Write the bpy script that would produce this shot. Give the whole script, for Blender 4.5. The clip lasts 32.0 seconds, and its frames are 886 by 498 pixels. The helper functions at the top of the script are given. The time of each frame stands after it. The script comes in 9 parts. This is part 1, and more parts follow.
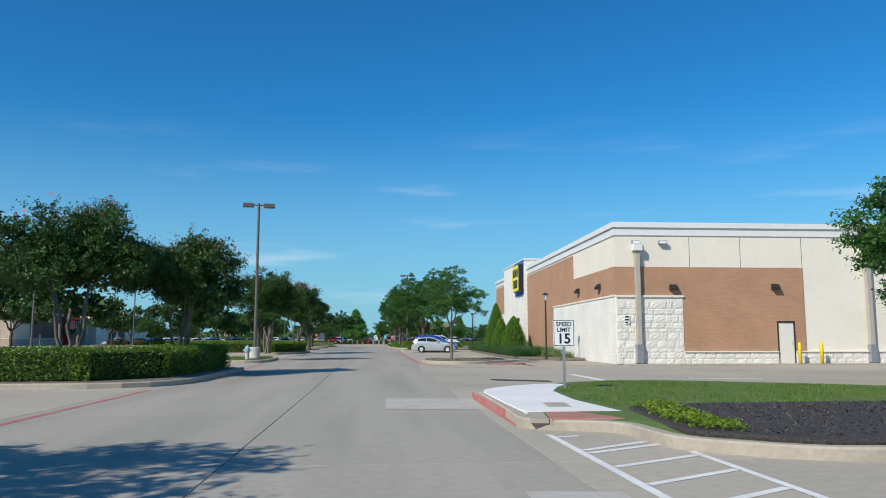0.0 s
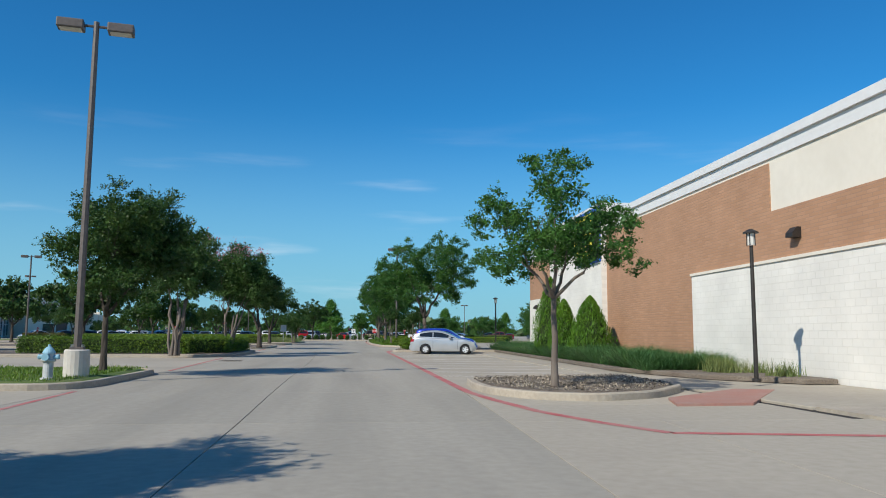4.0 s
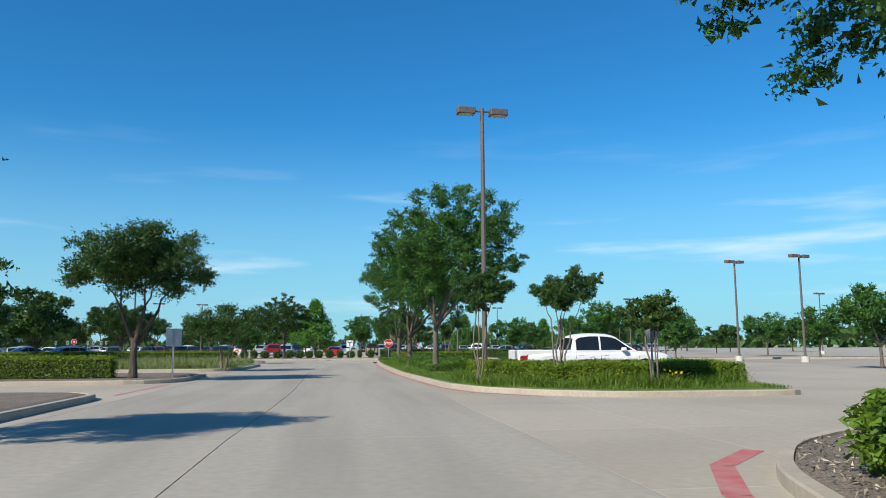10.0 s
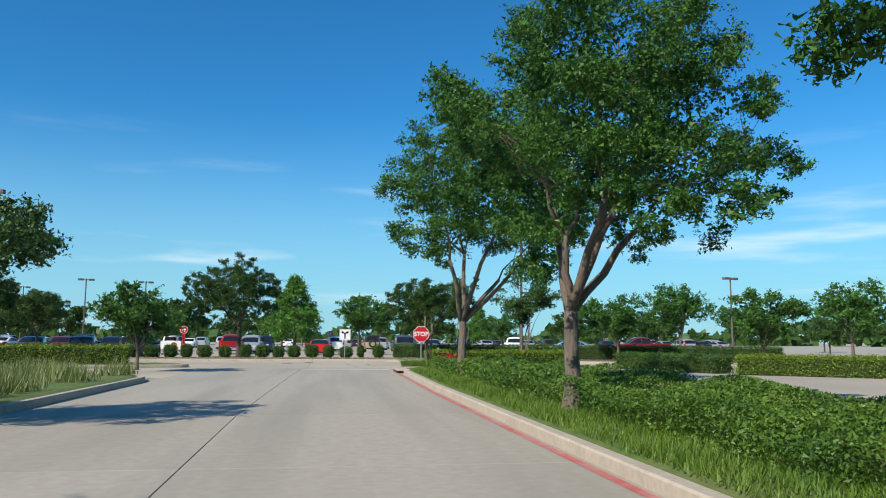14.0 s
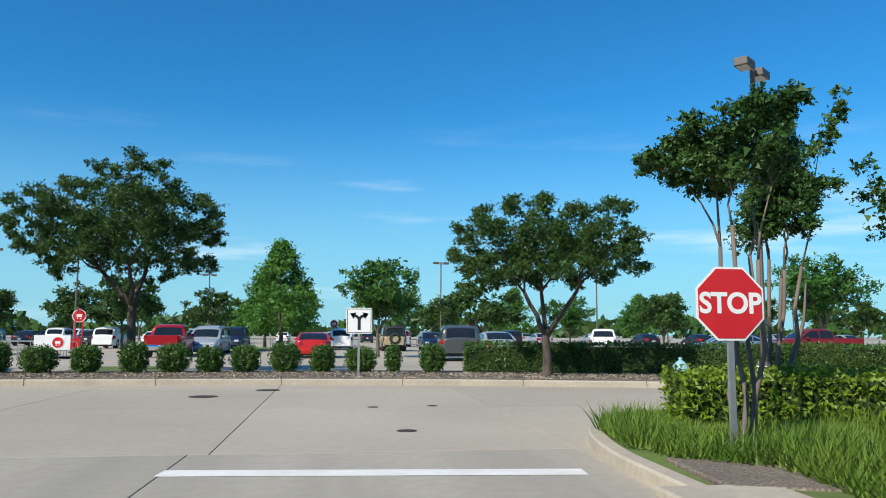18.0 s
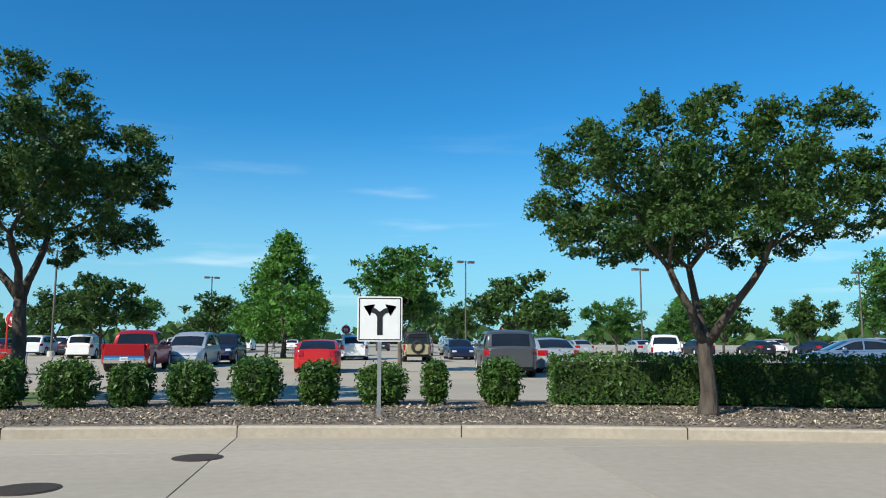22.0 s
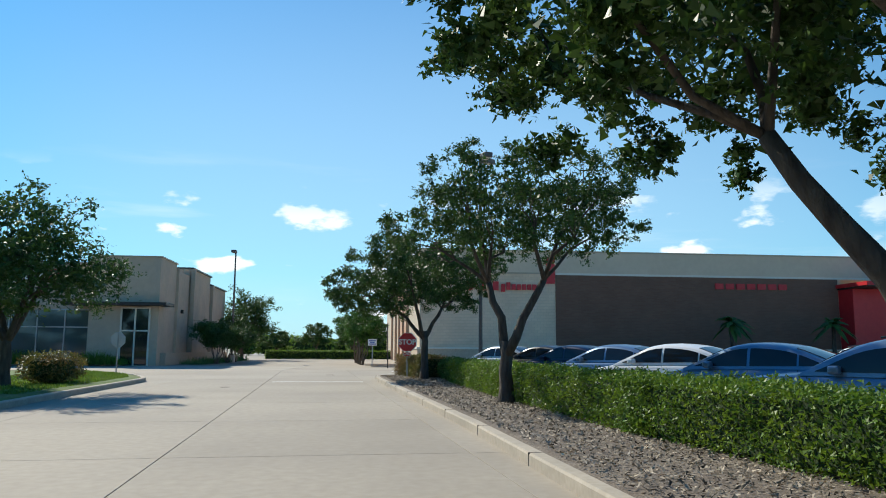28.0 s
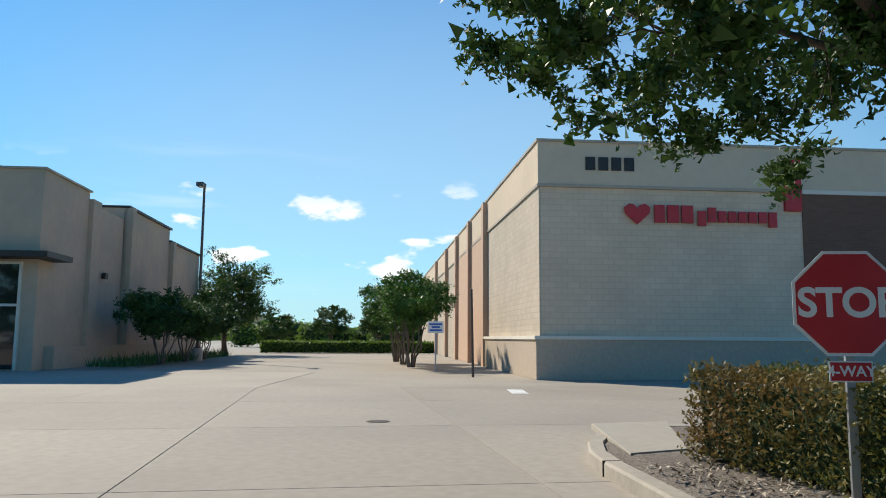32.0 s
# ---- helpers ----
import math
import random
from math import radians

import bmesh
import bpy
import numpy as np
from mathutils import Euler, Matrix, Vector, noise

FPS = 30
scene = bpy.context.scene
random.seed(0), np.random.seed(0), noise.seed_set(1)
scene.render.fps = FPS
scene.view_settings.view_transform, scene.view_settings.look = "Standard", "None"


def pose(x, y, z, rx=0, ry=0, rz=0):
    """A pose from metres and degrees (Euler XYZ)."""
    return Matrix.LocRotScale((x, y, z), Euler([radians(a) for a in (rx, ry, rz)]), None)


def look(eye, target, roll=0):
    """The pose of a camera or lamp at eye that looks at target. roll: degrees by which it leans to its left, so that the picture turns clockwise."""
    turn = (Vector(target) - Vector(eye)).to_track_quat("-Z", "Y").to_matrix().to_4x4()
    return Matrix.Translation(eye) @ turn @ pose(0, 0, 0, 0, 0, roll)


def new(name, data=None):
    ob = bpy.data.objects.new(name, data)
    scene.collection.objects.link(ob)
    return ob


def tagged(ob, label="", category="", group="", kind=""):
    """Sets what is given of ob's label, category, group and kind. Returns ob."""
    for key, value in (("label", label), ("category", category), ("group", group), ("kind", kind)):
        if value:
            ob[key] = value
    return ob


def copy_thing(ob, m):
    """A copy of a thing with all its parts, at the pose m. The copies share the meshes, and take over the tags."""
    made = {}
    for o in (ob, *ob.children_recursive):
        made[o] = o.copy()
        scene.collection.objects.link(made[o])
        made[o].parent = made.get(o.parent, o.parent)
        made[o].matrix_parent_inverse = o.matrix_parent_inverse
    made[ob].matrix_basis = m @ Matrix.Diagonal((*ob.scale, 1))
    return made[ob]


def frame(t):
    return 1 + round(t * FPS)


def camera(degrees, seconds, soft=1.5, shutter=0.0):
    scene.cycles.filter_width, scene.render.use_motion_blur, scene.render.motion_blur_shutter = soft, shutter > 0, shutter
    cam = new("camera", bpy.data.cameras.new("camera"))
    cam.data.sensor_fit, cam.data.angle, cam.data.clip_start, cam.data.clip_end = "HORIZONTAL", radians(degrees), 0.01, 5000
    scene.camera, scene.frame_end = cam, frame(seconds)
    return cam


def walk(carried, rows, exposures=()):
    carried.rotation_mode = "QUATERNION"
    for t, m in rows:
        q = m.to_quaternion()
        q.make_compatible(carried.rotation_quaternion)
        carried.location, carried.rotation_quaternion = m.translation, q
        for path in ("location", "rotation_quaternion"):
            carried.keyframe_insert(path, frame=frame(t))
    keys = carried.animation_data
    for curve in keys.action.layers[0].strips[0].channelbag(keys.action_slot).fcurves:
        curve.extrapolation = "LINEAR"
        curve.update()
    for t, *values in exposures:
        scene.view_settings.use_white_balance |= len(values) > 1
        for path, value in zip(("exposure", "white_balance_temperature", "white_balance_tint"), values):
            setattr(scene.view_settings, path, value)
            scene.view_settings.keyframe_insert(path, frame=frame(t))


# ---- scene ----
cam = camera(60.82, 32.0, 1.0)
PATH = [
    (0, (1.700, 0.000, 1.319), (2.606, 9.889, 2.497), -0.04),
    (0.5, (1.697, 2.675, 1.320), (2.666, 12.562, 2.470), 0.07),
    (1, (1.681, 5.622, 1.323), (2.690, 15.508, 2.436), 0.10),
    (1.5, (1.685, 8.629, 1.326), (2.751, 18.512, 2.419), 0.22),
    (2, (1.673, 11.611, 1.308), (2.751, 21.495, 2.373), 0.23),
    (2.5, (1.690, 14.574, 1.276), (2.806, 24.455, 2.340), 0.12),
    (4.5, (1.564, 28.690, 1.265), (2.781, 38.547, 2.433), 0.31),
    (5, (1.570, 32.544, 1.312), (2.745, 42.399, 2.539), -0.19),
    (5.5, (1.580, 36.566, 1.280), (2.771, 46.416, 2.528), -0.40),
    (6, (1.524, 40.480, 1.284), (2.738, 50.327, 2.532), -0.49),
    (6.5, (1.487, 44.219, 1.291), (2.758, 54.059, 2.536), -0.39),
    (7, (1.401, 48.591, 1.276), (2.541, 58.445, 2.533), -0.18),
    (7.5, (1.236, 53.027, 1.279), (2.389, 62.878, 2.555), -0.20),
    (8, (1.032, 57.125, 1.312), (2.246, 66.968, 2.598), -0.21),
    (8.5, (0.897, 61.670, 1.310), (2.078, 71.515, 2.610), -0.16),
    (9, (1.020, 65.955, 1.301), (2.253, 75.795, 2.591), -0.19),
    (9.5, (1.196, 70.286, 1.294), (2.506, 80.117, 2.573), -0.28),
    (10, (1.240, 74.556, 1.314), (2.562, 84.386, 2.594), -0.29),
    (10.5, (1.223, 79.013, 1.305), (2.530, 88.845, 2.585), 0.01),
    (11, (1.206, 82.940, 1.304), (2.534, 92.772, 2.551), 0.05),
    (11.5, (1.266, 87.020, 1.289), (2.639, 96.845, 2.547), 0.04),
    (12, (1.267, 90.928, 1.297), (2.580, 100.762, 2.551), 0.21),
    (12.5, (1.239, 94.842, 1.305), (2.588, 104.669, 2.576), 0.48),
    (13, (1.190, 98.576, 1.303), (2.539, 108.404, 2.567), 0.68),
    (13.5, (1.153, 102.026, 1.306), (2.558, 111.846, 2.564), 0.64),
    (14, (1.084, 105.520, 1.305), (2.560, 115.337, 2.512), 0.36),
    (14.5, (1.043, 109.017, 1.294), (2.544, 118.833, 2.472), 0.09),
    (15, (1.033, 112.541, 1.298), (2.555, 122.355, 2.471), -0.06),
    (15.5, (0.999, 116.443, 1.290), (2.536, 126.258, 2.432), -0.15),
    (17.5, (1.422, 130.366, 1.235), (2.891, 140.195, 2.342), 0.26),
    (18, (1.473, 132.864, 1.291), (2.870, 142.702, 2.413), 0.30),
    (18.5, (1.603, 135.098, 1.297), (2.992, 144.937, 2.419), 0.27),
    (19, (1.609, 136.948, 1.306), (2.969, 146.788, 2.456), 0.30),
    (19.5, (1.621, 138.373, 1.308), (2.981, 148.210, 2.483), 0.40),
    (20, (1.660, 139.667, 1.312), (3.063, 149.495, 2.516), 0.37),
    (20.5, (1.683, 140.652, 1.305), (3.070, 150.480, 2.525), 0.37),
    (21, (1.670, 141.194, 1.305), (3.025, 151.028, 2.510), 0.28),
    (21.5, (1.678, 141.564, 1.305), (2.969, 151.408, 2.503), 0.25),
    (22, (1.664, 141.758, 1.304), (2.872, 151.610, 2.516), 0.15),
    (22.5, (1.648, 142.041, 1.296), (2.754, 151.906, 2.502), 0.20),
    (23, (1.601, 142.473, 1.291), (2.387, 152.369, 2.498), 0.21),
    (23.5, (1.425, 143.200, 1.289), (1.600, 153.121, 2.525), 0.19),
    (24, (1.023, 144.192, 1.277), (0.124, 154.074, 2.519), 0.11),
    (24.5, (0.213, 145.505, 1.290), (-2.700, 154.994, 2.508), 0.18),
    (25, (-1.219, 146.971, 1.297), (-6.320, 155.487, 2.504), -0.03),
    (25.5, (-3.114, 148.596, 1.298), (-10.316, 155.427, 2.513), -0.65),
    (26, (-5.854, 149.918, 1.308), (-14.381, 154.999, 2.524), -0.96),
    (26.5, (-8.046, 150.197, 1.280), (-17.335, 153.688, 2.514), -0.61),
    (28.5, (-18.594, 149.400, 1.307), (-28.507, 149.214, 2.615), 0.25),
    (29, (-22.045, 148.772, 1.287), (-31.958, 148.492, 2.570), 0.13),
    (29.5, (-25.386, 148.266, 1.301), (-35.302, 147.941, 2.553), 0.38),
    (30, (-28.827, 147.749, 1.309), (-38.747, 147.466, 2.538), 0.17),
    (30.5, (-32.030, 147.280, 1.315), (-41.955, 147.090, 2.530), 0.26),
    (31, (-35.338, 146.812, 1.314), (-45.265, 146.741, 2.513), 0.40),
    (31.5, (-38.324, 146.408, 1.291), (-48.253, 146.459, 2.474), 0.40),
    (32, (-40.945, 146.149, 1.294), (-50.875, 146.187, 2.476), 0.39),
]
walk(cam, [(t, look(eye, target, roll)) for t, eye, target, roll in PATH], exposures=[(0, -0.12, 6400, 9), (2, -0.15, 6450, 9), (5, -0.15, 6450, 9), (6.2, 0.08, 6550, 9), (9, 0.12, 6650, 9), (13, 0.16, 6850, 10), (18, 0.17, 6650, 8), (20, 0.17, 6600, 7), (24, 0.19, 6650, 4), (26, 0.40, 6500, -4), (29, 0.06, 6800, 9), (32, 0.1, 6900, 9)])

# ---- light ----
SUN_EL, SUN_AZ = radians(38), radians(229.5)
world = bpy.data.worlds.new("sky")
scene.world = world
world.use_nodes = True
wn, wl = world.node_tree.nodes, world.node_tree.links
sky = wn.new("ShaderNodeTexSky")
sky.sky_type, sky.sun_disc = "NISHITA", False
sky.sun_elevation, sky.sun_rotation = SUN_EL, SUN_AZ
sky.air_density, sky.dust_density, sky.ozone_density = 1.0, 0.1, 3.0
deep = wn.new("ShaderNodeHueSaturation")
deep.inputs["Saturation"].default_value = 1.2
tint = wn.new("ShaderNodeMix")
tint.data_type, tint.blend_type = "RGBA", "MULTIPLY"
tint.inputs["Factor"].default_value = 1.0
tint.inputs["B"].default_value = (0.27, 0.88, 1.12, 1)
wl.new(sky.outputs[0], deep.inputs["Color"])
wl.new(deep.outputs[0], tint.inputs["A"])
# thin fair-weather cloud low in the sky, fuller in the west
way = wn.new("ShaderNodeTexCoord")
sep = wn.new("ShaderNodeSeparateXYZ")
wl.new(way.outputs["Generated"], sep.inputs[0])


def sky_math(op, a, b, c=None):
    n = wn.new("ShaderNodeMath")
    n.operation, n.use_clamp = op, op == "MULTIPLY"
    for k, v in enumerate((a, b, c)):
        if v is None:
            continue
        if isinstance(v, (int, float)):
            n.inputs[k].default_value = v
        else:
            wl.new(v, n.inputs[k])
    return n.outputs[0]


def sky_range(v, a, b, c=0.0, d=1.0):
    n = wn.new("ShaderNodeMapRange")
    n.interpolation_type = "SMOOTHSTEP"
    for k, q in zip(("From Min", "From Max", "To Min", "To Max"), (a, b, c, d)):
        n.inputs[k].default_value = q
    wl.new(v, n.inputs["Value"])
    return n.outputs[0]


def sky_noise(scale, stretch, detail):
    m = wn.new("ShaderNodeMapping")
    m.inputs["Scale"].default_value = (1, 1, stretch)
    n = wn.new("ShaderNodeTexNoise")
    n.inputs["Scale"].default_value, n.inputs["Detail"].default_value = scale, detail
    wl.new(way.outputs["Generated"], m.inputs[0])
    wl.new(m.outputs[0], n.inputs["Vector"])
    return n.outputs["Fac"]


height = sep.outputs["Z"]
west = sky_range(sep.outputs["X"], -0.72, -0.93)
puff = sky_range(sky_noise(10.5, 2.4, 8), 0.565, 0.645)
puff = sky_math("MULTIPLY", sky_math("MULTIPLY", puff, west), sky_math("MULTIPLY", sky_range(height, 0.005, 0.03), sky_range(height, 0.23, 0.15)))
wisp = sky_math("MULTIPLY", sky_range(sky_noise(3.0, 9.0, 5), 0.55, 0.8, 0.0, 0.45), sky_math("MULTIPLY", sky_range(height, 0.0, 0.06), sky_range(height, 0.30, 0.12)))
haze = sky_math("MAXIMUM", sky_range(height, 0.30, -0.02, 0.0, 0.85), sky_math("MULTIPLY", sky_range(sep.outputs["X"], -0.5, -1.0, 0.0, 0.6), sky_range(height, 0.8, 0.1)))
hazy = wn.new("ShaderNodeMix")
hazy.data_type = "RGBA"
low_sky = wn.new("ShaderNodeMix")
low_sky.data_type = "RGBA"
low_sky.inputs["A"].default_value, low_sky.inputs["B"].default_value = (2.5, 4.7, 6.2, 1), (4.4, 6.3, 7.6, 1)
wl.new(sky_range(sep.outputs["X"], -0.6, -1.0), low_sky.inputs["Factor"])
wl.new(low_sky.outputs["Result"], hazy.inputs["B"])
wl.new(haze, hazy.inputs["Factor"])
wl.new(tint.outputs["Result"], hazy.inputs["A"])
cloudy = wn.new("ShaderNodeMix")
cloudy.data_type = "RGBA"
cloudy.inputs["B"].default_value = (8.5, 9.0, 9.4, 1)
wl.new(sky_math("MAXIMUM", puff, wisp), cloudy.inputs["Factor"])
wl.new(hazy.outputs["Result"], cloudy.inputs["A"])
wl.new(cloudy.outputs["Result"], wn["Background"].inputs[0])
wn["Background"].inputs[1].default_value = 0.12
sun = new("sun", bpy.data.lights.new("sun", "SUN"))
sun.data.energy, sun.data.angle, sun.data.color = 5.0, radians(0.53), (1.0, 0.94, 0.84)
sun.matrix_world = look((0, 0, 60), (0.76 * 60 * 1.28, 0.65 * 60 * 1.28, 0))


# ---- helpers of the scene ----
def mesh_data(name, verts, faces, mats, smooth=False):
    me = bpy.data.meshes.new(name)
    me.from_pydata([tuple(v) for v in verts], [], faces)
    for m in mats if isinstance(mats, (list, tuple)) else [mats]:
        me.materials.append(m)
    if smooth:
        me.polygons.foreach_set("use_smooth", [True] * len(me.polygons))
    me.update()
    return me


class Shape:
    """Collects boxes, tubes and prisms into one mesh."""

    def __init__(self):
        self.v, self.f, self.m = [], [], []

    def add(self, verts, faces, mi=0):
        k = len(self.v)
        self.v += [tuple(v) for v in verts]
        self.f += [tuple(i + k for i in f) for f in faces]
        self.m += [mi] * len(faces)
        return self

    def box(self, x0, x1, y0, y1, z0, z1, mi=0):
        vs = [(x, y, z) for z in (z0, z1) for x, y in ((x0, y0), (x1, y0), (x1, y1), (x0, y1))]
        return self.add(vs, [(3, 2, 1, 0), (4, 5, 6, 7), (0, 1, 5, 4), (1, 2, 6, 5), (2, 3, 7, 6), (3, 0, 4, 7)], mi)

    def soft_box(self, x0, x1, y0, y1, z0, z1, r=0.02, seg=2):
        bm = bmesh.new()
        bmesh.ops.create_cube(bm, size=1)
        for v in bm.verts:
            v.co = Vector(((x0 + x1) / 2 + v.co.x * (x1 - x0), (y0 + y1) / 2 + v.co.y * (y1 - y0), (z0 + z1) / 2 + v.co.z * (z1 - z0)))
        bmesh.ops.bevel(bm, geom=bm.edges[:], offset=r, segments=seg, profile=0.5, affect="EDGES")
        bm.verts.index_update()
        self.add([v.co[:] for v in bm.verts], [[v.index for v in f.verts] for f in bm.faces])
        bm.free()
        return self

    def prism(self, poly, z0, z1, mi=0, chamfer=0.0):
        """An upright prism on a plan polygon, with a chamfered upper edge."""
        a = sum(poly[i - 1][0] * poly[i][1] - poly[i][0] * poly[i - 1][1] for i in range(len(poly)))
        poly = poly if a > 0 else poly[::-1]
        n = len(poly)
        rings = [[(x, y, z0) for x, y in poly]]
        if chamfer:
            rings.append([(x, y, z1 - chamfer) for x, y in poly])
            inner = []
            for i in range(n):
                (ax, ay), (bx, by), (cx, cy) = poly[i - 1], poly[i], poly[(i + 1) % n]
                d1, d2 = Vector((bx - ax, by - ay)).normalized(), Vector((cx - bx, cy - by)).normalized()
                nrm = (Vector((-d1.y, d1.x)) + Vector((-d2.y, d2.x))).normalized()
                inner.append((bx + nrm.x * chamfer, by + nrm.y * chamfer, z1))
            rings.append(inner)
        else:
            rings.append([(x, y, z1) for x, y in poly])
        faces = [tuple(range(n))[::-1], tuple(range((len(rings) - 1) * n, len(rings) * n))]
        for r in range(len(rings) - 1):
            faces += [(r * n + i, r * n + (i + 1) % n, (r + 1) * n + (i + 1) % n, (r + 1) * n + i) for i in range(n)]
        return self.add([v for ring in rings for v in ring], faces, mi)

    def tube(self, pts, radii, n=8, mi=0, caps=True):
        pts = [Vector(p) for p in pts]
        vs, side = [], Vector((1, 0, 0))
        for i, p in enumerate(pts):
            d = (pts[min(i + 1, len(pts) - 1)] - pts[max(i - 1, 0)]).normalized()
            side = (side - d * side.dot(d))
            side = side.normalized() if side.length > 1e-4 else d.orthogonal().normalized()
            up = d.cross(side)
            r = radii[i] if isinstance(radii, (list, tuple)) else radii
            vs += [p + (side * math.cos(2 * math.pi * k / n) + up * math.sin(2 * math.pi * k / n)) * r for k in range(n)]
        fs = [(i * n + k, i * n + (k + 1) % n, (i + 1) * n + (k + 1) % n, (i + 1) * n + k) for i in range(len(pts) - 1) for k in range(n)]
        if caps:
            fs += [tuple(range(n))[::-1], tuple(range((len(pts) - 1) * n, len(pts) * n))]
        return self.add(vs, fs, mi)

    def quad(self, a, b, c, d, mi=0):
        return self.add([a, b, c, d], [(0, 1, 2, 3)], mi)

    def data(self, name, mats, smooth=False):
        me = mesh_data(name, self.v, self.f, mats, smooth)
        if any(self.m):
            me.polygons.foreach_set("material_index", self.m)
        return me


def part(name, shape, mats, parent, label="", smooth=False):
    """One mesh object under a thing or a part."""
    ob = new(name, shape if isinstance(shape, bpy.types.Mesh) else shape.data(name, mats, smooth))
    ob.parent = parent
    return tagged(ob, label) if label else ob


def thing(name, label, category, m=None, group="", kind=""):
    """An Empty at the base of a thing, that parents its parts."""
    ob = new(name)
    ob.empty_display_size = 0.2
    if m is not None:
        ob.matrix_basis = m
    return tagged(ob, label, category, group, kind)


def solid(name, shape, mats, label, category, group="", kind="", smooth=False, m=None):
    """A thing that is one mesh."""
    ob = new(name, shape if isinstance(shape, bpy.types.Mesh) else shape.data(name, mats, smooth))
    if m is not None:
        ob.matrix_basis = m
    return tagged(ob, label, category, group, kind)


def text_mesh(name, body, size, mat, depth=0.004, spacing=1.0, bold=0.0):
    """Lettering in the built-in font, as a mesh, centred."""
    cu = bpy.data.curves.new(name, "FONT")
    cu.body, cu.size, cu.extrude, cu.space_character, cu.offset = body, size, depth, spacing, bold
    cu.align_x, cu.align_y = "CENTER", "CENTER"
    ob = bpy.data.objects.new(name, cu)
    scene.collection.objects.link(ob)
    me = bpy.data.meshes.new_from_object(ob.evaluated_get(bpy.context.evaluated_depsgraph_get()))
    bpy.data.objects.remove(ob)
    me.materials.clear()
    me.materials.append(mat)
    return me


# ---- materials ----
def material(name, c1, c2=None, scale=6.0, rough=0.7, metal=0.0, bump=0.0, bump_scale=None, stain=None, stain_scale=0.35,
             stain_amount=0.5, spec=0.5, per_object=0.0, per_island=0.0, stretch=(1, 1, 1), emit=0.0, stain_stretch=None):
    """Grain at one scale, stains at a larger one, and fine relief, in world size."""
    m = bpy.data.materials.new(name)
    m.use_nodes = True
    n, l = m.node_tree.nodes, m.node_tree.links
    p = n["Principled BSDF"]
    p.inputs["Roughness"].default_value, p.inputs["Metallic"].default_value = rough, metal
    p.inputs["Specular IOR Level"].default_value = spec
    geo = n.new("ShaderNodeNewGeometry")
    mp = n.new("ShaderNodeMapping")
    mp.inputs["Scale"].default_value = stretch
    l.new(geo.outputs["Position"], mp.inputs["Vector"])
    no = n.new("ShaderNodeTexNoise")
    no.inputs["Scale"].default_value, no.inputs["Detail"].default_value = scale, 5
    l.new(mp.outputs[0], no.inputs["Vector"])
    ramp = n.new("ShaderNodeMapRange")
    ramp.inputs["From Min"].default_value, ramp.inputs["From Max"].default_value = 0.3, 0.7
    l.new(no.outputs["Fac"], ramp.inputs["Value"])
    mix = n.new("ShaderNodeMix")
    mix.data_type = "RGBA"
    mix.inputs["A"].default_value, mix.inputs["B"].default_value = (*c1, 1), (*(c2 or c1), 1)
    l.new(ramp.outputs[0], mix.inputs["Factor"])
    col = mix.outputs["Result"]
    if stain:
        n2 = n.new("ShaderNodeTexNoise")
        n2.inputs["Scale"].default_value, n2.inputs["Detail"].default_value = stain_scale, 6
        if stain_stretch:
            mp2 = n.new("ShaderNodeMapping")
            mp2.inputs["Scale"].default_value = stain_stretch
            l.new(geo.outputs["Position"], mp2.inputs["Vector"])
            l.new(mp2.outputs[0], n2.inputs["Vector"])
        else:
            l.new(geo.outputs["Position"], n2.inputs["Vector"])
        r2 = n.new("ShaderNodeMapRange")
        r2.inputs["From Min"].default_value, r2.inputs["From Max"].default_value, r2.inputs["To Max"].default_value = 0.42, 0.72, stain_amount
        l.new(n2.outputs["Fac"], r2.inputs["Value"])
        m2 = n.new("ShaderNodeMix")
        m2.data_type = "RGBA"
        m2.inputs["B"].default_value = (*stain, 1)
        l.new(r2.outputs[0], m2.inputs["Factor"])
        l.new(col, m2.inputs["A"])
        col = m2.outputs["Result"]
    if per_object or per_island:
        hs = n.new("ShaderNodeHueSaturation")
        rnd = n.new("ShaderNodeObjectInfo").outputs["Random"] if per_object else geo.outputs["Random Per Island"]
        r3 = n.new("ShaderNodeMapRange")
        a = per_object or per_island
        r3.inputs["To Min"].default_value, r3.inputs["To Max"].default_value = 1 - a, 1 + a
        l.new(rnd, r3.inputs["Value"])
        l.new(r3.outputs[0], hs.inputs["Value"])
        l.new(col, hs.inputs["Color"])
        col = hs.outputs[0]
    l.new(col, p.inputs["Base Color"])
    if bump:
        nb = n.new("ShaderNodeTexNoise")
        nb.inputs["Scale"].default_value, nb.inputs["Detail"].default_value = bump_scale or scale * 3, 6
        l.new(mp.outputs[0], nb.inputs["Vector"])
        b = n.new("ShaderNodeBump")
        b.inputs["Strength"].default_value, b.inputs["Distance"].default_value = min(1, bump * 10), bump
        l.new(nb.outputs["Fac"], b.inputs["Height"])
        l.new(b.outputs[0], p.inputs["Normal"])
    if emit:
        l.new(col, p.inputs["Emission Color"])
        p.inputs["Emission Strength"].default_value = emit
    return m


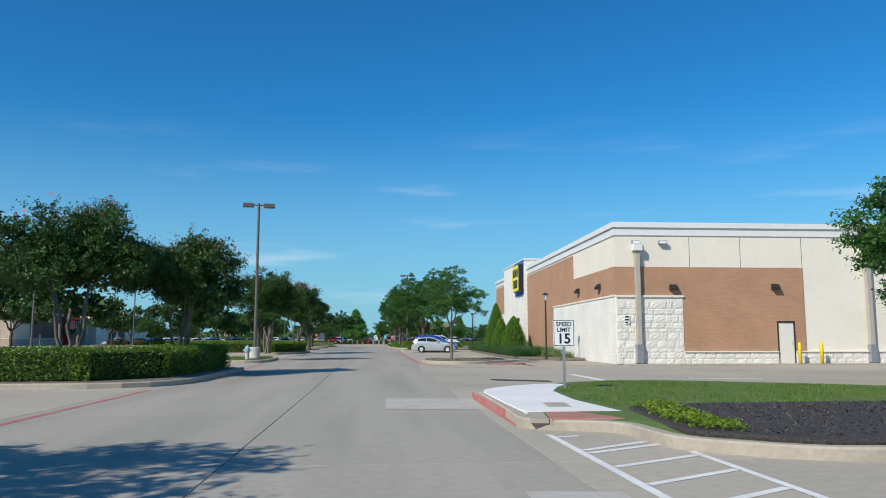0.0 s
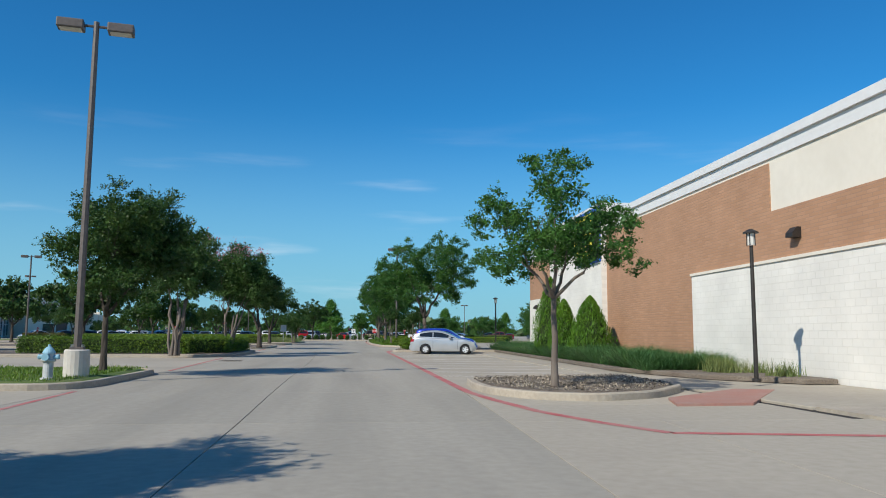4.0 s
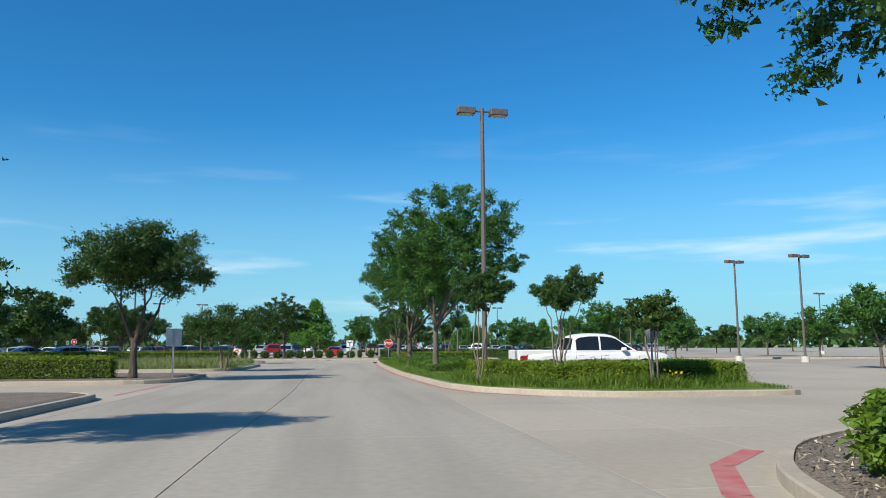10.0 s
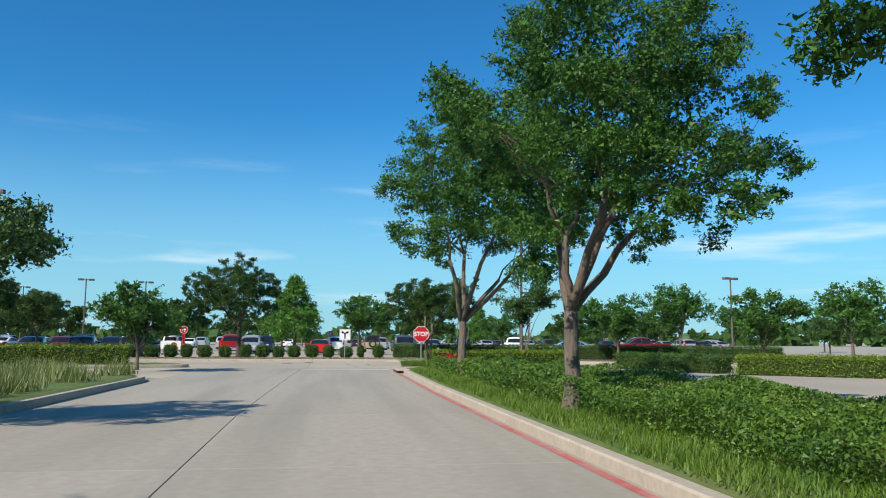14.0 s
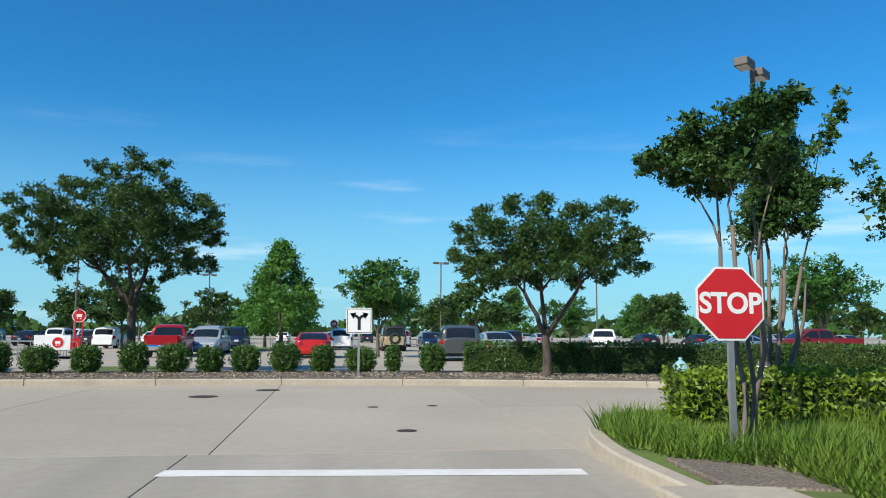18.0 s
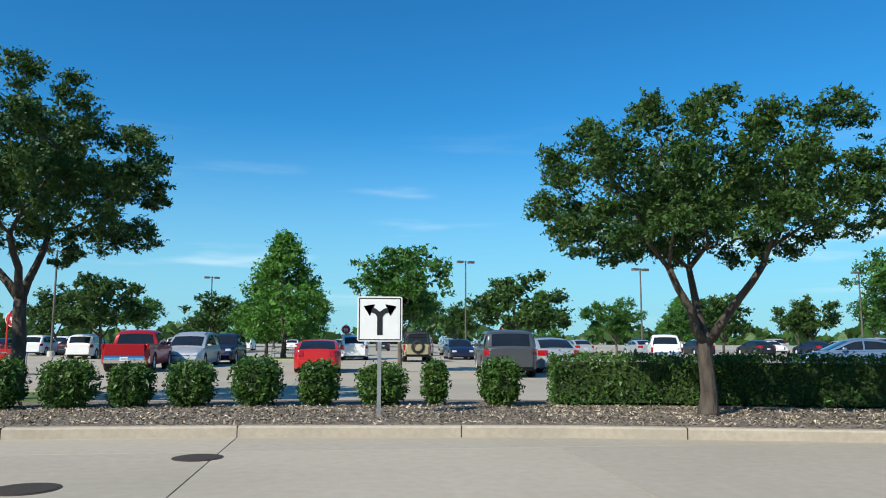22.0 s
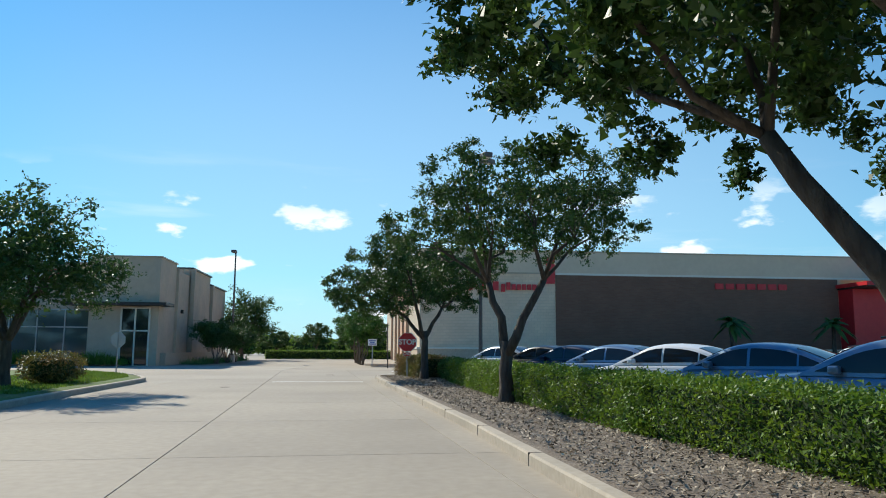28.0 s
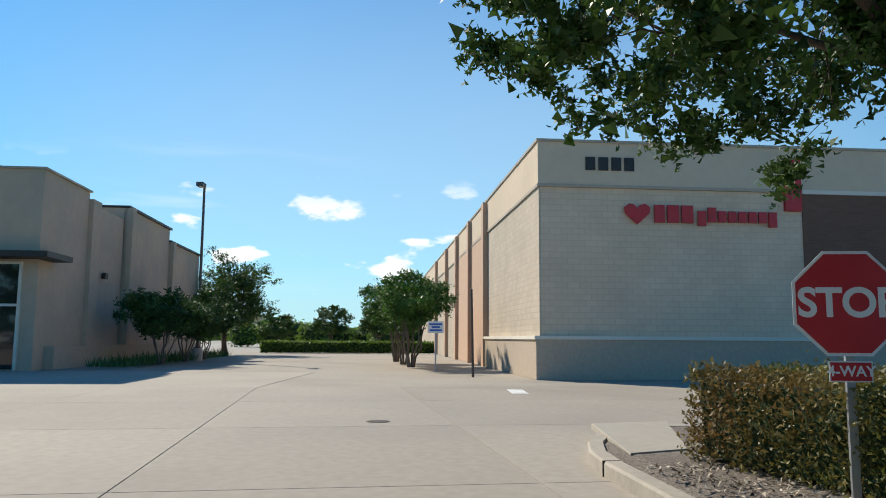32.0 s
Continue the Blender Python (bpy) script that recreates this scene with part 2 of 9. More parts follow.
def brick_material(name, c1, c2, mortar, axis, bw=0.2, bh=0.068, gap=0.008, depth=0.004):
    """Coursed brick or block on an upright wall that runs along the given axis."""
    m = material(name, c1, c2, 30, 0.85)
    n, l = m.node_tree.nodes, m.node_tree.links
    p = n["Principled BSDF"]
    geo = n["Geometry"]
    sep, com = n.new("ShaderNodeSeparateXYZ"), n.new("ShaderNodeCombineXYZ")
    l.new(geo.outputs["Position"], sep.inputs[0])
    l.new(sep.outputs[axis], com.inputs[0])
    l.new(sep.outputs["Z"], com.inputs[1])
    br = n.new("ShaderNodeTexBrick")
    br.inputs["Color1"].default_value, br.inputs["Color2"].default_value, br.inputs["Mortar"].default_value = (*c1, 1), (*c2, 1), (*mortar, 1)
    br.inputs["Scale"].default_value, br.inputs["Mortar Size"].default_value = 1.0, gap
    br.inputs["Brick Width"].default_value, br.inputs["Row Height"].default_value = bw, bh
    br.inputs["Bias"].default_value = -0.2
    l.new(com.outputs[0], br.inputs["Vector"])
    big = n.new("ShaderNodeTexNoise")
    big.inputs["Scale"].default_value, big.inputs["Detail"].default_value = 0.7, 5
    l.new(geo.outputs["Position"], big.inputs["Vector"])
    hs, mr = n.new("ShaderNodeHueSaturation"), n.new("ShaderNodeMapRange")
    mr.inputs["To Min"].default_value, mr.inputs["To Max"].default_value = 0.82, 1.18
    l.new(big.outputs["Fac"], mr.inputs["Value"])
    l.new(mr.outputs[0], hs.inputs["Value"])
    l.new(br.outputs["Color"], hs.inputs["Color"])
    l.new(hs.outputs[0], p.inputs["Base Color"])
    fine = n.new("ShaderNodeTexNoise")
    fine.inputs["Scale"].default_value, fine.inputs["Detail"].default_value = 45, 4
    l.new(geo.outputs["Position"], fine.inputs["Vector"])
    mul = n.new("ShaderNodeMath")
    mul.operation = "SUBTRACT"
    l.new(fine.outputs["Fac"], mul.inputs[0])
    l.new(br.outputs["Fac"], mul.inputs[1])
    b = n.new("ShaderNodeBump")
    b.inputs["Strength"].default_value, b.inputs["Distance"].default_value = 0.7, depth
    l.new(mul.outputs[0], b.inputs["Height"])
    l.new(b.outputs[0], p.inputs["Normal"])
    return m


def leaf_material(name, c1, c2, light=0.2):
    """Leaves: a glossy face with some light let through."""
    m = material(name, c1, c2, 1.2, 0.5, per_island=0.3, spec=0.35)
    n, l = m.node_tree.nodes, m.node_tree.links
    p = n["Principled BSDF"]
    col = p.inputs["Base Color"].links[0].from_socket
    tr, mx = n.new("ShaderNodeBsdfTranslucent"), n.new("ShaderNodeMixShader")
    hs = n.new("ShaderNodeHueSaturation")
    hs.inputs["Hue"].default_value, hs.inputs["Value"].default_value = 0.485, 1.3
    l.new(col, hs.inputs["Color"])
    l.new(hs.outputs[0], tr.inputs["Color"])
    mx.inputs[0].default_value = light
    l.new(p.outputs[0], mx.inputs[1])
    l.new(tr.outputs[0], mx.inputs[2])
    l.new(mx.outputs[0], n["Material Output"].inputs["Surface"])
    return m


CONCRETE = material("concrete", (0.375, 0.33, 0.255), (0.43, 0.378, 0.30), 7, 0.88, bump=0.002, bump_scale=60, stain=(0.285, 0.25, 0.20), stain_scale=0.2, stain_amount=0.6, per_object=0.05)
CONCRETE_STREET = material("street_concrete", (0.33, 0.285, 0.222), (0.385, 0.335, 0.265), 7, 0.88, bump=0.002, bump_scale=60, stain=(0.26, 0.225, 0.18), stain_scale=0.25, stain_amount=0.6, per_object=0.05)
CONCRETE_LANE = material("traffic_worn_concrete", (0.335, 0.302, 0.242), (0.39, 0.352, 0.286), 7, 0.85, bump=0.002, bump_scale=60, stain=(0.235, 0.215, 0.175), stain_scale=0.55, stain_amount=0.6, per_object=0.04, stain_stretch=(1.6, 0.12, 1))
CONCRETE_PALE = material("pale_concrete", (0.55, 0.51, 0.45), (0.62, 0.58, 0.52), 9, 0.85, bump=0.002, bump_scale=60, stain=(0.42, 0.38, 0.33), stain_scale=0.6, stain_amount=0.5)
DARK_METAL_POST = material("dark_post_metal", (0.06, 0.05, 0.045), (0.09, 0.08, 0.07), 10, 0.6, metal=0.3)
CONCRETE_WHITE = material("new_concrete", (0.72, 0.70, 0.66), (0.78, 0.76, 0.72), 9, 0.85, bump=0.001, stain=(0.6, 0.57, 0.52), stain_scale=0.8, stain_amount=0.4)
KERB = material("kerb_concrete", (0.385, 0.33, 0.255), (0.465, 0.405, 0.32), 14, 0.88, bump=0.003, bump_scale=50, stain=(0.28, 0.25, 0.20), stain_scale=1.3, stain_amount=0.55)
JOINT = material("joint_filler", (0.018, 0.016, 0.014), (0.04, 0.035, 0.03), 20, 0.9)
WORN_PAINT = material("worn_pale_paint", (0.52, 0.485, 0.43), (0.44, 0.40, 0.34), 10, 0.8, stain=(0.37, 0.32, 0.25), stain_scale=1.4, stain_amount=0.6)
RED_PAINT = material("worn_red_paint", (0.42, 0.085, 0.085), (0.50, 0.16, 0.145), 5, 0.8, stain=(0.42, 0.34, 0.29), stain_scale=1.1, stain_amount=0.5)
WHITE_PAINT = material("road_paint", (0.80, 0.79, 0.75), (0.70, 0.68, 0.63), 12, 0.75, stain=(0.5, 0.46, 0.40), stain_scale=1.6, stain_amount=0.4)
GRASS_GROUND = material("lawn", (0.06, 0.115, 0.018), (0.105, 0.165, 0.03), 5, 0.95, bump=0.03, bump_scale=40, stain=(0.17, 0.17, 0.06), stain_scale=0.8, stain_amount=0.5)
MULCH = material("mulch", (0.055, 0.042, 0.031), (0.30, 0.25, 0.195), 34, 0.95, bump=0.04, bump_scale=40, stain=(0.11, 0.08, 0.06), stain_scale=1.5, stain_amount=0.6, stretch=(1, 1.5, 1))
DARK_MULCH = material("dark_mulch", (0.012, 0.010, 0.009), (0.075, 0.062, 0.055), 30, 0.95, bump=0.03, bump_scale=34, stretch=(1, 1.6, 1))
FAR_GROUND = material("far_ground", (0.36, 0.33, 0.28), (0.40, 0.37, 0.31), 0.3, 0.95, stain=(0.25, 0.25, 0.13), stain_scale=0.02)


# ---- ground ----
ground = Shape()
ground.quad((-2400, -2400, -0.06), (2400, -2400, -0.06), (2400, 2400, -0.06), (-2400, 2400, -0.06))
solid("ground", ground, FAR_GROUND, "flat pale ground that reaches the horizon", "ground", kind="structure")
joints = Shape().quad((-70, -14, -0.018), (60, -14, -0.018), (60, 156, -0.018), (-70, 156, -0.018))
joints.quad((-130, 90, -0.022), (-70, 90, -0.022), (-70, 156, -0.022), (-130, 156, -0.022))
joints.quad((-150, 156, -0.020), (60, 156, -0.020), (60, 330, -0.020), (-150, 330, -0.020))
solid("joint_bed", joints, JOINT, "dark filler in the joints between concrete slabs", "joint", kind="structure")

slab_meshes = {}


def slab_mesh(w, l, h=0.018):
    """A concrete slab with broken arrises, its corner at the origin."""
    key = (round(w, 2), round(l, 2))
    if key not in slab_meshes:
        e, g = 0.003, 0.006
        ring = [[(g, g), (w - g, g), (w - g, l - g), (g, l - g)], [(g + e, g + e), (w - g - e, g + e), (w - g - e, l - g - e), (g + e, l - g - e)]]
        vs = [(x, y, -h) for x, y in ring[0]] + [(x, y, -e) for x, y in ring[0]] + [(x, y, 0) for x, y in ring[1]]
        fs = [(8, 9, 10, 11)] + [(r * 4 + i, r * 4 + (i + 1) % 4, r * 4 + 4 + (i + 1) % 4, r * 4 + 4 + i) for r in (0, 1) for i in range(4)]
        slab_meshes[key] = mesh_data("slab", vs, fs, CONCRETE)
    return slab_meshes[key]


def slab_field(owner, x0s, y0, y1, length, m=None, name="slab"):
    """Rows of slabs between the given lines across, as parts of a pavement."""
    rows = round((y1 - y0) / length)
    step = (y1 - y0) / rows
    for i in range(len(x0s) - 1):
        for j in range(rows):
            ob = new(name, slab_mesh(x0s[i + 1] - x0s[i], step))
            ob.parent = owner
            at = Matrix.Translation((x0s[i], y0 + j * step, 0))
            ob.matrix_basis = (m @ at) if m is not None else at


def along(line, y):
    for (ya, xa), (yb, xb) in zip(line, line[1:]):
        if y <= yb:
            return xa + (xb - xa) * (y - ya) / (yb - ya)
    return line[-1][1]


def slab_strip(owner, west, east, y0, y1, length, mat):
    """A row of slabs between two long joints that wander a little."""
    rows = round((y1 - y0) / length)
    step = (y1 - y0) / rows
    g, e, h = 0.006, 0.003, 0.018
    for j in range(rows):
        a, b = y0 + j * step, y0 + (j + 1) * step
        ring = []
        for k in (g, g + e):
            ring.append([(along(west, a) + k, a + k), (along(east, a) - k, a + k), (along(east, b) - k, b - k), (along(west, b) + k, b - k)])
        vs = [(x, y, -h) for x, y in ring[0]] + [(x, y, -e) for x, y in ring[0]] + [(x, y, 0) for x, y in ring[1]]
        fs = [(8, 9, 10, 11)] + [(r * 4 + i, r * 4 + (i + 1) % 4, r * 4 + 4 + (i + 1) % 4, r * 4 + 4 + i) for r in (0, 1) for i in range(4)]
        ob = new("slab", mesh_data("slab", vs, fs, mat))
        ob.parent = owner


# joints across the road and the lots: the long joints as (along, across)
J_WEST = [(-14, -4.35), (141.4, -4.35)]
J_MID = [(-14, 0.1), (20, 0.15), (36, 0.05), (44, -0.08), (60, -0.15), (70, -0.38), (86, -0.37), (95, -0.17), (106, -0.27), (120, -0.46), (126, -0.36), (137, -0.18), (141.4, -0.05)]
J_EAST = [(-14, 3.66), (30, 3.66), (36, 3.9), (41, 4.08), (60, 4.05), (72, 4.12), (82, 4.08), (92, 3.98), (100, 4.22), (141.4, 4.22)]
J_SIDE = [(-14, 5.4), (24, 5.4), (36, 6.2)]
road = thing("road", "light grey concrete drive with dark joints and worn edges", "road", kind="structure")
slab_strip(road, J_WEST, J_MID, -14, 141.4, 5.55, CONCRETE_LANE)
slab_strip(road, J_MID, J_EAST, -14, 141.4, 5.55, CONCRETE_LANE)
pave_right = thing("pavement", "light concrete parking bays and side drive", "pavement", kind="structure")
slab_strip(pave_right, J_EAST, J_SIDE, -14, 35.9, 5.55, CONCRETE)
slab_strip(pave_right, J_SIDE, [(-14, 9.6), (36, 9.6)], -14, 35.9, 5.55, CONCRETE)
slab_field(pave_right, [9.6, 15.05, 20.5, 26], -14, 35.9, 5.55)
slab_strip(pave_right, J_EAST, [(35, 9.3), (97, 9.3)], 35.9, 81.4, 2.53, CONCRETE)
slab_strip(pave_right, J_EAST, [(81, 6.45), (97, 6.45)], 81.4, 96.5, 5.05, CONCRETE)
slab_strip(pave_right, [(81, 6.45), (97, 6.45)], [(81, 9.3), (97, 9.3)], 81.4, 96.5, 5.05, CONCRETE)
slab_field(pave_right, [9.3, 14.5, 20, 26, 32], 80, 141.4, 10.2)
slab_strip(pave_right, J_EAST, [(96, 9.3), (142, 9.3)], 96.5, 141.4, 11.2, CONCRETE)
pave_left = thing("pavement", "light concrete car park beside the drive", "pavement", kind="structure")
slab_field(pave_left, [-70, -60, -50, -41, -33, -26, -20, -14.5, -9.3, -4.35], -14, 141.4, 9.7)
# the cross street follows its own line
street = thing("road", "wide light concrete cross street with long joints", "road", kind="structure")
TURN2 = pose(-60.5, 141.46, 0, 0, 0, 8.35)
for k in range(10):
    for a, b in ((-10.2, -3.6), (-3.6, 0.0), (0.0, 3.75), (3.75, 7.6), (7.6, 14.2)):
        ob = new("slab", slab_mesh(4.6, b - a))
        ob.data.materials[0] = CONCRETE_STREET
        ob.parent = street
        ob.matrix_basis = TURN2 @ Matrix.Translation((-0.6 + k * 4.6, a, 0.002 if k < 9 else 0.001))
slab_field(street, [-15.3, -7.6, -4.0, 0.17, 4.25, 8.8, 14.5, 20, 26, 32, 38, 44], 141.4, 156, 4.85)
under = Shape().box(-64, -15.3, 141.4, 156, -0.05, -0.008)
solid("pavement", under, CONCRETE_STREET, "light concrete along the cross street", "pavement", kind="structure")
lot2 = thing("pavement", "pale concrete car park of the supermarket", "pavement", kind="structure")
slab_field(lot2, [-64, -56, -48, -40, -32, -24, -16, -8, 0, 8, 16, 24, 32, 40, 48], 156, 300, 12)
fillers = Shape().box(26, 60, -14, 141, -0.05, -0.007).box(44, 60, 141, 156, -0.05, -0.007).box(48, 62, 156, 330, -0.05, -0.007).box(-130, -64, 90, 156, -0.05, -0.009).box(-80, -64, 156, 300, -0.05, -0.006)
solid("pavement", fillers, CONCRETE_STREET, "light concrete apron in front of the shops", "pavement", kind="structure")


solid("kerb_ramp", Shape().prism([(-51.3, 148.2), (-51.6, 149.3), (-48.95, 148.75), (-48.6, 148.05)], 0.1, 0.182, chamfer=0.01), CONCRETE, "worn concrete slab between the kerb and the hedge", "pavement", kind="structure")
solid("bay_line", Shape().box(-60.75, -59.3, 147.9, 148.3, 0.0, 0.006), WHITE_PAINT, "short white line painted beside the supermarket corner", "road marking", kind="structure")
solid("marker_post", Shape().tube([(-67.0, 147.3, 0.0), (-67.05, 147.25, 3.0)], [0.045, 0.035], 8), DARK_METAL_POST, "thin dark steel post at the supermarket corner", "post")


def strip(shape, pts, width, z=0.004, side=0.0):
    """A flat band of paint along a line."""
    for (ax, ay), (bx, by) in zip(pts, pts[1:]):
        d = Vector((bx - ax, by - ay)).normalized()
        n = Vector((-d.y, d.x)) * width / 2
        o = n * side
        shape.quad((ax - n.x + o.x, ay - n.y + o.y, z), (bx - n.x + o.x, by - n.y + o.y, z), (bx + n.x + o.x, by + n.y + o.y, z), (ax + n.x + o.x, ay + n.y + o.y, z))
    return shape


def round_poly(pts, r, seg=6):
    """Plan polygon with rounded corners; r one number or one per corner."""
    out, n = [], len(pts)
    for i in range(n):
        a, b, c = Vector(pts[i - 1]), Vector(pts[i]), Vector(pts[(i + 1) % n])
        rr = r[i] if isinstance(r, (list, tuple)) else r
        rr = min(rr, (a - b).length * 0.49, (c - b).length * 0.49)
        if rr < 0.02:
            out.append(tuple(b))
            continue
        p, q = b + (a - b).normalized() * rr, b + (c - b).normalized() * rr
        for k in range(seg + 1):
            t = k / seg
            out.append(tuple(p * (1 - t) ** 2 + b * 2 * t * (1 - t) + q * t * t))
    return out


def offset_poly(poly, d):
    a = sum(poly[i - 1][0] * poly[i][1] - poly[i][0] * poly[i - 1][1] for i in range(len(poly)))
    s = 1 if a > 0 else -1
    out = []
    for i in range(len(poly)):
        p, q, r = Vector(poly[i - 1]), Vector(poly[i]), Vector(poly[(i + 1) % len(poly)])
        d1, d2 = (q - p).normalized(), (r - q).normalized()
        n = (Vector((-d1.y, d1.x)) + Vector((-d2.y, d2.x)))
        n = n.normalized() * s / max(0.5, math.cos(d1.angle(d2, 0) / 2))
        out.append((q.x + n.x * d, q.y + n.y * d))
    return out


def island(pts, r, fill, label, seg=6, red=False):
    """A raised bed inside a concrete kerb. Returns the inner outline."""
    poly = round_poly(pts, r, seg)
    inner = offset_poly(poly, 0.17)
    k = Shape()
    n = len(poly)
    mid = offset_poly(poly, 0.02)
    rings = [[(x, y, -0.02) for x, y in poly], [(x, y, 0.125) for x, y in poly], [(x, y, 0.15) for x, y in mid], [(x, y, 0.15) for x, y in inner], [(x, y, 0.05) for x, y in inner]]
    a = sum(poly[i - 1][0] * poly[i][1] - poly[i][0] * poly[i - 1][1] for i in range(n))
    fs = []
    for q in range(4):
        for i in range(n):
            f = (q * n + i, q * n + (i + 1) % n, (q + 1) * n + (i + 1) % n, (q + 1) * n + i)
            fs.append(f if a > 0 else f[::-1])
    k.add([v for ring in rings for v in ring], fs)
    solid("kerb", k, KERB, label + " kerb of cast concrete with worn edges", "kerb", kind="structure")
    bed = Shape()
    ring2 = offset_poly(inner, 0.22)
    vs = [(x, y, 0.115) for x, y in inner] + [(x, y, 0.165 + 0.02 * noise.noise((x * 1.3, y * 1.3, 3))) for x, y in ring2]
    fs = [(i, (i + 1) % n, n + (i + 1) % n, n + i) for i in range(n)] + [tuple(range(n, 2 * n))]
    bed.add(vs, [f if a > 0 else f[::-1] for f in fs])
    solid("planting_bed", bed, fill, label + " bed inside the kerb", "ground", kind="structure")
    return inner


# left of the drive, one after the other
island([(-30, 20.9), (-3.6, 20.9), (-3.6, 33.4), (-30, 33.4)], [0.5, 3.2, 1.5, 0.5], MULCH, "mulched hedge island")
island([(-13, 42.2), (-4.2, 42.2), (-4.2, 50.2), (-13, 50.2)], [0.5, 1.5, 2.0, 0.5], GRASS_GROUND, "grassed lamp island")
island([(-30, 64.6), (-4.45, 64.6), (-4.45, 77.0), (-30, 77.0)], [0.5, 3.0, 2.0, 0.5], MULCH, "hedge island")
island([(-30, 85.9), (-4.8, 85.9), (-4.9, 96.5), (-30, 96.5)], [0.5, 3.0, 2.0, 0.5], MULCH, "oak island")
island([(-34, 103.5), (-4.75, 103.5), (-4.7, 111.5), (-34, 111.5)], [0.5, 2.6, 2.0, 0.5], MULCH, "oak and hedge island")
island([(-34, 117.8), (-4.4, 117.8), (-4.4, 132.4), (-34, 132.4)], [0.5, 3.0, 3.0, 0.5], GRASS_GROUND, "ornamental grass island")
island([(-5.0, 142.3), (-6.4, 144.5), (-9, 144.9), (-14, 144.1), (-22, 142.6), (-28, 141.6), (-35.6, 140.45), (-42.3, 139.6), (-45.0, 139.2), (-48.4, 137.6), (-52, 134.9), (-55.5, 131.3), (-55, 129), (-30, 135.5), (-10.4, 140.0)],
       [1.0, 1.2, 0.8, 0.5, 0.5, 0.5, 0.5, 0.5, 0.8, 1.0, 1.0, 1.0, 0.8, 0.5, 1.5], GRASS_GROUND, "corner island", 4)
# right of the drive
island([(4.02, 17.0), (3.97, 13.7), (3.88, 11.1), (5.2, 10.6), (5.3, 8.9), (6.6, 7.9), (26, 6.6), (26, 16.6), (13.2, 18.6), (10.6, 20.6), (9.0, 21.3), (7.4, 20.8), (5.8, 19.4), (4.4, 18.2)],
       [0.6, 0.3, 0.5, 0.4, 0.5, 0.5, 0.5, 0.5, 2.0, 0.8, 0.8, 0.8, 0.6, 0.6], GRASS_GROUND, "lawn corner")
path_corner = solid("footpath", Shape().prism([(4.1, 12.02), (4.08, 14.0), (4.1, 16.6), (4.24, 17.3), (4.62, 18.0), (5.15, 18.6), (5.8, 19.12), (6.35, 19.3), (6.55, 18.95), (6.1, 18.0), (5.66, 16.6), (5.5, 14.2), (5.66, 11.95)], 0.1, 0.172, chamfer=0.01), CONCRETE_WHITE, "new white concrete footpath with a ramp", "pavement", kind="structure")
solid("ramp_flare", Shape().prism([(3.98, 11.0), (4.24, 10.95), (4.38, 12.0), (4.15, 12.0)], 0.1, 0.166).prism([(5.42, 10.9), (5.7, 10.7), (5.74, 10.3), (5.86, 12.5), (5.7, 11.93)], 0.1, 0.166), KERB, "concrete flares beside the ramp", "pavement", kind="structure")
solid("tactile_paving", Shape().prism([(4.28, 10.95), (5.38, 10.9), (5.63, 11.93), (4.42, 12.0)], 0.06, 0.168, chamfer=0.01), material("brick_red_paver", (0.36, 0.15, 0.11), (0.42, 0.19, 0.14), 25, 0.85, bump=0.004, stain=(0.4, 0.27, 0.2), stain_scale=2), "brick red tactile paving on the ramp", "pavement", kind="structure")
for x, y in ((4.86, 12.93), (4.92, 13.36)):
    part("utility_lid", Shape().soft_box(x - 0.2, x + 0.2, y - 0.2, y + 0.2, 0.15, 0.178, 0.004), CONCRETE, path_corner, "square grey utility lid")
island([(-6.6, 155.75), (-3.4, 157.0), (-3.6, 160.4), (-6.9, 159.6)], 0.5, GRASS_GROUND, "small grass square")
island([(-6.3, 190.6), (-1.2, 190.6), (-1.2, 196.2), (-6.3, 196.2)], 0.6, GRASS_GROUND, "cypress lawn")
island([(-13, -3), (-6.6, -3), (-6.6, 5.6), (-13, 5.6)], 1.2, MULCH, "mulched island")
solid("planting_bed", Shape().prism(round_poly([(5.62, 10.3), (5.56, 9.1), (6.72, 8.14), (25.5, 6.86), (25.5, 13.4), (7.0, 13.0), (5.9, 12.5)], 0.3, 4), 0.1, 0.2, chamfer=0.03), DARK_MULCH, "dark shredded mulch bed on the corner", "ground", kind="structure")
island([(4.6, 44.6), (4.42, 42.6), (4.5, 40.9), (5.2, 39.5), (6.3, 39.0), (7.8, 39.7), (9.2, 41.6), (9.2, 45.6)], [0.5, 0.6, 0.6, 0.5, 0.5, 0.6, 0.6, 0.5], MULCH, "young tree island")
island([(4.45, 76.9), (14.0, 76.7), (14.0, 84.8), (8.2, 84.6), (6.6, 83.4), (5.4, 81.6), (4.75, 79.6)], [0.6, 0.5, 0.5, 0.6, 0.8, 0.8, 0.6], MULCH, "car park end island")
island([(5.2, 96.4), (6.7, 94.4), (8.5, 93.3), (13.5, 93.2), (13.5, 99.0), (7.2, 99.2), (7.2, 106.2), (8.1, 109.0), (8.8, 118), (9.0, 136.5), (13.4, 138.6), (13.4, 143.4), (7.4, 144.5), (6.2, 144.4), (5.3, 143.5), (4.55, 142.0), (4.2, 140.4), (3.9, 126), (3.95, 110), (4.15, 106.2), (4.55, 99.0)],
       [0.8, 0.8, 0.6, 0.8, 0.8, 0.6, 0.6, 0.8, 0.3, 0.8, 0.6, 1.2, 0.5, 0.5, 0.5, 0.6, 0.8, 0.2, 0.2, 0.2, 0.6], GRASS_GROUND, "long planted island", 4)
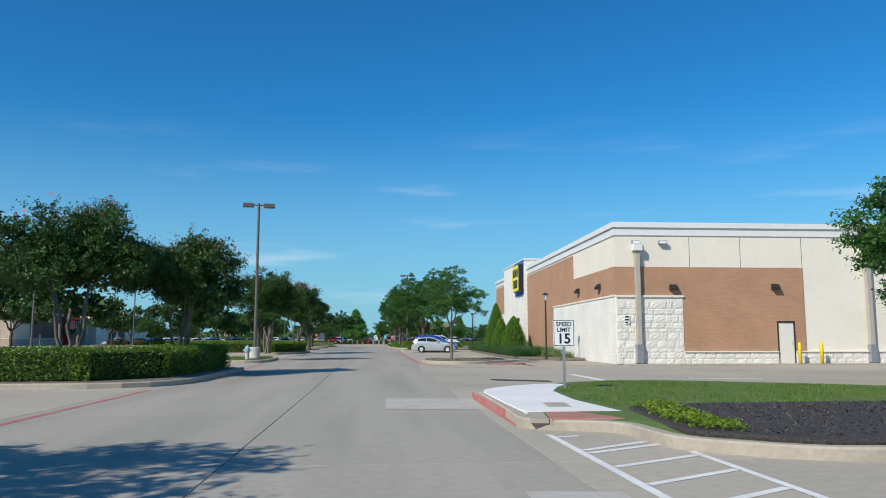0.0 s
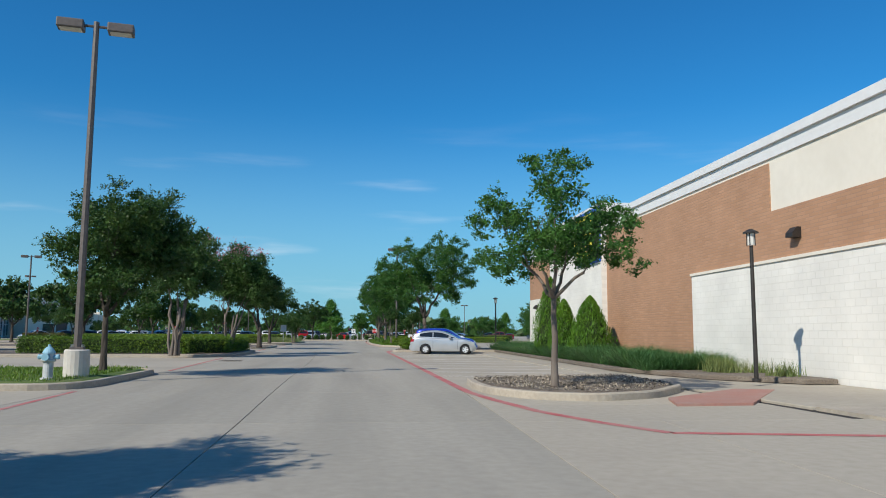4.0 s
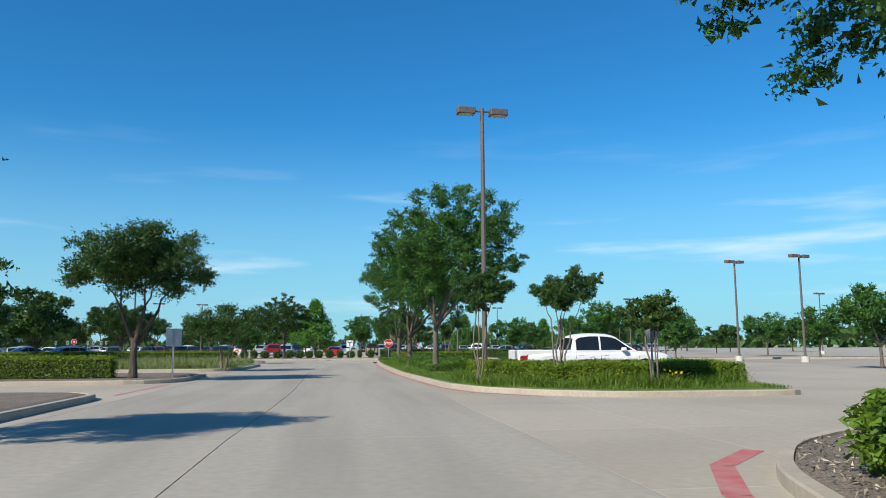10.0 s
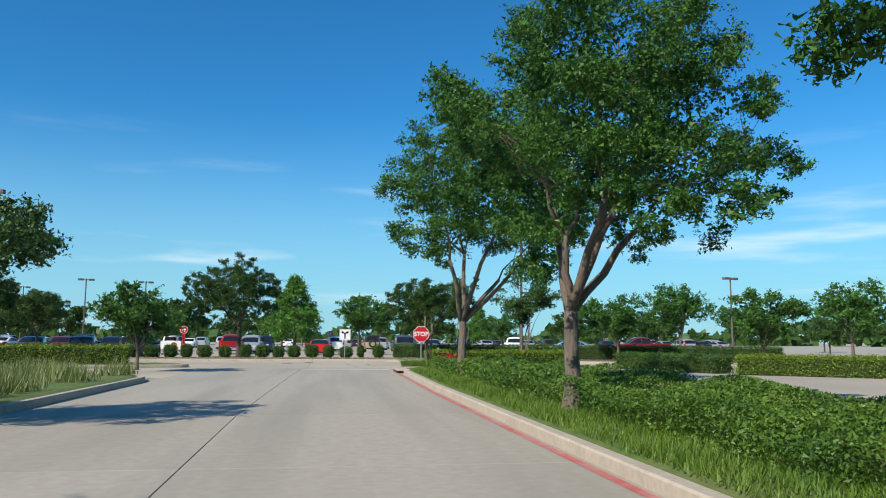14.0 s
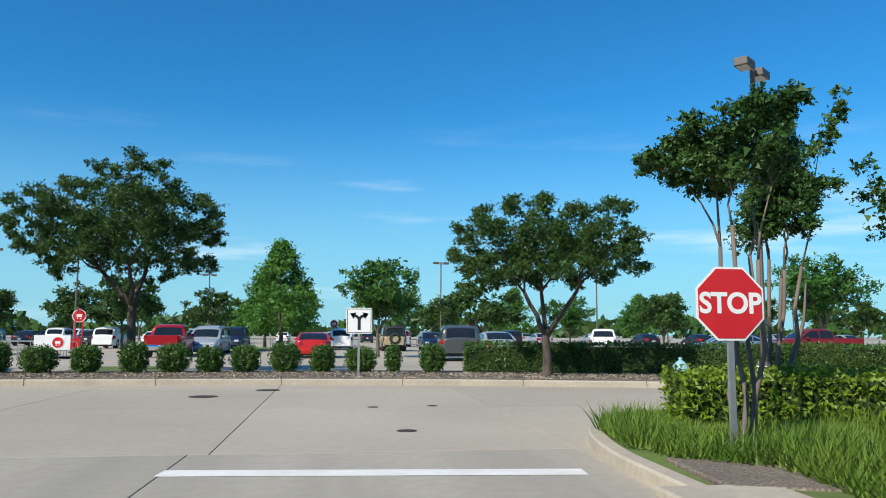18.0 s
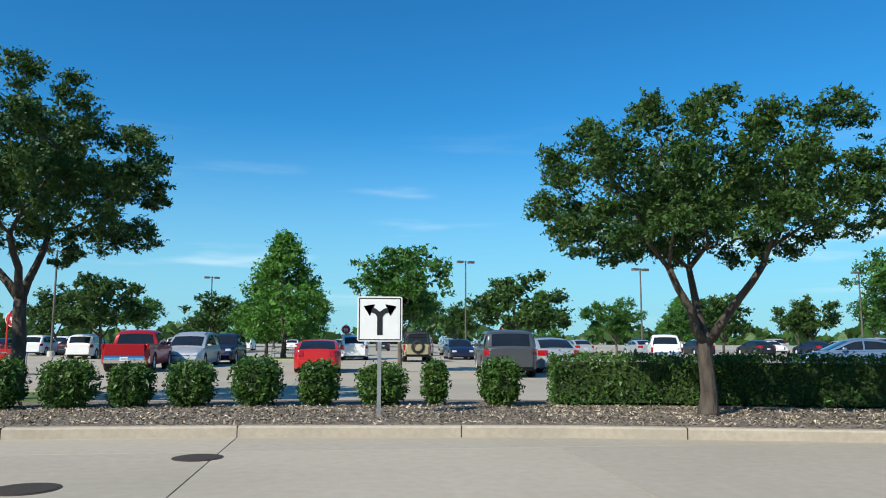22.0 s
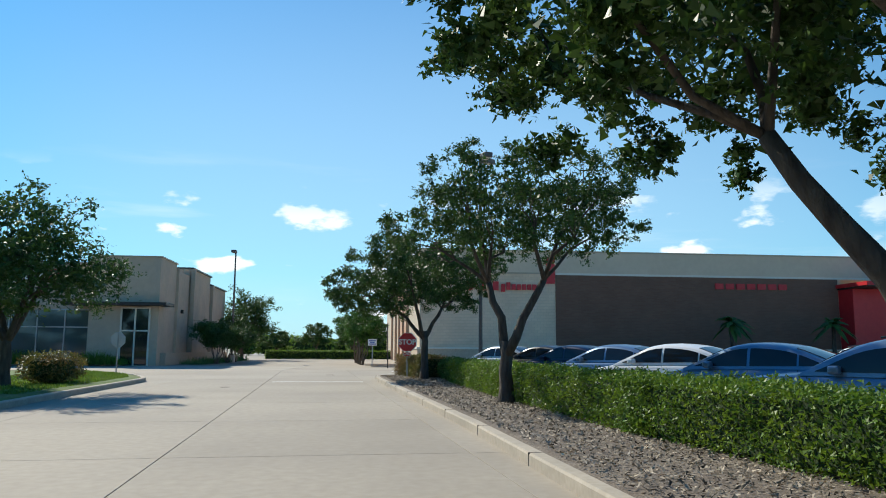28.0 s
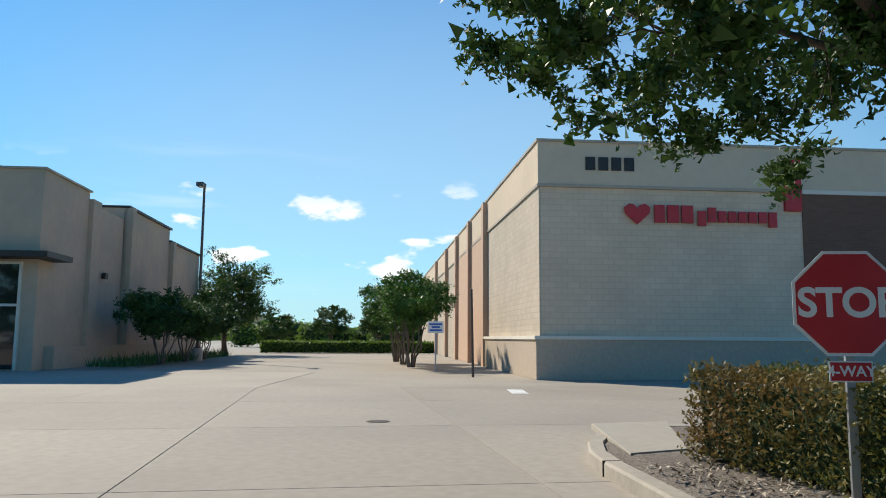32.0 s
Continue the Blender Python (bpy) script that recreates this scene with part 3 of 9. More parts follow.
# far side of the cross street
KERB2 = [(60, 136), (30, 143.5), (16, 148.6), (8.8, 151.05), (4.4, 152.08), (0.2, 152.5), (-4.7, 152.58), (-9, 152.52), (-14.8, 152.15), (-19.4, 151.6), (-28, 150.55), (-38, 149.1), (-46.2, 147.9), (-49.4, 147.62)]
BACK2 = [(-51.6, 148.6), (-51.4, 150.8), (-46, 151.9), (-34, 153.4), (-26, 154.6), (-14, 156.6), (-4, 157.3), (3, 157.2), (10, 156.2), (18, 152.6), (33, 147.4), (61, 139)]
island(KERB2 + BACK2, [0.2] * 13 + [1.2, 0.9, 0.6] + [0.2] * 10, MULCH, "long mulched roadside", 3)
kj = Shape()
walkpts = [Vector(p) for p in KERB2]
left_over = 1.2
for a, b in zip(walkpts, walkpts[1:]):
    d = (b - a).normalized()
    n = Vector((d.y, -d.x))
    s = left_over
    while s < (b - a).length:
        q = a + d * s
        e, f = d * 0.007, n
        p0, p1 = q - f * 0.004, q + f * 0.172
        kj.prism([tuple(p0 - e), tuple(p0 + e), tuple(p1 + e), tuple(p1 - e)], 0.0, 0.1525)
        s += 3.05
    left_over = s - (b - a).length
solid("kerb_joint", kj, JOINT, "dark joints between lengths of kerb", "kerb", kind="structure")

# paint on the concrete
paint_red = Shape()
strip(paint_red, [(-4.0, 4), (-4.05, 20.4)], 0.12)
strip(paint_red, [(-3.85, 34), (-4.2, 42)], 0.12)
strip(paint_red, [(-4.3, 51), (-4.7, 64)], 0.12)
strip(paint_red, [(-4.8, 77.5), (-4.95, 85.6)], 0.12)
strip(paint_red, [(-5.0, 97.0), (-4.9, 103.2)], 0.12)
strip(paint_red, [(-4.85, 112), (-4.7, 117.4)], 0.12)
strip(paint_red, [(9.5, 33.8), (5.75, 34.5), (5.2, 35.7), (4.7, 37.3), (4.38, 39.4), (4.18, 41.4), (4.16, 44), (4.18, 53), (4.16, 66), (4.14, 73), (4.17, 77.2)], 0.2)
strip(paint_red, [(6.5, 94.15), (5.02, 96.2), (4.42, 98.9), (4.14, 103.97)], 0.13)
strip(paint_red, [(4.17, 77.2), (4.35, 78.8), (4.7, 81.0), (5.4, 82.6), (6.4, 83.7)], 0.26)
solid("fire_lane_line", paint_red, RED_PAINT, "faded red painted fire lane line on the concrete", "road marking", kind="structure")
kerb_red = Shape()
kerb_red.add([(3.939, 12.9, 0.0), (3.939, 17.2, 0.0), (3.939, 17.2, 0.12), (3.939, 12.9, 0.12)], [(0, 1, 2, 3)])
strip(kerb_red, [(3.9, 11.6), (3.92, 14.5), (3.95, 16.6), (4.15, 17.9), (4.55, 18.6)], 0.1, 0.004)
strip(kerb_red, [(4.1, 104.0), (3.82, 112), (3.76, 125), (3.9, 137)], 0.12)
solid("red_kerb_paint", kerb_red, RED_PAINT, "worn red paint along the foot of the kerb", "road marking", kind="structure")
paint_white = Shape()
hatch = Shape()
strip(hatch, [(4.12, 10.45), (4.15, 3.0)], 0.1)
strip(hatch, [(5.43, 8.8), (5.45, 3.0)], 0.1)
for k in range(7):
    strip(hatch, [(4.2, 9.7 - k * 0.95), (5.38, 10.4 - k * 0.95)] if k else [(4.17, 10.2), (4.5, 10.3)], 0.1)
strip(hatch, [(4.2, 8.98), (5.2, 9.65)], 0.1)
solid("hatched_marking", hatch, WHITE_PAINT, "white hatched no-parking lines", "road marking", kind="structure")
paint_white.quad((1.95, 14.4, 0.004), (3.82, 14.25, 0.004), (3.88, 16.85, 0.004), (1.97, 17.0, 0.004))
paint_white.quad((3.0, 4.2, 0.004), (3.85, 4.1, 0.004), (3.85, 6.55, 0.004), (3.02, 6.65, 0.004))
solid("stop_bar", paint_white, WORN_PAINT, "worn pale stop bar painted on the drive", "road marking", kind="structure")
bays = Shape()
for k in range(12):
    y = 47.7 + k * 2.46
    strip(bays, [(4.4, y), (9.25, y - 0.95)], 0.13, 0.006)
solid("bay_lines", bays, WHITE_PAINT, "white parking bay lines", "road marking", kind="structure")
bar2 = Shape()
strip(bar2, [(-0.1, 140.3), (3.85, 139.95)], 0.32)
strip(bar2, [(-45.25, 143.9), (-45.6, 147.4)], 0.3)
strip(bar2, [(9.0, 27.7), (8.95, 22.6)], 0.3)
strip(bar2, [(12.2, 24.7), (14.3, 23.8)], 0.25)
solid("stop_line", bar2, WHITE_PAINT, "white stop line painted across the lane", "road marking", kind="structure")


# ---- buildings ----
CREAM = material("cream_render", (0.74, 0.68, 0.57), (0.78, 0.72, 0.61), 4, 0.9, bump=0.003, bump_scale=70, stain=(0.62, 0.56, 0.46), stain_scale=0.5, stain_amount=0.35)
BRICK_W = brick_material("tan_brick", (0.42, 0.23, 0.13), (0.47, 0.265, 0.155), (0.36, 0.22, 0.14), "Y", 0.4, 0.1, 0.01)
BRICK_S = brick_material("tan_brick", (0.42, 0.23, 0.13), (0.47, 0.265, 0.155), (0.36, 0.22, 0.14), "X", 0.4, 0.1, 0.01)
WHITE_BLOCK = brick_material("white_painted_block", (0.76, 0.73, 0.66), (0.79, 0.76, 0.69), (0.72, 0.69, 0.62), "Y", 0.4, 0.2, 0.009, 0.006)
STONE = material("split_stone", (0.70, 0.66, 0.58), (0.80, 0.76, 0.68), 6, 0.9, bump=0.04, bump_scale=14, stain=(0.5, 0.46, 0.39), stain_scale=3.0, stain_amount=0.4, per_object=0.08)
METAL_CAP = material("white_metal_trim", (0.70, 0.69, 0.66), (0.75, 0.74, 0.71), 3, 0.45, bump=0.0005)
DARK_METAL = material("dark_bronze_metal", (0.035, 0.030, 0.027), (0.05, 0.045, 0.04), 8, 0.5, metal=0.4)
GREY_METAL = material("galvanised_metal", (0.36, 0.37, 0.38), (0.44, 0.45, 0.45), 12, 0.45, metal=0.7)
BLUE_PANEL = material("blue_panel", (0.02, 0.10, 0.42), (0.025, 0.12, 0.47), 2, 0.5)
YELLOW_SIGN = material("yellow_sign_face", (0.85, 0.72, 0.03), (0.88, 0.76, 0.05), 2, 0.4)
BLACK_PAINT = material("black_paint", (0.012, 0.012, 0.013), (0.02, 0.02, 0.02), 8, 0.45)
YELLOW_PAINT = material("yellow_paint", (0.80, 0.60, 0.02), (0.72, 0.52, 0.03), 9, 0.5)
RED_SIGN = material("red_sign", (0.52, 0.012, 0.018), (0.58, 0.02, 0.025), 3, 0.4)
WHITE_SIGN = material("white_sign", (0.82, 0.82, 0.80), (0.78, 0.78, 0.76), 6, 0.4)
DOOR_PAINT = material("cream_door_paint", (0.70, 0.66, 0.58), (0.74, 0.70, 0.62), 3, 0.5)
TINTED = material("tinted_glass", (0.012, 0.016, 0.018), (0.02, 0.025, 0.028), 2, 0.04, spec=0.8)
SHOP_GLASS = material("shop_glass", (0.05, 0.075, 0.085), (0.07, 0.10, 0.11), 1, 0.05, spec=0.8)
ROOFING = material("roof_membrane", (0.55, 0.54, 0.52), (0.6, 0.59, 0.57), 2, 0.9)

# the store with the yellow sign: local x runs away from the drive, local y along it
store = thing("store_building", "cream and tan brick electronics store with white block base", "building", pose(13.95, 37.4, 0, 0, 0, -0.96))
part("wall", Shape().box(0, 46, 0, 41.6, 0, 7.0), CREAM, store, "cream rendered wall")
part("roof", Shape().box(0.5, 45.5, 0.5, 41.1, 6.95, 7.02), ROOFING, store)
for z0, z1, o in ((6.58, 6.98, 0.06), (6.98, 7.25, 0.15)):
    part("cornice", Shape().box(-o, 46 + o, -o, 0.25, z0, z1), METAL_CAP, store, "cream metal cornice step")
    part("cornice", Shape().box(-o, 0.25, 0.25, 24.0, z0, z1), METAL_CAP, store, "cream metal cornice step")
    part("cornice", Shape().box(-o, 0.25, 34.5, 41.6 + o, z0, z1), METAL_CAP, store, "cream metal cornice step")
# brick on the side towards the drive, as panels that butt end to end
bw = Shape().box(-0.045, 0.02, 0, 8.6, 3.52, 4.97).box(-0.045, 0.02, 8.6, 14.1, 3.52, 6.45).box(-0.045, 0.02, 14.1, 24.0, 0, 6.45)
part("brick_panel", bw, BRICK_W, store, "tan brick facing")
part("brick_panel", Shape().box(-0.045, 0.02, 34.5, 41.6, 3.72, 6.45), BRICK_W, store, "tan brick facing")
part("block_panel", Shape().box(-0.085, 0.02, 0, 14.1, 0, 3.43), WHITE_BLOCK, store, "white painted split block")
part("block_panel", Shape().box(-0.06, 0.02, 34.5, 41.6, 0, 3.7), WHITE_BLOCK, store, "white painted split block")
part("coping", Shape().box(-0.13, 0.02, -0.02, 14.15, 3.43, 3.52), CREAM, store)
part("sign_wall", Shape().box(-0.32, 1.2, 24.0, 34.5, 0, 7.8), WHITE_BLOCK, store, "white painted block sign wall")
part("coping", Shape().box(-0.38, 1.28, 23.94, 34.56, 7.8, 7.92), METAL_CAP, store)
part("blue_panel", Shape().box(-0.36, -0.30, 24.01, 28.1, 4.93, 7.78), BLUE_PANEL, store, "blue panel behind the sign")
tag = [(24.12, 5.22), (26.75, 5.22), (27.45, 5.75), (27.45, 6.95), (26.75, 7.45), (24.12, 7.45)]
sign = Shape()
sign.add([(x, y, z) for x in (-0.74, -0.36) for y, z in tag], [tuple(range(6)), tuple(range(6, 12))[::-1]] + [(i + 6, (i + 1) % 6 + 6, (i + 1) % 6, i) for i in range(6)])
tagsign = part("shop_sign", sign, BLACK_PAINT, store, "black box of the price-tag shaped sign")
face = [(25.8 + (y - 25.8) * 0.965, 6.34 + (z - 6.34) * 0.95) for y, z in tag]
part("sign_face", Shape().add([(x, y, z) for x in (-0.755, -0.74) for y, z in face], [tuple(range(6)), tuple(range(6, 12))[::-1]] + [(i + 6, (i + 1) % 6 + 6, (i + 1) % 6, i) for i in range(6)]), YELLOW_SIGN, tagsign, "yellow sign face")
bars = Shape()
for z0, z1, ys in ((6.45, 7.12, ((24.35, 24.85), (24.98, 25.46), (25.59, 26.05), (26.18, 26.72))), (5.52, 6.2, ((24.62, 25.14), (25.28, 25.84), (25.98, 26.56)))):
    for y0, y1 in ys:
        bars.box(-0.77, -0.752, y0, y1, z0, z1)
part("lettering", bars, BLACK_PAINT, tagsign, "black block lettering drawn as bars")
# south end: split stone laid up piece by piece, brick, door
part("stone_backing", Shape().box(0, 3.45, -0.06, 0.02, 0, 3.4).box(3.45, 8.42, -0.06, 0.02, 0, 0.62).box(9.28, 46, -0.06, 0.02, 0, 0.62), STONE, store, "pale mortar behind the stone")
srng = random.Random(3)


def stone_mesh(w, h, seed):
    r = random.Random(seed)
    g = 5
    vs, fs = [], []
    for j in range(g):
        for i in range(g):
            edge = i in (0, g - 1) or j in (0, g - 1)
            vs.append((w * i / (g - 1), -(0.012 if edge else r.uniform(0.016, 0.038)), h * j / (g - 1)))
    fs = [(j * g + i, j * g + i + 1, (j + 1) * g + i + 1, (j + 1) * g + i) for j in range(g - 1) for i in range(g - 1)]
    return mesh_data("stone", vs, fs, STONE)


stone_kinds = {}
backing = [c for c in store.children if c.name.startswith("stone_backing")][0]
rows = [(0, 0.3), (0.3, 0.62)]
z = 0.62
while z < 3.2:
    h = srng.choice((0.2, 0.3, 0.4))
    rows.append((z, min(3.4, z + h)))
    z += h
for z0, z1 in rows:
    x = 0.0
    spans = [(0.0, 3.45)] if z0 > 0.6 else [(0.0, 8.4), (9.3, 17.5)]
    for s0, s1 in spans:
        x = s0
        while x < s1 - 0.05:
            w = min(srng.choice((0.3, 0.4, 0.5, 0.6)), s1 - x)
            if s1 - x - w < 0.2:
                w = s1 - x
            key = (round(w - 0.012, 2), round(z1 - z0 - 0.012, 2), srng.randrange(2))
            if key not in stone_kinds:
                stone_kinds[key] = stone_mesh(key[0], key[1], len(stone_kinds))
            ob = new("stone", stone_kinds[key])
            ob.parent = backing
            ob.location = (x + 0.006, -0.06, z0 + 0.006)
            x += w
part("coping", Shape().box(-0.02, 3.5, -0.14, 0.02, 3.4, 3.5), CREAM, store)
part("brick_panel", Shape().box(0, 9.9, -0.045, 0.02, 3.5, 4.95).box(3.45, 9.9, -0.045, 0.02, 2.2, 3.5).box(3.45, 8.42, -0.045, 0.02, 0.62, 2.2).box(9.28, 9.9, -0.045, 0.02, 0.62, 2.2), BRICK_S, store, "tan brick facing")
part("ledge", Shape().box(3.45, 8.38, -0.15, 0.0, 0.62, 0.68).box(9.32, 17.5, -0.15, 0.0, 0.62, 0.68), CREAM, store)
sdoor = part("door", Shape().soft_box(8.44, 9.26, -0.03, 0.02, 0.02, 2.12, 0.01), DOOR_PAINT, store, "cream painted steel service door")
part("door_frame", Shape().box(8.38, 8.44, -0.07, 0.02, 0, 2.2).box(9.26, 9.32, -0.07, 0.02, 0, 2.2).box(8.44, 9.26, -0.07, 0.02, 2.12, 2.2), DARK_METAL, sdoor)
part("handle", Shape().tube([(9.17, -0.05, 1.0), (9.17, -0.05, 1.14)], 0.014), GREY_METAL, sdoor)
for x in (3.9, 6.6, 9.9, 13.6):
    part("control_joint", Shape().box(x, x + 0.02, -0.006, 0.01, 4.95, 6.5), DARK_METAL, store)


DOWNSPOUT = material("grey_tan_metal", (0.40, 0.36, 0.30), (0.46, 0.415, 0.35), 4, 0.5, stain=(0.30, 0.27, 0.22), stain_scale=2.0, stain_amount=0.4)


def downspout(x):
    pipe = part("downspout", Shape().soft_box(x, x + 0.26, -0.3, -0.08, 1.0, 5.9, 0.02), DOWNSPOUT, store, "grey-tan square downspout")
    part("hopper", Shape().soft_box(x - 0.12, x + 0.38, -0.42, -0.06, 5.75, 6.1, 0.03), METAL_CAP, pipe)
    part("guard", Shape().soft_box(x - 0.05, x + 0.31, -0.34, -0.06, 0.08, 1.0, 0.02), GREY_METAL, pipe, "grey steel guard at the foot")


downspout(0.95)
downspout(13.2)
for x in (0.85, 2.25, 12.9):
    lamp = part("flood_lamp", Shape().soft_box(x, x + 0.42, -0.25, -0.02, 6.12, 6.3, 0.02), GREY_METAL, store, "small grey floodlight")
    part("lens", Shape().box(x + 0.04, x + 0.38, -0.262, -0.25, 6.14, 6.27), WHITE_SIGN, lamp)


def wall_pack(at, along, owner):
    """A dark wedge-shaped wall light."""
    x, y, z = at
    s = Shape()
    w, h, d = 0.36, 0.3, 0.26
    prof = [(0.0, 0), (0.0, h), (d * 0.45, h), (d, h * 0.45), (d, 0.02)]
    vs = []
    for t in (-w / 2, w / 2):
        vs += [(x + t, y - a, z + b) if along == "x" else (x - a, y + t, z + b) for a, b in prof]
    s.add(vs, [(0, 1, 2, 3, 4), (9, 8, 7, 6, 5)] + [(i, i + 5, (i + 1) % 5 + 5, (i + 1) % 5) for i in range(5)])
    return part("wall_light", s, DARK_METAL, owner, "dark wedge-shaped wall light")


wall_pack((2.95, -0.05, 3.75), "x", store)
wall_pack((8.35, -0.05, 3.8), "x", store)
wall_pack((-0.05, 2.7, 3.95), "y", store)
wall_pack((-0.05, 7.2, 4.0), "y", store)
wall_pack((-0.32, 26.4, 2.75), "y", store)
wall_pack((-0.06, 39.2, 3.0), "y", store)
notice = part("notice", Shape().box(0.36, 0.62, -0.15, -0.14, 2.05, 2.5), WHITE_SIGN, store, "small white notice with unreadable lines")
part("notice_lines", Shape().box(0.39, 0.59, -0.155, -0.15, 2.36, 2.44).box(0.39, 0.59, -0.155, -0.15, 2.22, 2.3).box(0.39, 0.55, -0.155, -0.15, 2.1, 2.16), BLACK_PAINT, notice)
for x in (9.1, 10.25):
    b = solid("bollard", Shape().tube([(0, 0, 0), (0, 0, 1.02), (0, 0, 1.08), (0, 0, 1.12)], [0.085, 0.085, 0.065, 0.02], 14), YELLOW_PAINT, "yellow painted steel bollard by the service door", "bollard", "bollards by the service door", smooth=True, m=pose(14 + x, 36.55, 0))
solid("apron_kerb", Shape().box(13.7, 60, 35.95, 37.3, -0.02, 0.05).box(9.6, 13.9, 35.4, 37.3, -0.02, 0.05), KERB, "low concrete apron along the foot of the wall", "pavement", kind="structure")

# planting strip and walk beside the store
solid("walkway", Shape().prism([(9.32, 46.3), (9.6, 37.4), (13.85, 37.4), (14.3, 80), (9.32, 80)], -0.02, 0.04, chamfer=0.02), CONCRETE, "pale concrete walk along the parking bays", "pavement", kind="structure")
solid("planting_bed", Shape().prism([(10.4, 49.2), (11.4, 45), (13.0, 42.9), (13.86, 42.9), (14.4, 79), (11.6, 79)], 0.06, 0.19, chamfer=0.03), MULCH, "mulched bed along the store wall", "ground", kind="structure")
solid("tactile_ramp", Shape().prism([(7.4, 38.0), (8.9, 38.1), (11.2, 41.3), (10.4, 41.6), (7.8, 39.3)], -0.01, 0.047), material("red_paver", (0.36, 0.17, 0.13), (0.42, 0.21, 0.16), 20, 0.85, stain=(0.35, 0.27, 0.22), stain_scale=1.5), "faded red paved crossing ramp", "pavement", kind="structure")

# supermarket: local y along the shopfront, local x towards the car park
# shopfront brick: colour raised and warmed to make up for shade on that face
PALE_BRICK_LIFTED = brick_material("pale_brick", (0.72, 0.545, 0.38), (0.77, 0.595, 0.425), (0.63, 0.49, 0.35), "Y", 0.4, 0.2, 0.012)
# the same brick without the lift, for the sunlit side
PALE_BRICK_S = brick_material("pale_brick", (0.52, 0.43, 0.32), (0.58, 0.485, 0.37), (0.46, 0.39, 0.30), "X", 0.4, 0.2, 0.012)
BROWN_BRICK = brick_material("brown_brick", (0.17, 0.085, 0.055), (0.20, 0.105, 0.068), (0.17, 0.10, 0.07), "Y", 0.4, 0.1, 0.01)
TAN_PANEL = material("tan_parapet_render", (0.66, 0.52, 0.37), (0.70, 0.56, 0.405), 3, 0.9, bump=0.002, stain=(0.54, 0.43, 0.31), stain_scale=0.5, stain_amount=0.35)
TAN_CAP = material("tan_metal_coping", (0.42, 0.34, 0.25), (0.47, 0.385, 0.285), 4, 0.5)
GREY_STONE = material("grey_block", (0.46, 0.365, 0.27), (0.53, 0.43, 0.32), 9, 0.9, bump=0.02, bump_scale=10)
SALMON = material("tan_render", (0.58, 0.38, 0.26), (0.62, 0.42, 0.29), 3, 0.9, bump=0.002)
market = thing("supermarket_building", "large pale and brown brick supermarket with red trim", "building", pose(-65.9, 149.5, 0, 0, 0, 5.0))
part("wall", Shape().box(-60, 0, 0, 30, 0, 7.9), PALE_BRICK_LIFTED, market, "pale brick corner of the shopfront, coloured brighter against its shade")
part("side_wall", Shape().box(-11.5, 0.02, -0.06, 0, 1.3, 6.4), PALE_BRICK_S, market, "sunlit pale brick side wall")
part("side_wall", Shape().box(-24, -11.5, -0.1, 0, 0, 6.6), SALMON, market, "tan rendered side wall")
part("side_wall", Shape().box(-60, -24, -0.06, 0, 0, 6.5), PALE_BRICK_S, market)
part("stone_base", Shape().box(-11.5, 0.2, -0.22, -0.06, 0, 1.3).box(0, 0.2, -0.06, 30, 0, 1.3), GREY_STONE, market, "grey block base course")
part("ledge", Shape().box(-11.5, 0.26, -0.28, -0.06, 1.3, 1.42).box(0, 0.26, -0.06, 30, 1.3, 1.42), CREAM, market)
part("band", Shape().box(-60, 0.1, -0.12, 0, 6.4, 6.5).box(0, 0.1, 0, 8.5, 6.4, 6.5), TAN_CAP, market, "grey-tan band below the parapet")
part("band", Shape().box(0, 0.1, 9.2, 33.4, 6.36, 6.5), CREAM, market, "cream band above the brown wall")
part("parapet", Shape().box(-60, 0.06, -0.09, 0, 6.5, 7.95).box(0, 0.06, 0, 33.4, 6.5, 7.95), TAN_PANEL, market, "tan rendered parapet")
part("coping", Shape().box(-60, 0.12, -0.14, 0.3, 7.95, 8.04).box(-0.3, 0.12, 0.3, 33.5, 7.95, 8.04), TAN_CAP, market)
for x in (-11.6, -17.5, -24, -31, -40):
    part("pier", Shape().box(x - 0.3, x + 0.3, -0.3, -0.05, 0, 7.9), SALMON, market)
part("brown_wall", Shape().box(0, 0.05, 9.2, 29.75, 1.42, 6.36), BROWN_BRICK, market, "shaded brown brick wall")
part("red_fin", Shape().box(0, 0.14, 8.55, 9.15, 5.75, 7.6), RED_SIGN, market, "red vertical fin")
heart = Shape()
hp = [(0, -0.42), (0.42, 0.0), (0.45, 0.22), (0.28, 0.36), (0.1, 0.32), (0, 0.18), (-0.1, 0.32), (-0.28, 0.36), (-0.45, 0.22), (-0.42, 0.0)]
heart.add([(x, 3.3 + a, 5.55 + b * 0.9) for x in (0.06, 0.14) for a, b in hp], [tuple(range(10)), tuple(range(10, 20))[::-1]] + [(i, i + 10, (i + 1) % 10 + 10, (i + 1) % 10) for i in range(10)])
for y0, y1, z0, z1 in ((3.9, 4.25, 5.25, 5.85), (4.35, 4.75, 5.25, 5.85), (4.85, 5.25, 5.25, 5.85)):
    heart.box(0.06, 0.14, y0, y1, z0, z1)
part("heart_sign", heart, RED_SIGN, market, "plain red heart shape")
for k in range(8):
    part("sign_letter", Shape().box(0.06, 0.14, 5.42 + k * 0.36, 5.7 + k * 0.36, 5.3 - (0.14 if k in (0, 7) else 0), 5.68 + (0.12 if k in (1,) else 0)), RED_SIGN, market, "plain red bar")
for k in range(4):
    part("number_bar", Shape().box(0.06, 0.12, 1.55 + k * 0.45, 1.88 + k * 0.45, 7.0, 7.45), DARK_METAL, market, "plain dark bar")
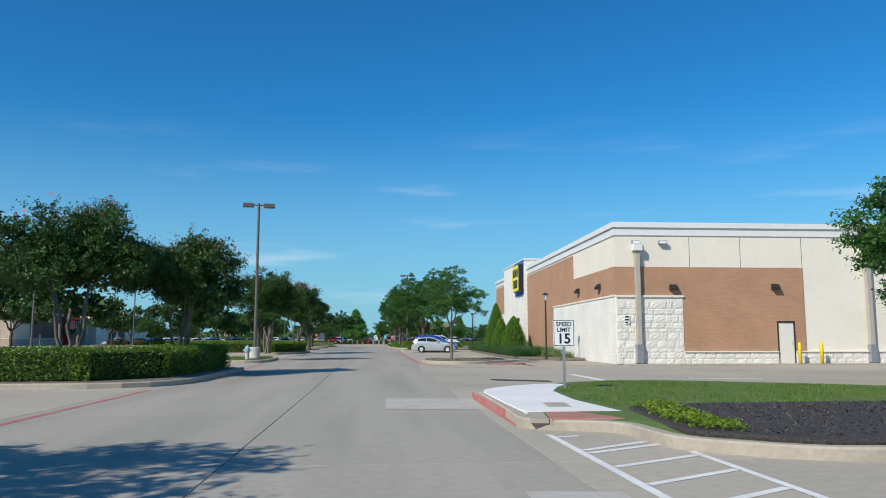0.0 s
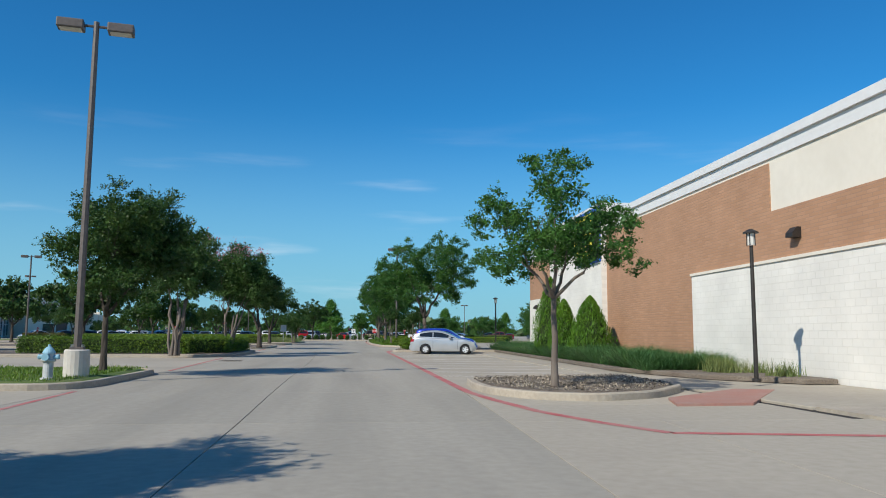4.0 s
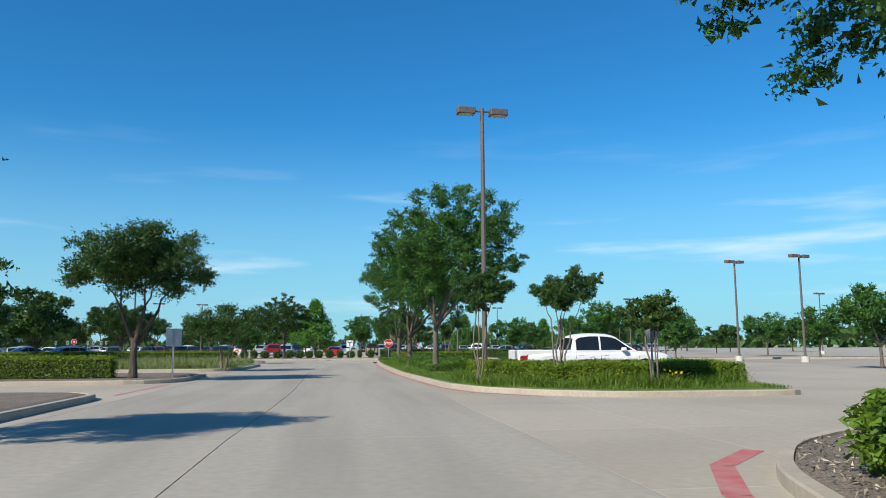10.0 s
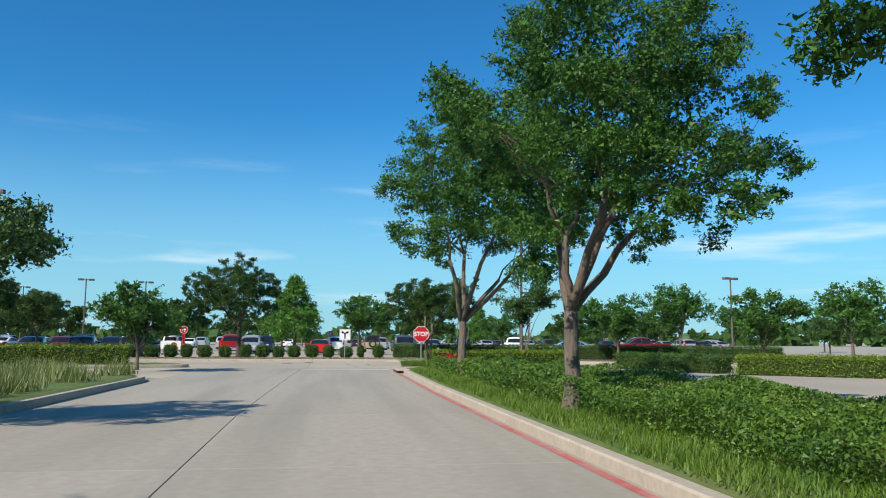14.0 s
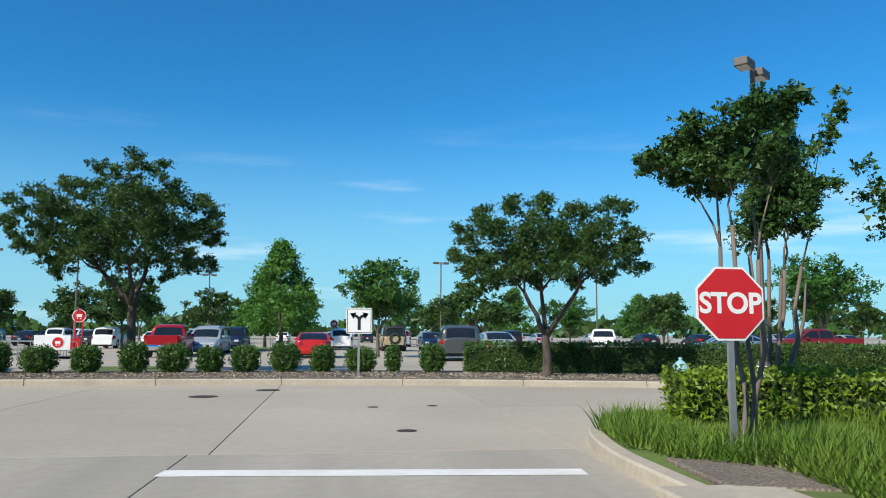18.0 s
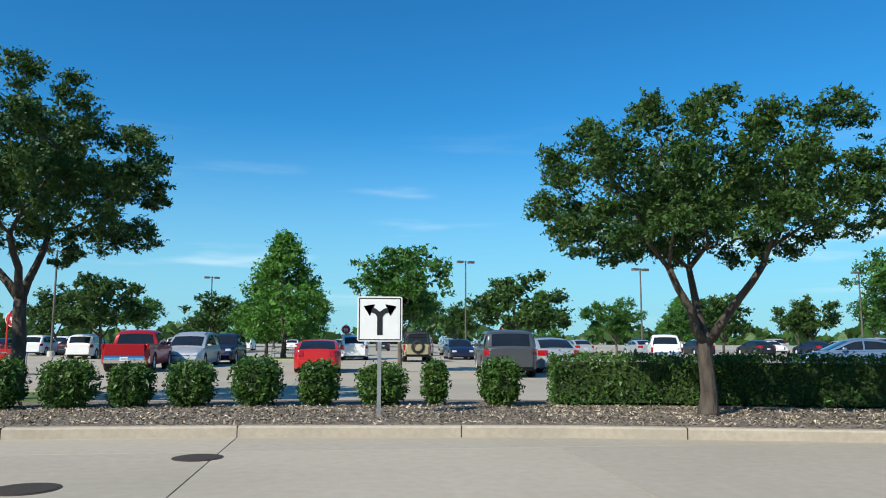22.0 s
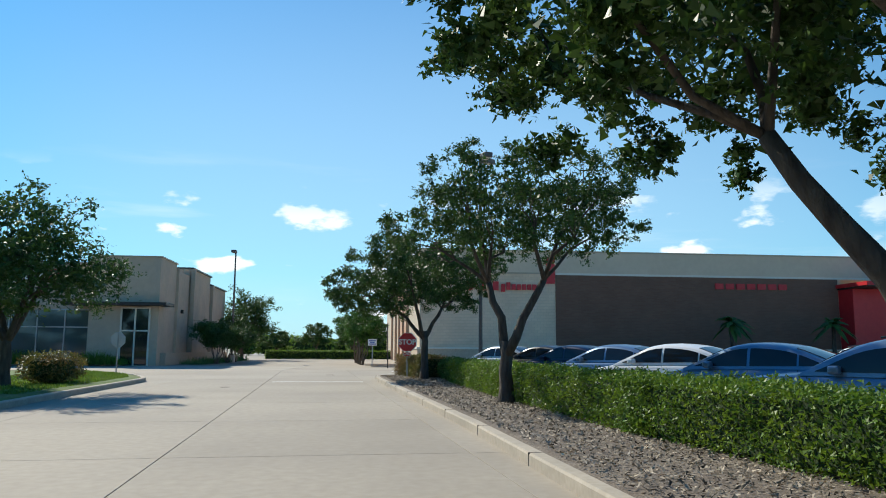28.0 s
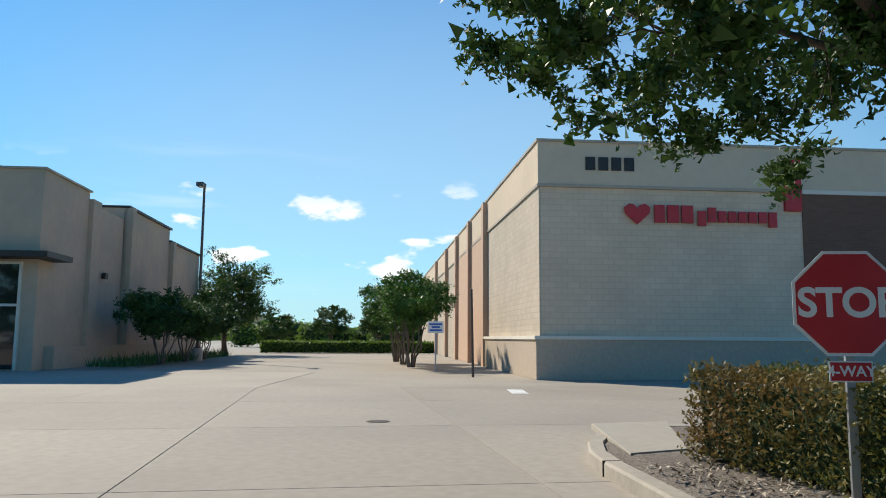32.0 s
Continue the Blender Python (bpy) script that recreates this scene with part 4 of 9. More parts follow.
for k in range(7):
    part("sign_letter", Shape().box(0.05, 0.12, 20.6 + k * 0.78, 21.2 + k * 0.78, 5.55, 5.95), RED_SIGN, market, "plain red bar")
# entrance, canopy and the tall block with the letters
part("entrance_wall", Shape().box(-20, -1.0, 30, 47, 0, 7.7), TAN_PANEL, market, "tan wall above the entrance")
part("red_wall", Shape().box(-1.0, 1.6, 29.8, 33.3, 0, 5.6), RED_SIGN, market, "bright red entrance return wall")
glazing = part("entrance_glazing", Shape().box(-0.4, -0.34, 33.3, 46.2, 0.3, 5.5), SHOP_GLASS, market, "tall glazed entrance front")
for k in range(9):
    y = 33.4 + k * 1.59
    part("mullion", Shape().box(-0.34, -0.2, y - 0.05, y + 0.05, 0, 5.5), WHITE_SIGN, glazing, "pale window mullion")
for z in (0.25, 2.7, 4.1, 5.45):
    part("transom", Shape().box(-0.34, -0.22, 33.3, 46.2, z - 0.05, z + 0.05), WHITE_SIGN, glazing)
canopy = part("canopy", Shape().box(-1.2, 3.4, 29.6, 50.0, 5.72, 5.98), RED_SIGN, market, "flat red-edged canopy")
part("canopy_soffit", Shape().box(-1.1, 3.3, 29.7, 49.9, 5.62, 5.72), DARK_METAL, canopy)
for y in (34.5, 40.5, 46.5):
    part("column", Shape().tube([(2.4, y, 0), (2.4, y, 5.62)], 0.11, 10), WHITE_SIGN, canopy)
part("tall_block", Shape().box(-8, 3.0, 42, 68.5, 5.99, 9.3).box(-8, 3.0, 46.3, 68.5, 0, 5.99), CREAM, market, "tall cream block")
part("coping", Shape().box(-8.1, 3.12, 41.9, 68.6, 9.3, 9.42), METAL_CAP, market)
for k in range(5):
    y = 49.3 + k * 1.4
    part("letter", Shape().box(3.0, 3.08, y, y + 0.95, 6.6, 7.9), BLACK_PAINT, market, "dark letter drawn as a bar")
RED_DARK = material("dark_red_letters", (0.16, 0.02, 0.03), (0.2, 0.03, 0.04), 2, 0.5)
ring = Shape()
for k in range(24):
    a0, a1 = 2 * math.pi * k / 24, 2 * math.pi * (k + 1) / 24
    ring.quad(*[(3.06, 57.7 + r * math.cos(a), 7.2 + r * math.sin(a)) for r, a in ((0.55, a0), (0.85, a0), (0.85, a1), (0.55, a1))])
part("roundel", ring, RED_DARK, market, "dark red ring of a shop name")
for k in range(6):
    part("letter", Shape().box(3.0, 3.06, 59.3 + k * 1.3, 60.3 + k * 1.3, 6.6, 7.8), RED_DARK, market, "dark red letter drawn as a bar")
part("brown_wall", Shape().box(-20, 0.4, 68.5, 88, 0, 6.2), BROWN_BRICK, market, "brown brick wing")
for y0, y1 in ((81, 93), (94.6, 102), (102.5, 110), (110.5, 117)):
    part("upper_wall", Shape().box(-24, -1.5, y0, y1, 0, 9.8), CREAM, market, "cream upper wall behind the wing")
    part("coping", Shape().box(-24, -1.4, y0 - 0.05, y1 + 0.05, 9.8, 9.92), TAN_CAP, market)
part("upper_wall", Shape().box(-24, -1.7, 68, 130, 0, 7.6), CREAM, market)
part("side_wing", Shape().box(-24, 0.6, 88, 130, 0, 6.6), CREAM, market)
for k in range(5):
    part("pier", Shape().box(-1.6, 0.9, 90 + k * 8, 90.8 + k * 8, 0, 7.4), CREAM, market)
part("window_band", Shape().box(3.0, 3.06, 58, 66, 0.8, 3.0), SHOP_GLASS, market)

# the smaller shop over the cross street
PLASTER = material("grey_tan_render", (0.53, 0.40, 0.285), (0.58, 0.445, 0.32), 3, 0.9, bump=0.003, bump_scale=60, stain=(0.36, 0.32, 0.26), stain_scale=0.6)
shop = thing("shop_building", "low tan rendered corner shop with glazed front and dark canopy", "building", pose(-70.9, 130.6, 0, 0, 0, 5.0))
part("wall", Shape().box(-8.6, 0, -40, 0, 0, 7.3), PLASTER, shop, "tan rendered wall")
part("corner_block", Shape().box(-3.4, 1.3, -4.6, 0.15, 0, 7.7), PLASTER, shop, "raised corner block")
part("corner_pier", Shape().box(-4.4, -3.4, -1.5, 0.35, 0, 7.4), PLASTER, shop)
part("coping", Shape().box(-3.5, 1.4, -4.7, 0.25, 7.7, 7.78).box(-8.6, 0.12, -40.1, -5.3, 7.3, 7.38), TAN_CAP, shop)
for x0, x1, z in ((-16.8, -8.6, 7.9), (-25, -16.8, 7.15)):
    part("side_wall", Shape().box(x0, x1, -14, 0.15, 0, z), PLASTER, shop)
    part("coping", Shape().box(x0 - 0.05, x1 + 0.05, -14, 0.3, z, z + 0.12), DARK_METAL, shop)
    part("pier", Shape().box(x1 - 0.6, x1, 0.0, 0.45, 0, z + 0.02), PLASTER, shop)
part("stone_base", Shape().box(-25, 0.35, 0.05, 0.55, 0, 0.9), GREY_STONE, shop)
part("canopy", Shape().box(0, 2.4, -6.0, 0.9, 4.2, 4.42).box(0, 2.0, -30, -8.5, 4.2, 4.42), DARK_METAL, shop, "thin dark canopy")
sd = part("door", Shape().box(1.3, 1.34, -2.3, -0.5, 0.05, 4.0), TINTED, shop, "dark glazed shop door")
fr = Shape()
for y in (-2.36, -1.4, -0.44):
    fr.box(1.3, 1.42, y - 0.05, y + 0.05, 0, 4.1)
for z in (2.45, 4.05):
    fr.box(1.3, 1.42, -2.36, -0.44, z - 0.05, z + 0.05)
part("door_frame", fr, CREAM, sd)
win = part("window", Shape().box(0.0, 0.05, -16, -4.7, 0.7, 3.9), SHOP_GLASS, shop, "blue-grey shop window")
fr = Shape()
for k in range(7):
    fr.box(0.05, 0.13, -16 + k * 1.88 - 0.04, -16 + k * 1.88 + 0.04, 0.6, 4.0)
for z in (0.65, 2.7, 3.95):
    fr.box(0.05, 0.12, -16, -4.7, z - 0.04, z + 0.04)
part("window_frame", fr, GREY_METAL, win)
gsl = Shape()
for k in range(8):
    gsl.box(0.02, 0.12, -11.0 + k * 0.74, -10.42 + k * 0.74, 6.1, 6.85, 1 if k > 3 else 0)
part("shop_sign", gsl, [WHITE_SIGN, RED_SIGN], shop, "white and red shop lettering drawn as bars")
part("house_number", Shape().box(1.3, 1.36, -4.9, -4.5, 6.7, 7.2).box(1.3, 1.36, -4.4, -4.0, 6.7, 7.2).box(1.3, 1.36, -3.9, -3.5, 6.7, 7.2).box(1.3, 1.36, -3.4, -3.0, 6.7, 7.2), DARK_METAL, shop)
wall_pack((-6.0, 0.2, 4.0), "x", shop).rotation_euler = (0, 0, 0)


# ---- plants ----
BARK = material("grey_brown_bark", (0.045, 0.035, 0.028), (0.105, 0.085, 0.066), 11, 0.95, bump=0.07, bump_scale=16, stretch=(1, 1, 0.25))
BARK_PALE = material("pale_smooth_bark", (0.125, 0.102, 0.082), (0.205, 0.17, 0.138), 7, 0.85, bump=0.03, bump_scale=12, stretch=(1, 1, 0.3), stain=(0.12, 0.09, 0.07), stain_scale=2)
BARK_ELM = material("furrowed_elm_bark", (0.095, 0.074, 0.056), (0.175, 0.142, 0.112), 22, 0.92, bump=0.05, bump_scale=26, stretch=(1, 1, 0.22), stain=(0.085, 0.075, 0.065), stain_scale=1.5)
LEAF_OAK = leaf_material("oak_leaf", (0.024, 0.072, 0.014), (0.068, 0.128, 0.024), 0.2)
LEAF_ELM = leaf_material("elm_leaf", (0.026, 0.098, 0.016), (0.075, 0.182, 0.028), 0.2)
LEAF_MYRTLE = leaf_material("myrtle_leaf", (0.026, 0.078, 0.016), (0.068, 0.132, 0.026), 0.14)
LEAF_CYPRESS = leaf_material("cypress_leaf", (0.06, 0.17, 0.022), (0.09, 0.22, 0.03))
LEAF_HEDGE = leaf_material("hedge_leaf", (0.075, 0.16, 0.018), (0.145, 0.235, 0.024), 0.3)
LEAF_BRIGHT = leaf_material("bright_hedge_leaf", (0.12, 0.20, 0.015), (0.18, 0.26, 0.02), 0.25)
LEAF_HOLLY = leaf_material("holly_leaf", (0.035, 0.10, 0.018), (0.075, 0.15, 0.024), 0.2)
LEAF_RUSTY = leaf_material("rusty_hedge_leaf", (0.10, 0.13, 0.025), (0.20, 0.13, 0.04), 0.25)
LEAF_JUNIPER = leaf_material("juniper_leaf", (0.075, 0.19, 0.015), (0.125, 0.25, 0.02), 0.3)
FLOWER_PINK = leaf_material("pink_blossom", (0.42, 0.16, 0.2), (0.5, 0.2, 0.24), 0.3)
FLOWER_YELLOW = leaf_material("yellow_blossom", (0.7, 0.5, 0.02), (0.8, 0.6, 0.03), 0.3)
BLADE = leaf_material("grass_blade", (0.085, 0.175, 0.018), (0.165, 0.25, 0.034), 0.3)
LEAF_COVER = leaf_material("jasmine_leaf", (0.05, 0.125, 0.018), (0.12, 0.21, 0.026), 0.2)
BLADE_DARK = leaf_material("blue_green_blade", (0.042, 0.125, 0.036), (0.085, 0.185, 0.055), 0.22)
BLADE_PALE = leaf_material("pale_blade", (0.15, 0.2, 0.06), (0.23, 0.27, 0.095), 0.3)
# near-black green for the hearts of clipped plants: shade between leaves, put into colour
SHADE_CORE = material("inner_shade", (0.018, 0.038, 0.007), (0.03, 0.055, 0.01), 9, 0.95, bump=0.06, bump_scale=14)


def cards(name, p, u, w, mats):
    """Many leaves in one mesh: pointed four-sided blades at p, with half axes u (along) and w (across)."""
    n = len(p)
    v = np.stack([p - u, p + w - u * 0.1, p + u, p - w - u * 0.1], 1).reshape(-1, 3).astype(np.float32)
    me = bpy.data.meshes.new(name)
    me.vertices.add(4 * n)
    me.vertices.foreach_set("co", v.ravel())
    me.loops.add(4 * n)
    me.loops.foreach_set("vertex_index", np.arange(4 * n, dtype=np.int32))
    me.polygons.add(n)
    me.polygons.foreach_set("loop_start", np.arange(0, 4 * n, 4, dtype=np.int32))
    for m in mats if isinstance(mats, (list, tuple)) else [mats]:
        me.materials.append(m)
    me.update()
    return me


def leaflets(name, p, u, w, mats):
    """Many small three-cornered leaves in one mesh."""
    n = len(p)
    v = np.stack([p + u, p - u * 0.7 + w, p - u * 0.7 - w], 1).reshape(-1, 3).astype(np.float32)
    me = bpy.data.meshes.new(name)
    me.vertices.add(3 * n)
    me.vertices.foreach_set("co", v.ravel())
    me.loops.add(3 * n)
    me.loops.foreach_set("vertex_index", np.arange(3 * n, dtype=np.int32))
    me.polygons.add(n)
    me.polygons.foreach_set("loop_start", np.arange(0, 3 * n, 3, dtype=np.int32))
    me.materials.append(mats)
    me.update()
    return me


def leaf_axes(r, n, size, up=0.6, squash=0.5):
    """Random half axes of leaves that lie more or less level."""
    nrm = r.normal(size=(n, 3)) + np.array([0, 0, up * 2])
    nrm /= np.linalg.norm(nrm, axis=1, keepdims=True)
    a = r.normal(size=(n, 3))
    a -= nrm * (a * nrm).sum(1, keepdims=True)
    a /= np.linalg.norm(a, axis=1, keepdims=True)
    b = np.cross(nrm, a)
    s = size * r.uniform(0.6, 1.3, (n, 1))
    return a * s, b * s * squash


def crown_cloud(r, n, centre, radii, clumps, spread, shape="round", hollow=0.5):
    """Leaves on sprays round clumps, the clumps gathered on boughs; returns leaf places, clumps, their sizes and the bough of each."""
    radii = np.array(radii)
    nb = max(8, clumps // 6)
    boughs = []
    for k in range(nb):
        z = 1 - 2 * (k + 0.5) / nb
        a = 2.399963 * k + r.uniform(-0.35, 0.35)
        if shape == "dome" and z < -0.8:
            z = -0.6
        e = math.sqrt(1 - z * z)
        boughs.append(np.array([e * math.cos(a), e * math.sin(a), z]) * r.uniform(hollow + 0.12, 0.92))
    c, owner = [], []
    while len(c) < clumps:
        k = int(r.integers(0, nb))
        q = boughs[k] * r.uniform(0.75, 1.08) + r.normal(size=3) * 0.23
        ln = np.linalg.norm(q)
        q *= min(1.0, 1.04 / ln)
        t = (q[2] + 1) / 2
        q = q * radii
        if shape == "cone":
            t = r.uniform(0, 1) ** 1.3
            a = r.uniform(0, 2 * math.pi)
            rr = radii[0] * min(1.0, 0.6 + 3 * t) * (1 - t) ** 0.75 * r.uniform(0.35, 1.0) ** 0.5
            q = np.array([rr * math.cos(a), rr * math.sin(a), radii[2] * (2 * t - 1)])
        if shape == "vase":
            q[:2] *= 0.66 + 0.46 * min(1, t * 1.6)
        if shape == "dome":
            q[2] = q[2] * (1.24 if q[2] > 0 else 0.72) - 0.24 * radii[2]
        c.append(q + centre)
        owner.append(k)
    c, owner = np.array(c), np.array(owner)
    size = spread * r.uniform(0.6, 1.3, clumps)
    return sprays(r, n, c, size, centre), c, size, owner


def mass_cloud(r, n, masses, turn):
    """Leaves in the foliage masses of a crown, each given by its offset across, height and radius, and set out in depth round the stem."""
    us = [m[0] for m in masses]
    half, mid = (max(us) - min(us)) / 2 + 0.2, (max(us) + min(us)) / 2
    ca, sa = math.cos(radians(turn)), math.sin(radians(turn))
    low = min(m[1] for m in masses)
    big = []
    for u, z, rad in masses:
        deep = 0.92 * math.sqrt(max(0.2 * half * half, half * half - (u - mid) ** 2))
        for s in (-0.66, 0.0, 0.66):
            a = u * (1 - 0.12 * abs(s)) + r.normal() * 0.1 * rad
            b = s * deep + r.normal() * 0.3 * rad
            big.append((a * ca - b * sa, a * sa + b * ca, low + (z - low) * (1 - 0.25 * abs(s)) - 0.04 * rad + r.normal() * 0.1 * rad, rad))
    c, size = [], []
    for x, y, z, rad in big:
        for k in range(6):
            d = r.normal(size=3)
            d *= r.uniform(0.35, 0.72) * rad / np.linalg.norm(d)
            c.append((x + d[0], y + d[1], z + 0.85 * d[2]))
            size.append(rad * r.uniform(0.4, 0.64))
    for k in range(3 * len(big)):
        p, q = big[int(r.integers(len(big)))], big[int(r.integers(len(big)))]
        if 0.3 < math.dist(p[:3], q[:3]) < 1.5 * (p[3] + q[3]):
            f = r.uniform(0.4, 0.6)
            c.append(tuple(p[m] * f + q[m] * (1 - f) for m in range(3)))
            size.append(0.55 * min(p[3], q[3]))
    c, size = np.array(c), np.array(size)
    seeds = [int(np.argmax(c[:, 2]))]
    while len(seeds) < max(5, len(masses) // 3):
        d = np.min(np.linalg.norm(c[:, None, :] - c[seeds][None], axis=2), axis=1)
        seeds.append(int(np.argmax(d)))
    owner = np.argmin(np.linalg.norm(c[:, None, :] - c[seeds][None], axis=2), axis=1)
    return sprays(r, n, c, size, c.mean(axis=0)), c, size, owner


def sprays(r, n, c, size, centre):
    """Leaf places on sprays that stand out from the clumps."""
    clumps, ns = len(c), 20
    out = c - centre
    out /= np.maximum(0.2, np.linalg.norm(out, axis=1, keepdims=True))
    d = r.normal(size=(clumps, ns, 3)) + out[:, None, :] * 0.4 + np.array([0, 0, 0.1])
    d /= np.linalg.norm(d, axis=2, keepdims=True)
    reach = r.uniform(0.7, 1.05, (clumps, ns)) * np.where(r.uniform(size=(clumps, ns)) < 0.14, 1.5, 1.0)
    w = size ** 2
    i = r.choice(clumps, n, p=w / w.sum())
    j = r.integers(0, ns, n)
    s = r.uniform(0.08, 1.0, n) ** 0.55 * reach[i, j]
    p = c[i] + d[i, j] * np.array([1, 1, 0.72]) * (s * size[i])[:, None] + r.normal(size=(n, 3)) * (0.075 * size[i])[:, None] * np.array([1, 1, 0.8])
    return p


def bent(r, a, b, bow, wob):
    """Five points of a crooked limb from a to b."""
    ln = (b - a).length
    return [a + (b - a) * f + Vector((0, 0, bow * ln * math.sin(math.pi * f))) + (Vector(r.normal(size=3)) * wob * ln if 0 < f < 1 else Vector((0, 0, 0))) for f in (0, 0.25, 0.5, 0.75, 1)]


def limbs(r, base, fork, c, owner, trunk_r, stems=1, lean=0.0, limbs_n=4, twigs=4):
    """A tapered trunk that forks into a few heavy limbs, these into boughs, these into twigs among the clumps."""
    s = Shape()
    b0 = Vector(base)
    tops = []
    multi = stems > 2
    if not multi:
        top = b0 + Vector((lean * fork, 0, fork))
        pts = bent(r, b0, top, 0.0, 0.009)
        s.tube([b0 - Vector((0, 0, 0.06)), b0 + Vector((0, 0, 0.05))] + pts[1:], [trunk_r * 1.55, trunk_r * 1.25, trunk_r * 1.02, trunk_r * 0.94, trunk_r * 0.88, trunk_r * 0.8], 12)
        limbs_n = max(limbs_n, stems) if stems == 1 else 2
    else:
        limbs_n = stems
    boughs = {k: Vector(c[owner == k].mean(axis=0)) for k in set(owner.tolist())}
    mid = Vector(c.mean(axis=0))
    ang0 = r.uniform(0, 2 * math.pi)
    groups = [[] for _ in range(limbs_n)]
    for k, b in boughs.items():
        a = (math.atan2(b.y - mid.y, b.x - mid.x) - ang0) % (2 * math.pi)
        groups[min(limbs_n - 1, int(a / (2 * math.pi) * limbs_n))].append(k)
    for g, ks in enumerate(groups):
        a = ang0 + 2 * math.pi * (g + 0.5) / limbs_n
        goal = sum((boughs[k] for k in ks), Vector((0, 0, 0))) / len(ks) if ks else mid + Vector((math.cos(a), math.sin(a), 0.3))
        if multi:
            rr = trunk_r * 0.5
            start = b0 + Vector((math.cos(a), math.sin(a), 0)) * trunk_r * 1.4
            join = b0 + Vector(((goal.x - b0.x) * 0.42, (goal.y - b0.y) * 0.42, fork * r.uniform(0.95, 1.2)))
            pts = bent(r, start, join, 0.0, 0.025)
            s.tube([start - Vector((0, 0, 0.06))] + pts, [rr * 1.4, rr * 1.2, rr, rr * 0.92, rr * 0.85, rr * 0.78], 8)
            k0 = rr * 0.78
        else:
            k0 = trunk_r * (0.72 if limbs_n == 2 else 0.6)
            join = top + (goal - top) * 0.48 + Vector((0, 0, -0.05 * (goal - top).length))
            s.tube(bent(r, top - Vector((0, 0, trunk_r * 2.2)), join, 0.0, 0.02), [k0 * 1.1, k0 * 0.98, k0 * 0.84, k0 * 0.76, k0 * 0.66], 9)
            k0 *= 0.66
        for k in ks:
            e = join + (boughs[k] - join) * 0.9
            k1 = k0 * r.uniform(0.55, 0.8)
            pts = bent(r, join - (e - join).normalized() * k0 * 0.4, e, 0.05, 0.04)
            s.tube(pts, [k1, k1 * 0.82, k1 * 0.62, k1 * 0.42, k1 * 0.2], 7)
            for q in c[owner == k][:twigs]:
                t = pts[int(r.integers(2, 5))]
                s.tube(bent(r, t, t + (Vector(q) - t) * 0.85, 0.04, 0.06), [k1 * 0.34, k1 * 0.28, k1 * 0.2, k1 * 0.14, k1 * 0.05], 5, caps=False)
    return s


def tree(x, y, h, rad, fork, trunk_r, kind, leaves, size, seed, label, stems=1, base=0.18, group="", lean=0.0, name="tree", clumps=None, low=None, blossom=0, knot=0.5, shift=(0.0, 0.0), ry=None, limbs_n=4, masses=None, turn=0.0):
    """A tree: crooked limbs and a crown of separate leaves on sprays in clumps."""
    r = np.random.default_rng(seed)
    mats = {"oak": (BARK, LEAF_OAK), "elm": (BARK_ELM, LEAF_ELM), "myrtle": (BARK_PALE, LEAF_MYRTLE), "cypress": (BARK, LEAF_CYPRESS), "young": (BARK_PALE, LEAF_ELM)}[kind]
    low = fork * 0.95 if low is None else low
    leaves, size = int(leaves * (2.3 if masses else 1.5)), size * (0.68 if masses else 0.82)
    rz = (h - low) / 2
    c = np.array([lean * h * 0.6 + shift[0], shift[1], low + rz])
    shape = {"oak": "dome", "elm": "vase", "myrtle": "vase", "cypress": "cone", "young": "cone"}[kind]
    k = int(1.2 * (clumps or 34 + rad * 16))
    spread = rad * (0.225 if kind != "cypress" else 0.2)
    if masses:
        p, cl, cs, owner = mass_cloud(r, leaves, masses, turn)
        c, spread = cl.mean(axis=0), float(cs.mean())
    else:
        p, cl, cs, owner = crown_cloud(r, leaves, c, (rad - spread * 0.6, (ry or rad) - spread * 0.6, rz - spread * 0.4), k, spread, shape)
    u, w = leaf_axes(r, leaves, size * 1.06, 0.35 if kind != "cypress" else 0.1)
    t = thing(name, label, "tree", pose(x, y, base), group)
    part("trunk", limbs(r, (0, 0, 0), fork, cl, owner, trunk_r, stems, lean, limbs_n, 4 if leaves > 14000 else 1), mats[0], t, smooth=True)
    part("crown", leaflets("crown", p, u, w, mats[1]), None, t)
    if knot:
        m = int(leaves * 0.16)
        i = r.choice(len(cl), m, p=cs ** 2 / (cs ** 2).sum())
        q = cl[i] + r.normal(size=(m, 3)) * np.array([1, 1, 0.7]) * (cs[i] * 0.3)[:, None]
        q = np.where(r.uniform(size=(m, 1)) < 0.4, c + (q - c) * r.uniform(0.4, 0.88, (m, 1)) + r.normal(size=(m, 3)) * spread * 0.35, q)
        uu, ww = leaf_axes(r, m, size * 1.9, 0.3, 0.65)
        part("inner_crown", leaflets("inner_crown", q, uu, ww, mats[1]), None, t)
    if blossom:
        tops = cl[np.argsort(-cl[:, 2])[: max(4, len(cl) // 5)]]
        q = tops[r.integers(0, len(tops), blossom)] + r.normal(size=(blossom, 3)) * 0.16 + np.array([0, 0, spread * 0.8])
        uu, ww = leaf_axes(r, blossom, size * 1.5, 0.2, 0.8)
        part("blossom", cards("blossom", q, uu, ww, FLOWER_PINK), None, t, "fading pink blossom")
    return t


